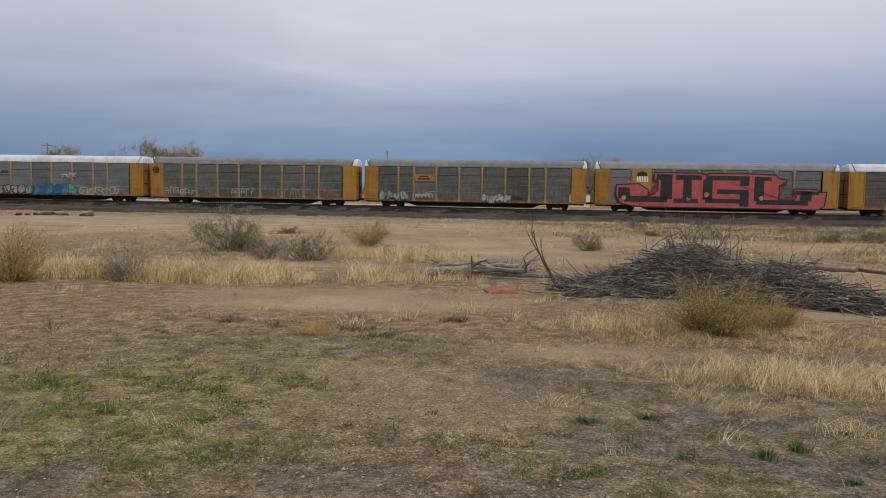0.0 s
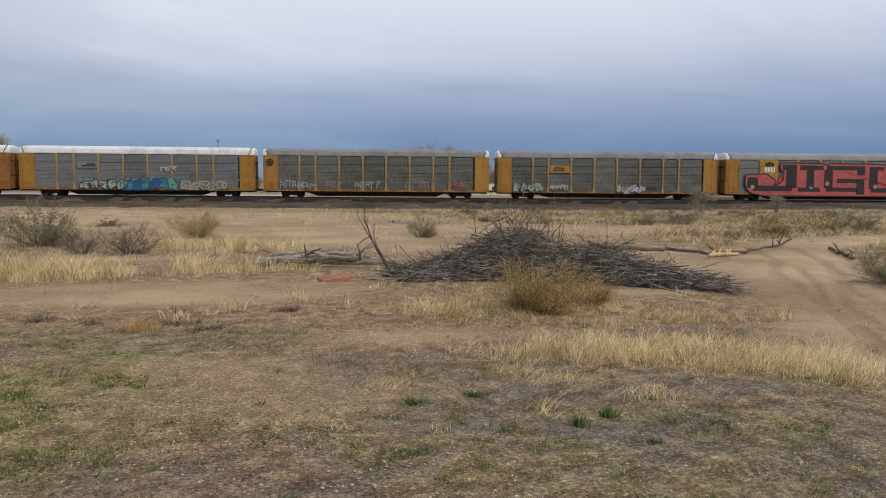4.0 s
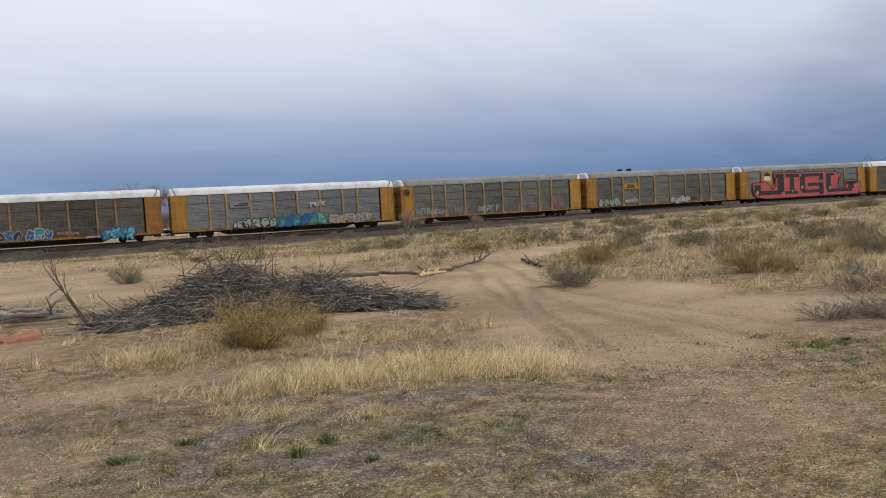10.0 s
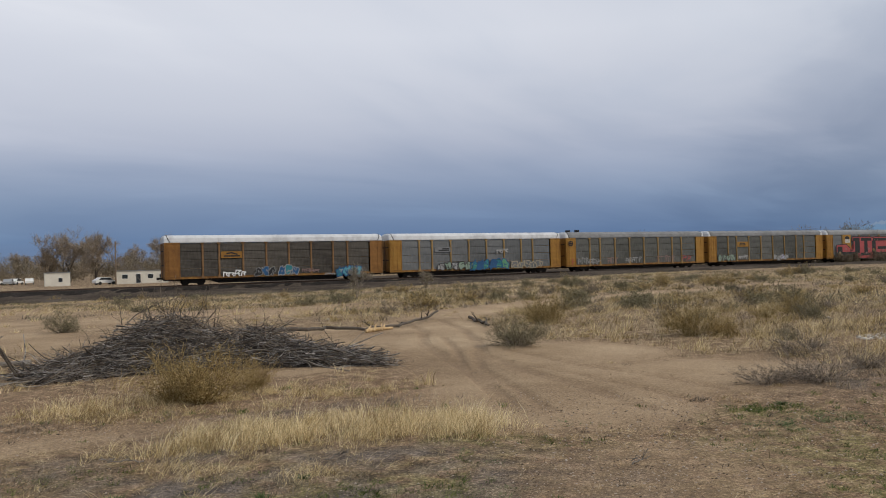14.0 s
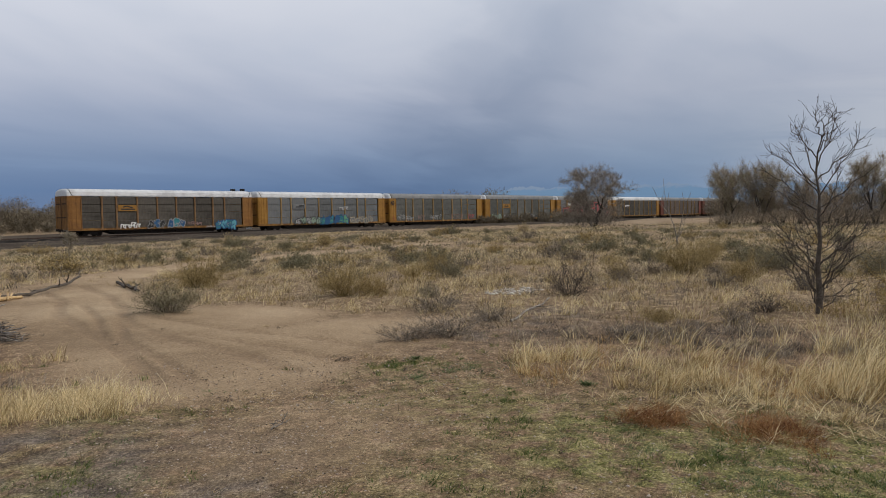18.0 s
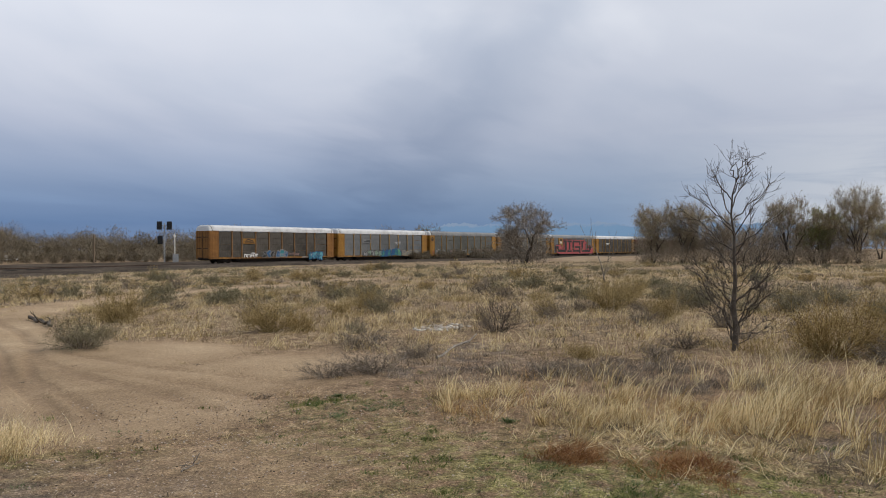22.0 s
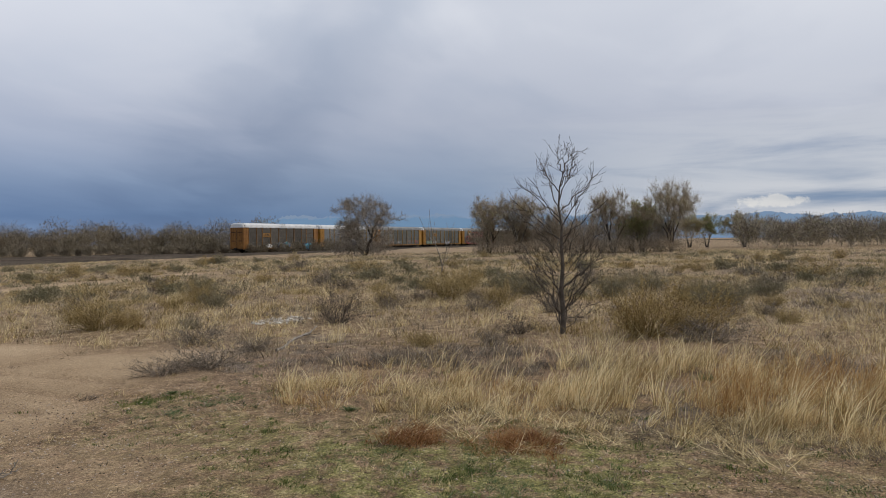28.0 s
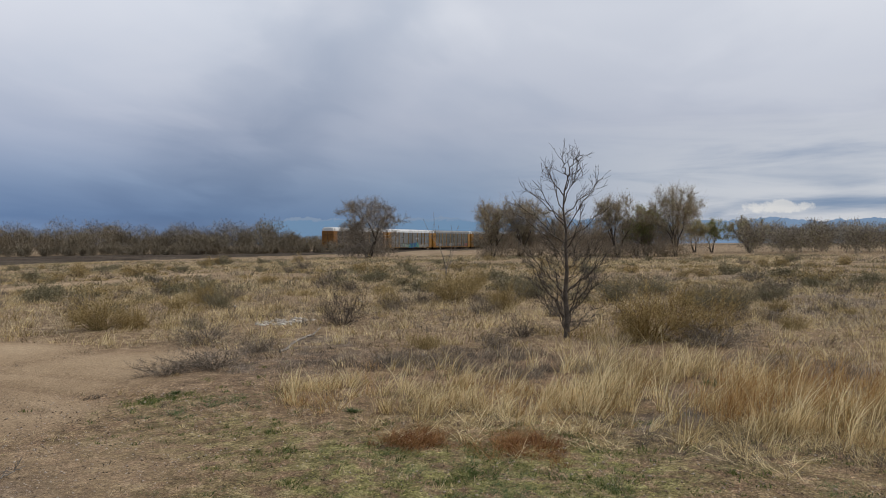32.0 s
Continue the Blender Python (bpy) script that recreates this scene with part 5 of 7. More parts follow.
# shrubs that can be told apart: kind, x, y, width, height
SHRUBS_LEFT = [("russet", -7.5, 13.2, 1.35, 0.95), ("grey", -5.8, 13.7, 1.05, 0.75), ("sage", -6.0, 21.0, 1.9, 1.15), ("sage", -7.1, 33.4, 1.4, 0.55),
               ("bare", -3.5, 18.5, 1.3, 0.7), ("olive", -2.7, 24.4, 1.5, 0.95), ("russet", 2.95, 9.35, 1.25, 0.66), ("olive", 2.75, 9.6, 0.95, 0.66), ("russet", 3.75, 9.85, 0.85, 0.42),
               ("sage", 4.1, 24.1, 0.95, 0.65), ("bare", -4.6, 18.9, 0.9, 0.5)]
SHRUBS_MID = [("sage", 9.45, 11.05, 1.3, 0.58), ("sage", 18.9, 34.9, 2.1, 1.1), ("olive", 16.7, 24.9, 1.9, 1.0), ("olive", 20.5, 27.0, 1.4, 1.0),
              ("sage", 24.8, 24.5, 1.6, 0.85), ("sage", 19.2, 16.6, 1.2, 0.75), ("olive", 12.9, 9.8, 1.2, 0.8), ("russet", 13.3, 9.4, 0.9, 0.45), ("sage", 18.2, 18.4, 0.9, 0.5),
              ("sage", 23.0, 14.2, 1.6, 0.8), ("olive", 19.1, 11.3, 1.0, 0.7), ("grey", 11.4, 6.7, 1.2, 0.42), ("grey", 9.2, 5.3, 1.1, 0.38), ("bare", 14.6, 5.55, 1.0, 0.8), ("grey", 8.6, 5.6, 0.8, 0.3)]
SHRUBS_RIGHT = [("russet", 13.3, -0.35, 1.7, 0.95), ("russet", 13.7, -1.2, 1.6, 0.78), ("grey", 12.6, -1.3, 1.3, 0.5), ("sage", 21.7, 0.35, 1.2, 0.75), ("bare", 24.7, -4.2, 1.6, 0.95), ("olive", 20.9, 4.7, 1.4, 0.9),
                ("olive", 18.5, 2.9, 1.0, 0.75), ("sage", 31.6, 10.5, 1.6, 1.1), ("sage", 25.0, 6.6, 1.3, 0.9), ("olive", 24.1, 5.0, 1.2, 0.9), ("sage", 37.1, 10.1, 1.6, 1.0),
                ("olive", 34.0, 11.4, 1.5, 1.2), ("sage", 39.1, -6.9, 1.9, 1.0), ("olive", 33.8, -7.4, 1.9, 1.0), ("sage", 31.8, -8.5, 1.6, 0.9), ("sage", 20.1, 17.5, 1.3, 0.8),
                ("olive", 23.4, 15.1, 1.4, 0.9)]
for _n, (kind, bx_, by_, bw, bh) in enumerate(SHRUBS_LEFT + SHRUBS_MID + SHRUBS_RIGHT):
    bush(kind, bx_, by_, bw, bh, _n * 47 + _n % 2)

_rng = np.random.default_rng(21)


def free_of_sand(x, y):
    return zones(x, y)[0] < 0.25


# many more of the same over the prairie towards the railway and the trees
_count = 0
while _count < 125:
    d, a = _rng.uniform(19, 78), radians(_rng.uniform(28, 104))
    x, y = d * math.sin(a), d * math.cos(a)
    if y > 72 - 0.17 * (x - 24) or not free_of_sand(x, y) or y < -16:
        continue
    kind = ("sage", "sage", "sage", "olive", "olive", "bare", "russet")[_rng.integers(7)]
    w = _rng.uniform(0.8, 1.7)
    bush(kind, x, y, w, w * _rng.uniform(0.5, 0.75), int(_rng.integers(0, 360)))
    _count += 1
# low tufted shrubs between them
_count = 0
while _count < 120:
    d, a = _rng.uniform(11.5, 48), radians(_rng.uniform(34, 108))
    x, y = d * math.sin(a), d * math.cos(a)
    if not free_of_sand(x, y) or x < 10:
        continue
    w = _rng.uniform(0.35, 0.85)
    bush(("grey", "sage", "olive", "bare", "grey", "olive")[_rng.integers(6)], x, y, w, w * _rng.uniform(0.4, 0.6), int(_rng.integers(0, 360)))
    _count += 1
_count = 0
while _count < 14:
    x, y = _rng.uniform(4, 24), _rng.uniform(30, 82)
    if not free_of_sand(x, y):
        continue
    w = _rng.uniform(0.7, 1.5)
    bush(("sage", "olive", "olive")[_rng.integers(3)], x, y, w, w * 0.6, int(_rng.integers(0, 360)))
    _count += 1


def tufts(name, centres, per, spread, h, w, lean, mat, label, seed, category="grass", breeze=(0.3, -0.1)):
    """Tufts of bent blades as one field of grass."""
    rng = np.random.default_rng(seed)
    c = np.asarray(centres, float)
    if np.isscalar(h):
        h = np.full(len(c), h)
    k = len(c)
    dist = np.abs(rng.normal(size=k * per)) * spread
    ang = rng.uniform(0, 6.283, k * per)
    out = np.stack([np.cos(ang), np.sin(ang)], 1)
    base = np.repeat(c, per, 0) + out * dist[:, None]
    hh = np.repeat(h * rng.uniform(0.7, 1.2, k), per) * rng.uniform(0.25, 1.2, len(base))
    wind = np.repeat(rng.normal(size=(k, 2)) * 0.55 + breeze, per, 0)
    off = (rng.normal(size=(len(base), 2)) * 0.85 + wind + out * (dist / spread)[:, None] * 0.15) * lean
    z = ground_z(base[:, 0], base[:, 1]) - 0.015
    v, f = blades(np.concatenate([base, z[:, None]], 1), off * hh[:, None], hh, w * rng.uniform(0.6, 1.3, len(base)), rng)
    ob = new(name, mesh_np(name, v, f))
    ob.data.materials.append(mat)
    return tagged(ob, label, category, kind="stuff")


def scatter(n, region, weight, seed):
    """n places in a box (x0, x1, y0, y1), kept with the chance weight(x, y)."""
    rng = np.random.default_rng(seed)
    got = []
    total = 0
    while total < n:
        x, y = rng.uniform(region[0], region[1], 4 * n), rng.uniform(region[2], region[3], 4 * n)
        ok = rng.random(4 * n) < weight(x, y)
        got.append(np.stack([x[ok], y[ok]], 1))
        total += int(ok.sum())
        if not ok.any():
            break
    return np.concatenate(got)[:n]


def ring(x, y, lo, hi):
    r = np.hypot(x, y)
    return (r > lo) & (r < hi)


# tall straw beside the wheel track, and the stand of tall grass on the other side
def tall_front(x, y):
    return np.maximum.reduce([blob(x, y, 2.9, 7.0, 1.1, 0.45, -8), blob(x, y, 4.15, 6.25, 0.85, 0.5, -20), 0.5 * blob(x, y, 2.0, 9.7, 1.0, 0.35)])


def tall_right(x, y):
    k = np.maximum.reduce([blob(x, y, 7.5, -1.9, 1.5, 1.4), blob(x, y, 7.55, 0.1, 1.1, 1.2), blob(x, y, 7.75, 1.9, 0.95, 1.0), 0.9 * blob(x, y, 7.6, 3.1, 0.75, 0.7), 0.35 * blob(x, y, 9.2, 0.0, 1.2, 3.0)])
    return k * np.clip(0.35 + 1.2 * wavy(x, y, 3.3) + 0.8 * wavy(x, y, 9.1), 0.02, 1)


def tall_left(x, y):
    return np.maximum.reduce([blob(x, y, -4.4, 14.2, 1.7, 0.9), blob(x, y, -7.0, 14.4, 1.3, 0.7), 0.7 * blob(x, y, -2.1, 20.2, 2.2, 0.6), 0.5 * blob(x, y, -1.2, 14.6, 1.2, 0.4), 0.35 * blob(x, y, -0.5, 18.7, 1.2, 0.4)])


def front_mat(x, y):
    k = np.maximum.reduce([blob(x, y, 3.2, 9.1, 2.6, 0.8, -8), 0.8 * blob(x, y, 3.3, 6.8, 2.0, 0.9, -15), 0.5 * blob(x, y, 1.4, 9.8, 1.4, 0.5), 0.35 * blob(x, y, 2.3, 6.1, 1.8, 0.8)])
    return k * np.clip(0.4 + wavy(x, y, 4.7), 0.05, 1) * (zones(x, y)[0] < 0.6)


def prairie(x, y):
    s, g, st, gr = zones(x, y)
    k = ring(x, y, 9.5, 34) & (y < 60)
    right = smooth(9.5, 12.5, x)
    return k * (1 - s) * np.maximum(right * (0.35 + 0.65 * np.clip(wavy(x, y, 0.8) + 0.35, 0, 1)), 0.10)


tufts("straw_grass", scatter(240, (0, 6, 5, 14), tall_front, 31), 46, 0.12, _rng.uniform(0.08, 0.28, 240), 0.0042, 0.55, DRY_TALL, "tall pale straw grass beside the wheel track", 41)
tufts("grey_mat", scatter(380, (8, 13, -4, 7), lambda x, y: np.maximum.reduce([blob(x, y, 10.3, 1.6, 1.3, 2.4), 0.8 * blob(x, y, 9.9, 4.4, 1.2, 1.0), 0.6 * blob(x, y, 10.6, -2.4, 1.2, 1.4)]) * np.clip(0.4 + wavy(x, y, 3.9), 0.05, 1), 132), 44, 0.12, _rng.uniform(0.05, 0.15, 380), 0.0045, 0.9, GREYTWIG, "low mat of dead grey stems", 142, "scrub")
tufts("dark_mat", scatter(260, (8, 13, -4, 7), lambda x, y: np.maximum.reduce([blob(x, y, 10.1, 2.2, 1.2, 2.2), 0.7 * blob(x, y, 10.2, -1.6, 1.1, 1.4)]) * np.clip(0.2 + wavy(x + 2, y, 4.9), 0.05, 1), 133), 40, 0.10, _rng.uniform(0.04, 0.12, 260), 0.0045, 0.9, DARKTWIG, "low dark mat of dead weeds", 143, "scrub")
# dark weeds; among the tall grass their colour stands in for shaded gaps
tufts("dark_mat", scatter(420, (5.6, 10, -4, 4), lambda x, y: np.maximum(0.8 * tall_right(x, y), 0.9 * blob(x, y, 6.7, -1.2, 0.8, 1.3)) * np.clip(0.3 + wavy(x - 2, y + 1, 5.3), 0.05, 1), 134), 30, 0.09, _rng.uniform(0.03, 0.10, 420), 0.004, 1.0, DARKTWIG, "dark dead weeds painting shaded gaps under the tall grass", 144, "scrub")
tufts("grey_mat", scatter(260, (-2, 4, 4.5, 9.5), lambda x, y: np.maximum.reduce([0.8 * blob(x, y, 0.6, 6.9, 1.4, 0.8), blob(x, y, 1.2, 8.9, 1.3, 0.5), 0.6 * blob(x, y, -0.6, 8.0, 1.0, 0.6), 0.5 * blob(x, y, 2.0, 5.2, 1.5, 0.7)]) * np.clip(0.15 + wavy(x + 3, y, 3.7) + 0.6 * wavy(x, y, 8.3), 0.02, 1), 136), 34, 0.085, np.random.default_rng(137).uniform(0.03, 0.09, 260), 0.004, 1.0, GREYTWIG, "low grey dead weeds on brown soil", 146, "scrub")
tufts("straw_mat", scatter(420, (-1, 6.5, 5, 11), front_mat, 131), 36, 0.08, _rng.uniform(0.04, 0.13, 420), 0.0045, 0.9, DRY, "low matted straw before the brush pile", 141)
_at = scatter(250, (5.8, 11, -4, 5), tall_right, 32)
tufts("tall_grass", _at, 30, 0.065, _rng.uniform(0.2, 0.46, 250) * np.where(_at[:, 1] > 0.6, 0.72, 1.12), 0.008, 0.42, DRY_TALL, "tall bleached grass leaning in the wind", 42, breeze=(0.0, -0.8))
tufts("tall_litter", scatter(210, (5.8, 11, -4, 5), tall_right, 38), 34, 0.10, _rng.uniform(0.08, 0.26, 210), 0.005, 0.9, DRY, "bent broken stalks low in the tall grass", 49)
tufts("tall_litter", scatter(150, (5.8, 11, -4, 5), lambda x, y: tall_right(x, y) * np.clip(0.3 + wavy(x + 5, y, 2.1), 0.05, 1), 138), 34, 0.10, _rng.uniform(0.08, 0.24, 150), 0.005, 0.8, DRY_ORANGE, "rusty broken stalks low in the tall grass", 149)
tufts("fallen_straw", scatter(150, (5.6, 8.5, -4, 4), lambda x, y: np.maximum.reduce([blob(x, y, 6.5, 1.0, 0.7, 1.2), blob(x, y, 6.6, -1.2, 0.8, 1.0)]) * np.clip(0.4 + wavy(x, y, 5.0), 0.05, 1), 232), 26, 0.10, _rng.uniform(0.05, 0.13, 150), 0.006, 2.2, DRY_TALL, "bleached straw fallen before the tall grass", 242)
tufts("orange_grass", scatter(60, (6.6, 11, -4.2, 1.2), lambda x, y: 0.9 * blob(x, y, 8.3, -2.2, 1.3, 1.2) + 0.5 * blob(x, y, 7.6, -0.9, 0.7, 0.5) + 0.4 * blob(x, y, 7.2, 0.8, 0.4, 0.5), 33), 60, 0.09, _rng.uniform(0.2, 0.46, 60), 0.006, 0.42, DRY_ORANGE, "orange dried stalks among tall grass", 43, breeze=(0.0, -0.6))
tufts("straw_grass", scatter(330, (-10, 3, 12, 22), tall_left, 34), 110, 0.17, _rng.uniform(0.12, 0.40, 330), 0.0075, 0.5, DRY_TALL, "pale straw grass between shrubs", 44)
tufts("prairie_grass", scatter(3300, (-12, 34, -14, 34), prairie, 35), 30, 0.12, _rng.uniform(0.07, 0.26, 3300), 0.009, 0.6, DRY, "sparse bleached prairie grass", 45)
tufts("prairie_litter", scatter(2600, (-12, 34, -14, 34), lambda x, y: prairie(x + 1.7, y - 2.3) * (zones(x, y)[0] < 0.4), 36), 24, 0.15, _rng.uniform(0.05, 0.2, 2600), 0.010, 0.8, LITTER, "dull dead stems between the grass", 46)
tufts("olive_scrub", scatter(2100, (9, 60, -20, 50), lambda x, y: ring(x, y, 12, 62) * (zones(x, y)[0] < 0.3) * np.clip(wavy(x, y, 0.6) + wavy(x, y, 1.9), 0, 1), 140), 40, 0.24, _rng.uniform(0.08, 0.24, 2100), 0.012, 0.8, OLIVE, "low olive scrub among the grass", 150, "scrub")
tufts("grey_scrub", scatter(1500, (-12, 40, -14, 34), lambda x, y: prairie(x - 3.1, y + 1.9) * (zones(x, y)[0] < 0.4), 40), 34, 0.16, _rng.uniform(0.08, 0.22, 1500), 0.009, 0.7, GREYTWIG, "low grey dead scrub on the prairie", 50, "scrub")


def far_grass(x, y):
    s = zones(x, y)[0]
    strip = np.clip(wavy(x * 0.35, y, 0.33) + 0.15, 0, 1)
    return ring(x, y, 30, 105) * (y < 75 - 0.17 * (x - 24)) * (1 - s) * (0.08 + 0.92 * strip) * (y > -40)


tufts("far_scrub", scatter(4200, (5, 100, -30, 80), lambda x, y: ring(x, y, 26, 100) * (y < 84 - 0.17 * (x - 24)) * (zones(x, y)[0] < 0.4) * np.clip(0.2 + wavy(x * 0.6, y, 0.45) + 0.7 * wavy(x, y, 1.3), 0.03, 1), 137), 14, 0.32, _rng.uniform(0.12, 0.36, 4200), 0.03, 0.7, SAGE, "low olive-grey scrub far over the prairie", 147, "scrub")
tufts("far_dead_scrub", scatter(2600, (5, 100, -30, 80), lambda x, y: ring(x, y, 22, 100) * (y < 84 - 0.17 * (x - 24)) * (zones(x, y)[0] < 0.4) * np.clip(wavy(x * 0.7 + 9, y + 4, 0.6) + 0.7 * wavy(x, y, 1.7), 0.03, 1), 138), 14, 0.28, _rng.uniform(0.10, 0.30, 2600), 0.028, 0.7, GREYTWIG, "low grey-brown dead scrub far over the prairie", 148, "scrub")
tufts("far_grass", scatter(8000, (-20, 100, -30, 86), far_grass, 37), 12, 0.34, 0.22, 0.019, 0.75, DRY, "strips of pale grass far over the prairie", 47)
for nm, cx, cy, rr_ in (("russet_clump", 6.0, 1.66, 0.28), ("russet_clump", 6.02, 0.82, 0.36)):
    tufts(nm, np.stack([_rng.normal(cx, rr_ * 0.5, 60), _rng.normal(cy, rr_ * 0.5, 60)], 1), 34, 0.06, 0.11, 0.004, 1.2, DRY_RED, "matted russet grass clump", 48 + int(cy * 10), "grass clump")
for cx, cy, rr_ in ((-1.35, 9.15, 0.16), (-2.3, 9.3, 0.18), (-1.05, 8.75, 0.13), (-2.9, 9.6, 0.15), (-0.2, 9.9, 0.12)):
    tufts("dark_clump", np.stack([_rng.normal(cx, rr_ * 0.6, 16), _rng.normal(cy, rr_ * 0.4, 16)], 1)[:9], 26, 0.06, 0.095, 0.007, 0.8, DARKTWIG, "small clump of dark dead weeds", 300 + int(cy * 10), "grass clump")
tufts("orange_tussock", scatter(14, (-2.2, -1.2, 8.3, 9.3), lambda x, y: blob(x, y, -1.68, 8.8, 0.16), 39), 36, 0.08, 0.17, 0.004, 0.8, DRY_ORANGE, "small orange grass tussock", 61, "grass clump")


# short turf and litter round the camera
def turf(x, y):
    return ring(x, y, 2.2, 10) * (y > -4) * zones(x, y)[1] ** 1.5 * (1 - 0.8 * blob(x, y, 4.3, 3.9, 1.3, 1.2)) * np.clip(0.35 + 0.9 * wavy(x, y, 5.3), 0, 1)


def sparse(x, y):
    s, g, st, gr = zones(x, y)
    return ring(x, y, 2.2, 14) * (y > -5) * (1 - s) * (1 - 0.85 * np.maximum(blob(x, y, 4.3, 3.9, 1.5, 1.3), blob(x, y, -0.6, 6.2, 1.6, 0.7))) * np.clip(0.35 + 0.8 * wavy(x, y, 2.9), 0.06, 1)


def patchy(x, y):
    """Small ragged patches with bare soil between them."""
    return np.clip((0.15 + wavy(x, y, 2.3) + 0.9 * wavy(x, y, 6.1) + 0.7 * wavy(x, y, 13.7)) * 1.4, 0.01, 1)


tufts("green_turf", scatter(4600, (-8, 10, -4, 10), lambda x, y: turf(x, y) * np.clip(0.12 + patchy(x, y), 0, 1), 51), 28, 0.042, _rng.uniform(0.02, 0.048, 4600), 0.0075, 0.7, GREEN, "short green turf in patches", 71)
tufts("green_turf", scatter(700, (-8, 10, -4, 10), lambda x, y: ring(x, y, 3, 11) * (zones(x, y)[0] < 0.3) * patchy(x + 4, y - 2) ** 2, 151), 30, 0.045, _rng.uniform(0.025, 0.06, 700), 0.006, 0.7, GREEN, "thin green tufts on soil", 171)
tufts("green_clumps", scatter(1000, (1.5, 8, -2.4, 6.2), lambda x, y: np.maximum.reduce([0.8 * blob(x, y, 6.1, 4.0, 0.9, 0.5), 0.7 * blob(x, y, 7.2, 3.9, 0.7, 0.4), 0.3 * blob(x, y, 3.6, 4.6, 1.2, 0.5), 0.35 * blob(x, y, 4.6, 5.4, 0.9, 0.3), 0.4 * blob(x, y, 4.6, 2.6, 0.6, 0.4), blob(x, y, 5.6, 1.6, 0.6, 0.8), blob(x, y, 5.05, 0.4, 0.5, 1.0), 0.8 * blob(x, y, 5.4, -1.1, 0.5, 0.7), 0.4 * blob(x, y, 6.4, 2.7, 0.5, 0.4)]) * patchy(x + 1, y) ** 1.5, 251), 34, 0.042, np.random.default_rng(252).uniform(0.012, 0.032, 1000), 0.008, 1.2, WEED, "low dark green weed clumps on soil", 271, "weeds")
tufts("dry_turf", scatter(900, (-12, 13, -5, 14), lambda x, y: sparse(x, y) * patchy(x - 3, y + 1), 52), 26, 0.05, _rng.uniform(0.03, 0.06, 900), 0.005, 0.8, LITTER, "short dry bleached turf", 72)
tufts("straw_turf", scatter(900, (-12, 13, -5, 14), lambda x, y: sparse(x, y) * patchy(x + 3, y - 5), 53), 26, 0.05, _rng.uniform(0.03, 0.075, 900), 0.0048, 0.8, DRY, "thin straw-coloured tufts", 73)
tufts("dead_weed_tufts", scatter(420, (-9, 12, -5, 13), lambda x, y: ring(x, y, 3.2, 13) * patchy(x - 7, y + 3) * (1 - 0.7 * zones(x, y)[0]), 54), 26, 0.05, _rng.uniform(0.02, 0.06, 420), 0.006, 1.0, DARKTWIG, "small dark dead weeds on soil", 74, "weeds")


def make_litter():
    rng = np.random.default_rng(81)
    at = scatter(7000, (-10, 12, -5, 13), lambda x, y: ring(x, y, 2.0, 13) * (0.25 + 0.75 * np.clip(wavy(x, y, 1.9) + 0.2, 0, 1)) * (1 - 0.8 * zones(x, y)[0]), 82)
    n = len(at)
    a, ln, w = rng.uniform(0, 6.283, n), rng.uniform(0.005, 0.020, n), rng.uniform(0.001, 0.0028, n)
    z = ground_z(at[:, 0], at[:, 1]) + 0.008 + rng.uniform(0, 0.025, n)
    c = np.concatenate([at, z[:, None]], 1)
    d = np.stack([np.cos(a) * ln, np.sin(a) * ln, rng.normal(size=n) * 0.012], 1)
    s = np.stack([-np.sin(a) * w, np.cos(a) * w, np.zeros(n)], 1)
    v = np.stack([c - d - s, c + d - s, c + d + s, c - d + s], 1).reshape(-1, 3)
    ob = new("straw_litter", mesh_np("straw_litter", v, np.arange(4 * n).reshape(-1, 4)))
    ob.data.materials.append(LITTER)
    tagged(ob, "broken straw and stems strewn on soil", "litter", kind="stuff")


make_litter()


def pebbles(name, at, size, mat, label, seed, flat=0.6):
    rng = np.random.default_rng(seed)
    ico = np.array([(0, 0, 1), (0.9, 0, 0.1), (0.28, 0.85, 0.2), (-0.72, 0.52, 0.0), (-0.72, -0.52, 0.15), (0.28, -0.85, 0.0), (0, 0, -0.8)])
    f = np.array([(0, 1, 2), (0, 2, 3), (0, 3, 4), (0, 4, 5), (0, 5, 1), (6, 2, 1), (6, 3, 2), (6, 4, 3), (6, 5, 4), (6, 1, 5)])
    n = len(at)
    a = rng.uniform(0, 6.283, n)
    s = size * rng.uniform(0.4, 1.3, n)
    v = ico[None] * (1 + rng.normal(size=(n, 7, 3)) * 0.18) * s[:, None, None]
    v[..., 2] *= flat
    c, d = np.cos(a)[:, None], np.sin(a)[:, None]
    x, y = v[..., 0] * c - v[..., 1] * d, v[..., 0] * d + v[..., 1] * c
    z = ground_z(at[:, 0], at[:, 1])[:, None] + v[..., 2] + 0.1 * s[:, None]
    v = np.stack([x + at[:, :1], y + at[:, 1:2], z], -1).reshape(-1, 3)
    ob = new(name, mesh_np(name, v, ((np.arange(n) * 7)[:, None, None] + f[None]).reshape(-1, 3)))
    ob.data.materials.append(mat)
    return tagged(ob, label, "stones", kind="stuff")


def gravelly(x, y):
    k = np.maximum.reduce([blob(x, y, 4.2, 3.9, 1.8, 1.4), blob(x, y, -0.6, 6.2, 2.2, 1.0), 0.6 * blob(x, y, 3.0, 2.6, 1.2, 1.0), 0.7 * blob(x, y, 0.4, 5.0, 2.0, 1.2), 0.35 + 0 * x])
    return ring(x, y, 2.2, 9.5) * k * np.clip(0.55 + 0.6 * wavy(x, y, 5.1), 0.1, 1)


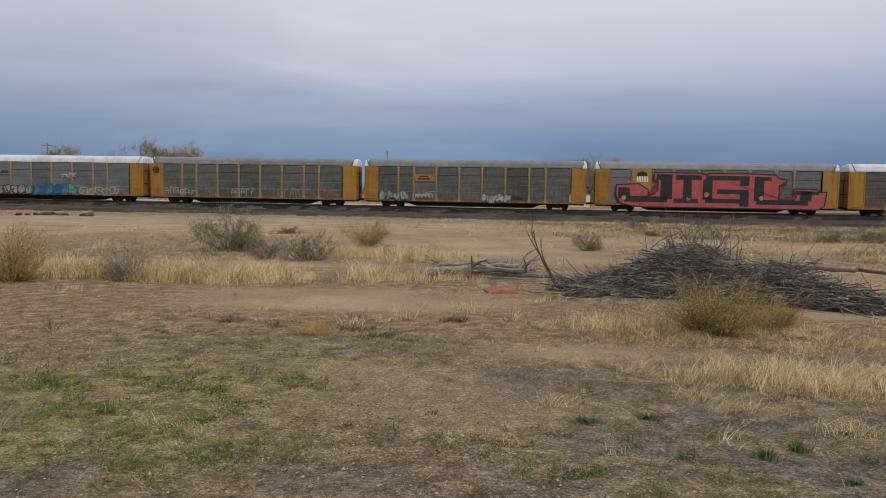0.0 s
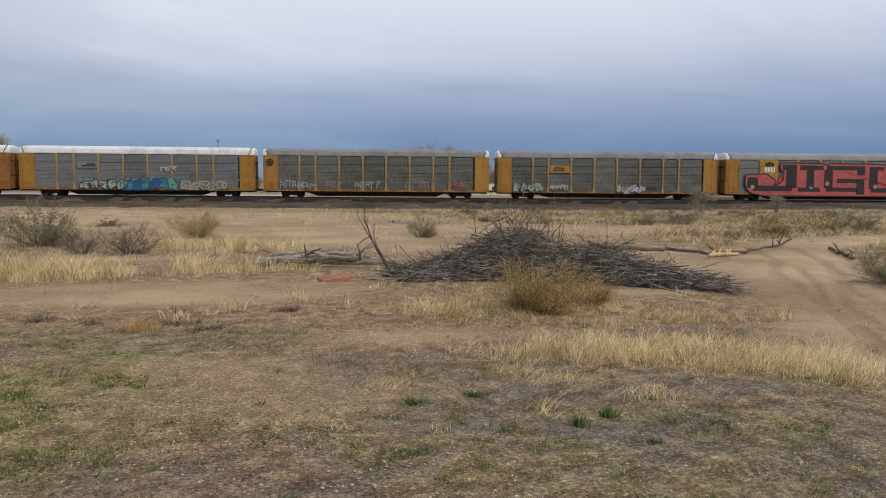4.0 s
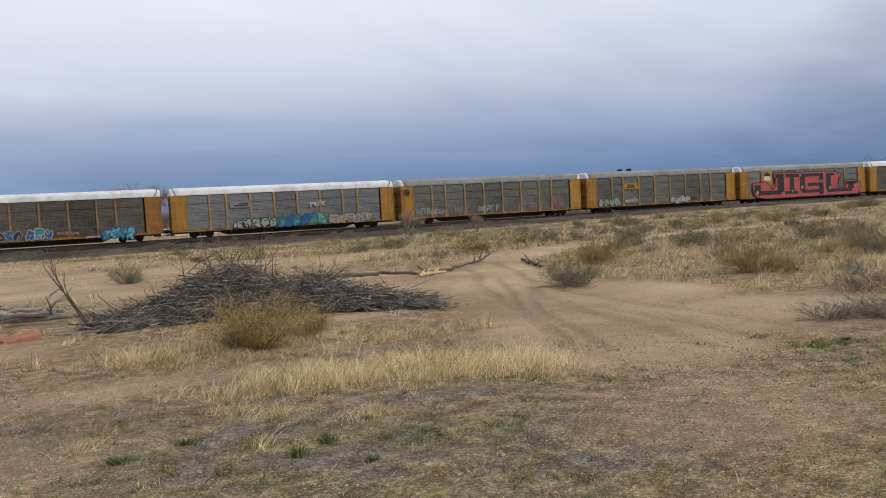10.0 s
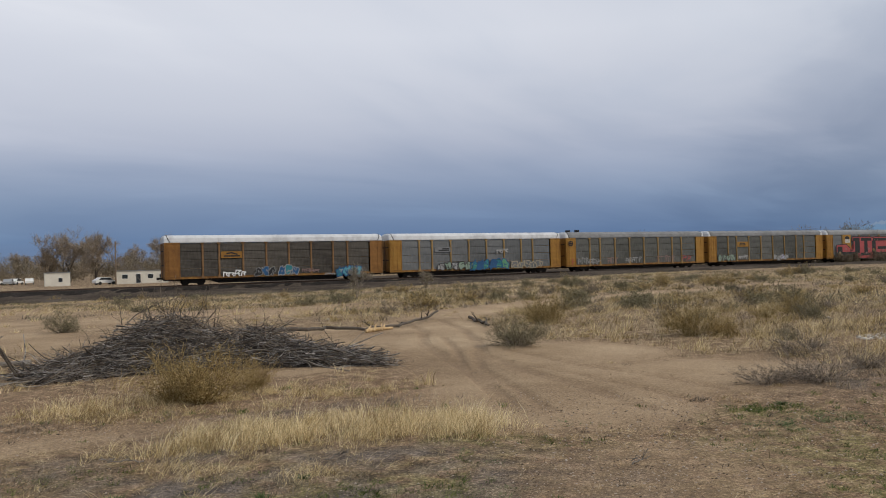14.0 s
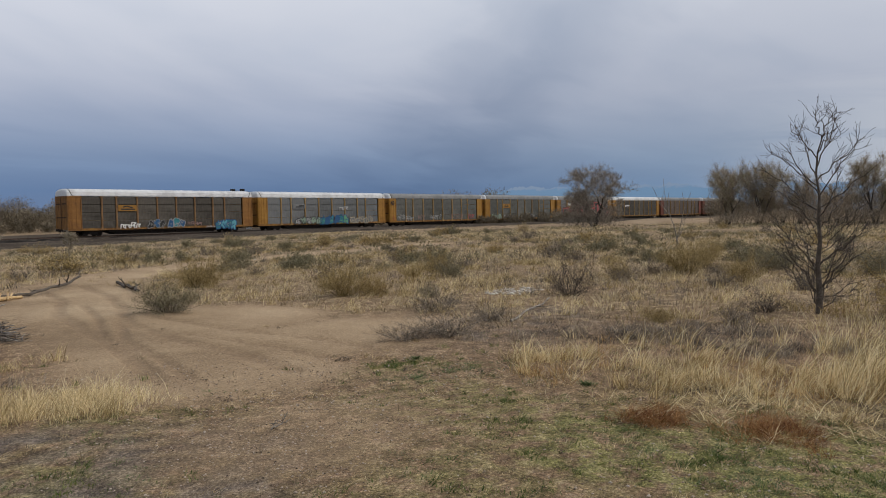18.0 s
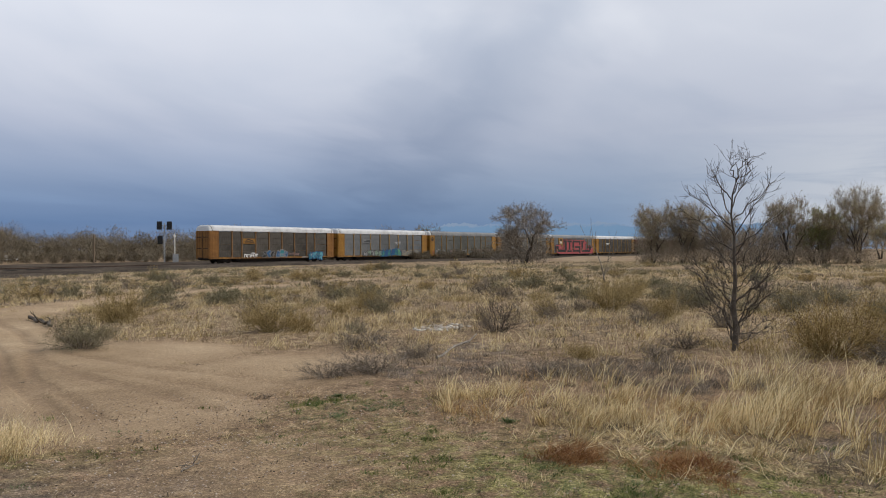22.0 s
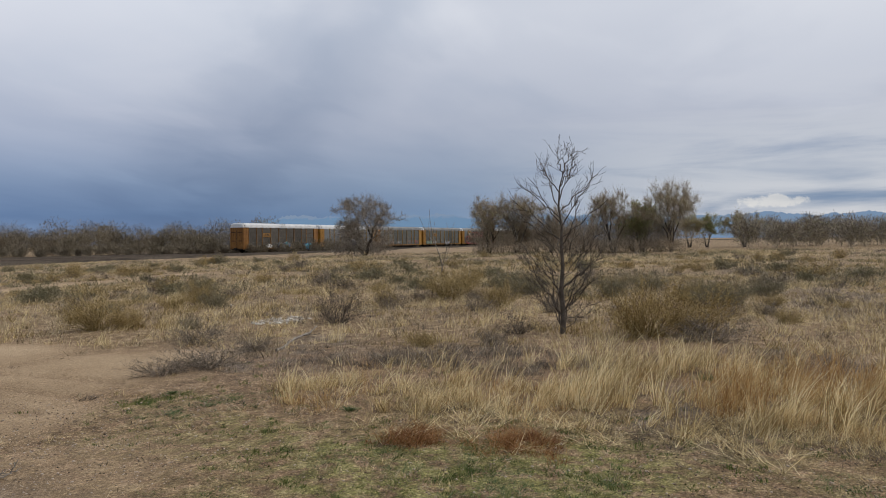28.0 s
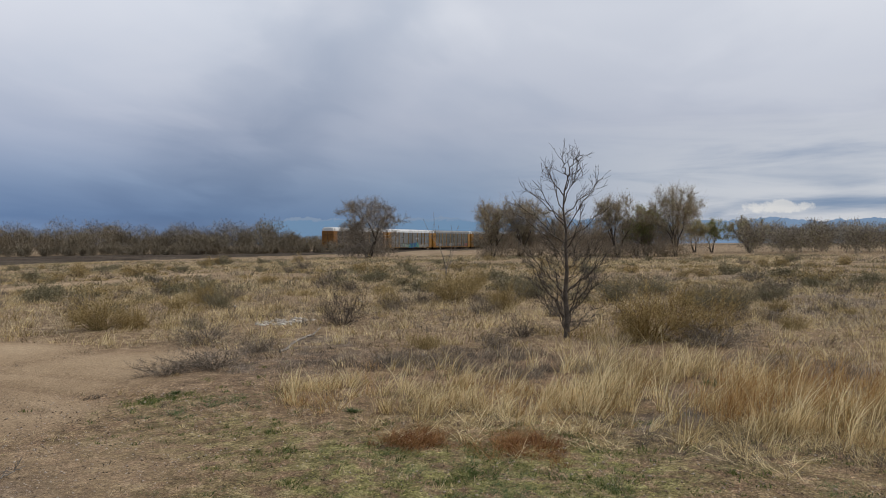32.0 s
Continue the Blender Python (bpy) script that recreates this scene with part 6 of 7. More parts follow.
pebbles("fine_gravel", scatter(15000, (-6, 9, -3, 9.5), gravelly, 191), 0.009, STONE, "fine pale gravel strewn over brown soil", 192)
pebbles("soil_clods", scatter(8000, (-6, 9, -3, 9.5), lambda x, y: gravelly(x + 0.4, y + 0.7), 193), 0.010, CLOD, "dark crumbs and clods of soil", 194, 0.5)
pebbles("gravel", scatter(4500, (-6, 9, -2, 9), lambda x, y: ring(x, y, 2.2, 9) * (0.3 + 0.7 * np.clip(wavy(x, y, 1.4) + 0.2, 0, 1)), 91), 0.0125, STONE, "small pale pebbles on brown soil", 92)
pebbles("white_rubble", scatter(90, (13, 17, 5.5, 8.5), lambda x, y: blob(x, y, 14.9, 6.9, 0.7, 0.5), 93), 0.085, WHITESTONE, "patch of broken white rubble in grass", 94, 0.35)
pebbles("pale_stones", scatter(40, (10, 40, 0, 40), lambda x, y: 0.5 + 0 * x, 95), 0.09, WHITESTONE, "scattered pale stones on prairie", 96, 0.5)


def weed(x, y, r, h, seed):
    rng = np.random.default_rng(seed)
    n = 150
    a = rng.uniform(0, 6.283, n)
    d = np.abs(rng.normal(size=n)) * r * 0.35
    base = np.stack([d * np.cos(a), d * np.sin(a), np.zeros(n)], 1)
    v, f = blades(base, np.stack([np.cos(a), np.sin(a)], 1) * r * rng.uniform(0.1, 0.55, (n, 1)), 0.72 * h * rng.uniform(0.3, 1.1, n), np.full(n, 0.009), rng)
    ob = new("green_weed", mesh_np("green_weed", v, f))
    ob.data.materials.append(WEED)
    ob.matrix_basis = pose(x, y, gz(x, y) - 0.005)
    return tagged(ob, "small bright green weed on bare soil", "weed", "green weeds")


for _i, (x, y, r, h) in enumerate([(0.69, 5.68, 0.15, 0.09), (1.14, 5.8, 0.13, 0.08), (1.66, 5.0, 0.11, 0.10), (1.93, 5.15, 0.10, 0.11), (7.5, 4.75, 0.10, 0.05), (2.4, 5.5, 0.08, 0.06), (2.0, 4.6, 0.08, 0.05), (7.0, 2.55, 0.12, 0.07), (9.2, -0.9, 0.2, 0.12)]):
    weed(x, y, r, h, 100 + _i)


# ---- brush pile, branches and small things on the ground ----
def brush_pile():
    """A long heap of cut branches: a mound of tangled sticks, lower to the east, with limbs lying out of it."""
    rng = np.random.default_rng(7)
    pile = new("brush_pile")
    pile.matrix_basis = pose(3.6, 13.0, gz(3.6, 13.0))
    tagged(pile, "large heap of cut grey branches and dead brush", "brush pile")

    def height(u):
        """Ridge height along the heap, u from west to east in metres."""
        return np.interp(u, [-2.0, -1.6, -1.2, -0.8, -0.3, 0.1, 0.45, 0.75, 1.0, 1.25, 1.6, 2.0, 2.4, 2.8], [0.09, 0.20, 0.27, 0.39, 0.68, 0.79, 0.74, 0.53, 0.45, 0.57, 0.47, 0.29, 0.15, 0.05])

    def ridge(u):
        return np.interp(u, [-2.0, 0, 1.5, 2.8], [0.0, 0.2, -0.7, -2.2])
    # dark inner sheet that stands in for the shaded gaps between sticks
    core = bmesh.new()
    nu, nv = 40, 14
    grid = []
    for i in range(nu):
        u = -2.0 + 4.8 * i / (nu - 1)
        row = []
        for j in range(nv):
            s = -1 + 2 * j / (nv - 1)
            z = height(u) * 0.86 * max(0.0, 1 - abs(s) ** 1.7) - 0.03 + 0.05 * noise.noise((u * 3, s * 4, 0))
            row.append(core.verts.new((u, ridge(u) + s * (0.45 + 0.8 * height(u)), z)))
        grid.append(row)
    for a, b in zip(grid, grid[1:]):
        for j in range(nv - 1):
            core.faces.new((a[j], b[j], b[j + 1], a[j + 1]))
    part("packed_brush", core, SHADECORE, pile, "dark inner sheet painted as shade between the twigs")

    def lay(n, length, rad, mat, name, label, lo=0.1, hi=1.0, steep=0.25, segs=4, out=0.0):
        o = []
        for _ in range(n):
            u = rng.uniform(-1.95, 2.75)
            s = rng.uniform(-0.95, 0.95)
            top = height(u) * max(0.05, 1 - abs(s) ** 1.7)
            p = np.array([u, ridge(u) + s * (0.45 + 0.8 * height(u)) - out, top * rng.uniform(lo, hi) + 0.02])
            side = -0.5 if s < 0 else 0.5
            east, fine_ = u > 1.0, rad < 0.005
            d = np.array([rng.normal() * 0.9 if fine_ else rng.choice((-1.0, 1.0)), rng.normal() * 0.5 + (-0.5 if east else 0), rng.normal() * steep - (0.22 if east else 0)])
            d /= np.linalg.norm(d)
            ln = length * rng.uniform(0.4, 1.2)
            r = rad * rng.uniform(0.5, 1.4)
            p = p - d * ln / 2
            for k in range(segs):
                d = d + rng.normal(size=3) * (0.24, 0.24, 0.15)
                d /= np.linalg.norm(d)
                q = p + d * ln / segs
                q[2] = max(q[2], 0.01)
                o.append((p, q, r, r * 0.88))
                p, r = q, r * 0.88
        me = limbs_mesh(name, o, 4, 0.0025)
        tagged(part(name, me, mat, pile, label), kind="stuff")
    lay(640, 0.75, 0.0085, DEADWOOD_I, "stick_layer", "weathered grey sticks", 0.35, 1.0, 0.10, 5)
    lay(900, 0.6, 0.0055, PILEGREY, "twig_layer", "thin grey twigs", 0.7, 1.05, 0.16)
    lay(900, 0.55, 0.0055, DARKTWIG, "dark_twig_layer", "dark brown twigs", 0.7, 1.06, 0.22)
    lay(900, 0.42, 0.0034, PILEGREY, "fine_twig_layer", "fine tangled twigs", 0.85, 1.10, 0.35, 3)
    lay(700, 0.40, 0.0034, DARKTWIG, "fine_dark_layer", "fine dark tangled twigs", 0.85, 1.12, 0.4, 3)
    lay(34, 1.3, 0.014, DEADWOOD, "branch_layer", "bleached branches", 0.1, 0.5, 0.05, 5, 0.05)
    lay(110, 0.8, 0.009, DEADWOOD, "bleached_stick_layer", "bleached sticks low in the heap", 0.05, 0.7, 0.10, 4, 0.10)
    lay(26, 1.1, 0.012, BARK, "dark_branch_layer", "dark crooked branches", 0.7, 1.15, 0.22, 6)
    # twigs that stand out of the top
    o = []
    for u, up_, n in ((0.0, 0.7, 16), (0.4, 0.75, 18), (-0.7, 0.34, 8), (1.25, 0.42, 12), (1.8, 0.24, 7)):
        for _ in range(n):
            grow(rng, (u + rng.normal() * 0.25, ridge(u) + rng.normal() * 0.2, height(u) * 0.8), (rng.normal() * 0.7, rng.normal() * 0.4, 1.0), up_ * rng.uniform(0.35, 0.8), 0.009, 1, o, 0.6, 0.0, (1, 3), 0.8, 0.25)
    tagged(part("sprig_layer", limbs_mesh("sprig_layer", o, 3, 0.0022), DARKTWIG, pile, "dark sprigs standing up"), kind="stuff")
    # the forked shoot at the west end
    o = []
    for dx_ in (0.0, 0.06):
        grow(rng, (-2.1 + dx_, -0.15, 0.1), (-0.55 - dx_ * 2, 0.1, 1.0), 0.7, 0.02, 2, o, 0.45, 0.3, (1, 2), 0.55, 0.10)
    part("forked_shoot", limbs_mesh("forked_shoot", o, 5, 0.004), BARK, pile, "bare forked shoot")
    return pile


PILEGREY = material("grey_pile_twigs", [(0.04, 0.036, 0.034), (0.11, 0.101, 0.095), (0.28, 0.262, 0.245)], 0.9, 3, 20, island=True)
# near-black tones of the inner sheet paint the shade inside the heap
SHADECORE = material("painted_gap_shade", [(0.015, 0.012, 0.01), (0.045, 0.038, 0.033), (0.12, 0.105, 0.092)], 0.95, 9, 60, 0.06)
DEADWOOD_I = material("grey_sticks", [(0.045, 0.04, 0.036), (0.125, 0.112, 0.103), (0.36, 0.335, 0.31)], 0.85, 3, 30, island=True)
brush_pile()


def hose(pts, r0, r1, n=8):
    """One closed tapering skin round a line of points."""
    p = np.array(pts)
    d = np.gradient(p, axis=0)
    d /= np.linalg.norm(d, axis=1, keepdims=True)
    u = np.cross(d, (0.3, 0.2, 1.0))
    u /= np.linalg.norm(u, axis=1, keepdims=True)
    w = np.cross(d, u)
    a = np.arange(n) * 2 * math.pi / n
    r = np.linspace(r0, r1, len(p))[:, None, None]
    v = p[:, None] + r * (np.cos(a)[None, :, None] * u[:, None] + np.sin(a)[None, :, None] * w[:, None])
    bm = bmesh.new()
    rows = [[bm.verts.new(q) for q in row] for row in v]
    for lo, hi in zip(rows, rows[1:]):
        for i in range(n):
            bm.faces.new((lo[i], lo[(i + 1) % n], hi[(i + 1) % n], hi[i]))
    bm.faces.new(rows[0][::-1])
    bm.faces.new(rows[-1])
    return bm


def fallen(name, pts, r0, r1, mat, label, seed, twigs=4, category="log"):
    """A fallen limb along points on the ground, with stubs of side branches."""
    rng = np.random.default_rng(seed)
    o = []
    pts = [np.array((x, y, gz(x, y) + z)) for x, y, z in pts]
    fine_pts = []
    for a, b in zip(pts, pts[1:]):
        for k in range(4):
            fine_pts.append(a + (b - a) * k / 4 + rng.normal(size=3) * min(0.02, r0))
    fine_pts.append(pts[-1])
    n = len(fine_pts) - 1
    for i in range(n):
        a, b = r0 + (r1 - r0) * i / n, r0 + (r1 - r0) * (i + 1) / n
        o.append((fine_pts[i], fine_pts[i + 1], a, b))
    ob = new(name)
    base = Matrix.Translation(Vector(pts[0]))
    ob.matrix_basis = base
    tagged(ob, label, category)
    off = np.array(pts[0])
    part("trunk", hose([p - off for p in fine_pts], r0, r1, 8), mat, ob)
    for _ in range(twigs):
        i = rng.integers(1, n)
        t = []
        grow(rng, fine_pts[i] - off, (rng.normal(), rng.normal(), 0.6), min(rng.uniform(0.15, 0.4), 9 * r0), r1 * 0.9, 1, t, 0.6, 0.05, (1, 2), 0.7)
        part("stub", limbs_mesh("stub", t, 5, min(0.004, r1)), mat, ob)
    return ob


fallen("fallen_branch", [(6.2, 16.0, 0.30), (7.8, 16.4, 0.18), (8.8, 17.4, 0.06), (9.5, 16.6, 0.05), (10.4, 16.6, 0.06), (11.8, 17.6, 0.12), (13.4, 19.1, 0.20)], 0.045, 0.03, BARK, "long dark fallen branch lying on sand", 3, 5)
fallen("short_branch", [(13.2, 17.3, 0.05), (12.6, 16.0, 0.04), (11.9, 14.9, 0.05)], 0.045, 0.03, BARK, "short dark branch lying on sand", 4, 2)
fallen("bleached_log", [(-0.7, 15.6, 0.10), (0.4, 15.3, 0.10), (1.9, 14.4, 0.14)], 0.06, 0.045, DEADWOOD, "bleached grey log beside the brush pile", 5, 1)
fallen("bleached_log", [(-0.6, 16.0, 0.12), (0.3, 16.2, 0.22), (1.0, 16.3, 0.22)], 0.045, 0.035, DEADWOOD, "bleached grey log beside the brush pile", 6, 1)
for _k, (_a, _b, _c, _r) in enumerate([((-0.75, 15.3), (0.15, 15.5), (1.1, 15.9), 0.05), ((-0.4, 15.9), (0.5, 15.7), (1.3, 15.2), 0.06), ((-0.2, 15.2), (0.7, 15.0), (1.7, 14.6), 0.04), ((0.0, 16.1), (0.8, 16.0), (1.5, 15.6), 0.05)]):
    fallen("bleached_log", [(*_a, 0.07), (*_b, 0.10 + 0.03 * _k), (*_c, 0.13)], _r, _r * 0.75, DEADWOOD if _k % 2 else BARK, "weathered split log beside the brush pile" if _k % 2 else "dark fallen log beside the brush pile", 160 + _k, 1)
for _i, (x, y, a) in enumerate([(-2.55, 4.25, 0.3), (-2.2, 4.35, 2.6), (-2.5, 3.95, 1.2), (-0.6, 5.1, 0.6), (-0.2, 5.0, 2.2), (2.9, 5.9, 0.4), (1.5, 6.9, 2.7), (4.6, 4.2, 0.2)]):
    c_, s_ = 0.14 * math.cos(a), 0.14 * math.sin(a)
    fallen("dead_twig", [(x - c_, y - s_, 0.012), (x, y, 0.025), (x + c_, y + s_, 0.015)], 0.006, 0.003, DEADWOOD, "small dry dead twig lying on soil", 60 + _i, 3, "twig")
fallen("dead_pole", [(10.6, 5.0, 0.03), (12.2, 5.3, 0.05), (13.6, 5.6, 0.05)], 0.022, 0.012, DEADWOOD, "thin pale pole lying in grass", 7, 1)


def stump():
    bm = bmesh.new()
    for p, q, r in (((-0.45, 0.05, 0.04), (0.1, -0.08, 0.07), 0.05), ((-0.2, 0.12, 0.06), (0.5, 0.0, 0.04), 0.04), ((0.0, -0.1, 0.05), (0.45, 0.2, 0.12), 0.03), ((-0.35, -0.1, 0.04), (0.05, 0.15, 0.15), 0.028), ((-0.1, -0.15, 0.04), (0.2, 0.1, 0.17), 0.022), ((-0.5, 0.0, 0.03), (-0.2, 0.1, 0.14), 0.025)):
        rod(bm, p, q, r, 9, r * 0.8)
    me = bpy.data.meshes.new("split_wood")
    bm.to_mesh(me)
    bm.free()
    me.materials.append(CUTWOOD)
    ob = new("split_wood", me)
    ob.matrix_basis = pose(9.6, 16.2, gz(9.6, 16.2), 0, 0, 20)
    tagged(ob, "fresh yellow split wood lying by a branch", "wood")


stump()


def slab(x, y, turn):
    bm = boxes((-0.24, 0.24, -0.17, 0.17, -0.03, 0.07), bevel=0.012)
    me = bpy.data.meshes.new("brick_slab")
    bm.to_mesh(me)
    bm.free()
    me.materials.append(BRICKM)
    ob = new("brick_slab", me)
    ob.matrix_basis = pose(x, y, gz(x, y), 4, -8, turn)
    tagged(ob, "weathered red brick slab lying on soil", "brick slab")


slab(0.6, 12.9, 12)


def debris_heap(x, y, w, seed):
    rng = np.random.default_rng(seed)
    bm = bmesh.new()
    for _ in range(int(8 * w)):
        cx, cy = rng.normal() * w * 0.28, rng.normal() * 0.35
        s = rng.uniform(0.15, 0.5)
        m = pose(cx, cy, s * 0.25, rng.uniform(-25, 25), rng.uniform(-25, 25), rng.uniform(0, 360)) @ Matrix.Diagonal((s * 1.6, s, s * 0.6, 1))
        bmesh.ops.create_icosphere(bm, subdivisions=1, radius=0.7, matrix=m)
    me = bpy.data.meshes.new("dark_debris")
    bm.to_mesh(me)
    bm.free()
    me.materials.append(DARKDEBRIS)
    ob = new("dark_debris", me)
    ob.matrix_basis = pose(x, y, gz(x, y))
    tagged(ob, "low heap of dark red-brown debris on sand", "debris")


debris_heap(-33.4, 66.5, 3.6, 1)
debris_heap(-30.6, 66.5, 1.0, 2)


# ---- trees ----
def curve(a, c, b, n):
    """n + 1 points of a bent limb from a to b, pulled towards c."""
    u = np.linspace(0, 1, n + 1)[:, None]
    return (1 - u) ** 2 * a + 2 * u * (1 - u) * c + u * u * b


def run(pts, r0, r1, out):
    r = np.linspace(r0, r1, len(pts))
    for i in range(len(pts) - 1):
        out.append((pts[i], pts[i + 1], r[i], r[i + 1]))


def fork(rng, p, d, length, r, depth, out, spread, lift, shrink):
    """A limb that wanders, then splits into two or three; out gets (p0, p1, r0, r1, depth)."""
    segs = 3
    for i in range(segs):
        d = d + rng.normal(size=3) * 0.11 + (0, 0, lift * 0.3)
        d = d / math.sqrt(d @ d)
        q = p + d * (length / segs)
        r2 = r * 0.9
        out.append((p, q, r, r2, depth))
        p, r = q, r2
        if depth and (i < segs - 1 or depth > 3) and rng.random() < 0.5:
            side = rng.normal(size=3)
            nd = d * 0.6 + side * spread * 0.75 + (0, 0, lift)
            fork(rng, p, nd / math.sqrt(nd @ nd), length * shrink * rng.uniform(0.55, 0.85), r * 0.5, depth - (2 if depth > 1 else 1), out, spread, lift, shrink)
    if depth:
        a0 = rng.uniform(0, 6.283)
        u = np.cross(d, (0.31, 0.17, 0.93))
        u = u / math.sqrt(u @ u)
        v = np.cross(d, u)
        kids = 2 if rng.random() < 0.62 else 3
        for k in range(kids):
            a = a0 + 6.283 * k / kids + rng.normal() * 0.3
            nd = d + (u * math.cos(a) + v * math.sin(a)) * spread * rng.uniform(0.6, 1.25) + (0, 0, lift)
            fork(rng, p, nd / math.sqrt(nd @ nd), length * shrink * rng.uniform(0.8, 1.15), r * 0.72, depth - 1, out, spread, lift, shrink)


def tree(name, x, y, height, width, seed, label, trunks=3, depth=5, fine=10, bark=TRUNKWOOD, wood=HAZEWOOD, leaf=None, leaves=0, leaf_size=0.09, trunk_r=0.13, fine_r=0.014, spread=0.55, lift=0.10, first=0.26, twig=0.05):
    """A tree: forking trunks, limbs that split again and again, a haze of fine shoots, and young leaves at their ends."""
    rng = np.random.default_rng(seed)
    ob = new(name)
    ob.matrix_basis = pose(x, y, gz(x, y) - 0.05)
    tagged(ob, label, "tree")
    out = []
    for k in range(trunks):
        a = 6.283 * (k + rng.uniform(0, 0.5)) / trunks
        lean = (0.26 if trunks > 1 else 0.04) * rng.uniform(0.5, 1.3)
        d = np.array([math.cos(a) * lean, math.sin(a) * lean, 1.0])
        fork(rng, np.array([math.cos(a), math.sin(a), 0.0]) * 0.015 * height * (trunks > 1), d / math.sqrt(d @ d), height * first, trunk_r * rng.uniform(0.8, 1.1), depth, out, spread, lift, 0.78)
    p0, p1, r0, r1, lv = (np.array([o[i] for o in out]) for i in range(5))
    # the crown is brought to the tree's own height and breadth
    tall = np.percentile(p1[:, 2], 99.5)
    broad = np.percentile(np.hypot(p1[:, 0], p1[:, 1]), 98)
    fit_ = np.array([width / 2 / broad, width / 2 / broad, height * 0.96 / tall])
    p0, p1 = p0 * fit_, p1 * fit_
    p0[:, 2], p1[:, 2] = np.maximum(p0[:, 2], 0.0), np.maximum(p1[:, 2], 0.02)
    big, small = lv >= depth - 1, lv < depth - 1
    part("trunk", mesh_np("trunk", *tubes(p0[big], p1[big], r0[big], r1[big], 7)), bark, ob)
    thick = np.maximum(r0[small], fine_r * 0.8), np.maximum(r1[small], fine_r * 0.7)
    tagged(part("limb_work", mesh_np("limb_work", *tubes(p0[small], p1[small], *thick, 3)), wood, ob), kind="stuff")
    tips = lv <= 1
    at = np.repeat(p0[tips], fine, 0)
    to = np.repeat(p1[tips], fine, 0)
    at = at + (to - at) * rng.random((len(at), 1))
    way = to - at
    way = way / np.maximum(np.linalg.norm(way, axis=1, keepdims=True), 1e-3) * 0.7 + rng.normal(size=way.shape) * 0.6 + (0, 0, 0.2)
    way *= height * rng.uniform(0.4, 1.3, (len(at), 1)) * twig
    tagged(part("branch_crown", mesh_np("branch_crown", *slivers(at, way, fine_r * 0.55, rng)), wood, ob), kind="stuff")
    if leaf is not None:
        pick = rng.integers(0, len(at), leaves)
        spots = at[pick] + way[pick] * rng.uniform(0.3, 1.0, (leaves, 1)) + rng.normal(size=(leaves, 3)) * leaf_size
        spots[:, 2] = np.maximum(spots[:, 2], 0.1)
        v, f = flakes(spots, rng.uniform(0.5, 1.3, leaves) * leaf_size, rng, 0.45)
        tagged(part("foliage", mesh_np("foliage", v, f), leaf, ob), kind="stuff")
    return ob


def slivers(at, way, half, rng):
    """Fine pointed shoots from given places along given ways."""
    side = np.cross(way, rng.normal(size=way.shape))
    side *= half / np.maximum(np.linalg.norm(side, axis=1, keepdims=True), 1e-6)
    v = np.stack([at - side, at + side, at + way + side * 0.25, at + way - side * 0.25], 1).reshape(-1, 3)
    return v, (np.arange(len(at)) * 4)[:, None] + np.array([[0, 1, 2, 3]])


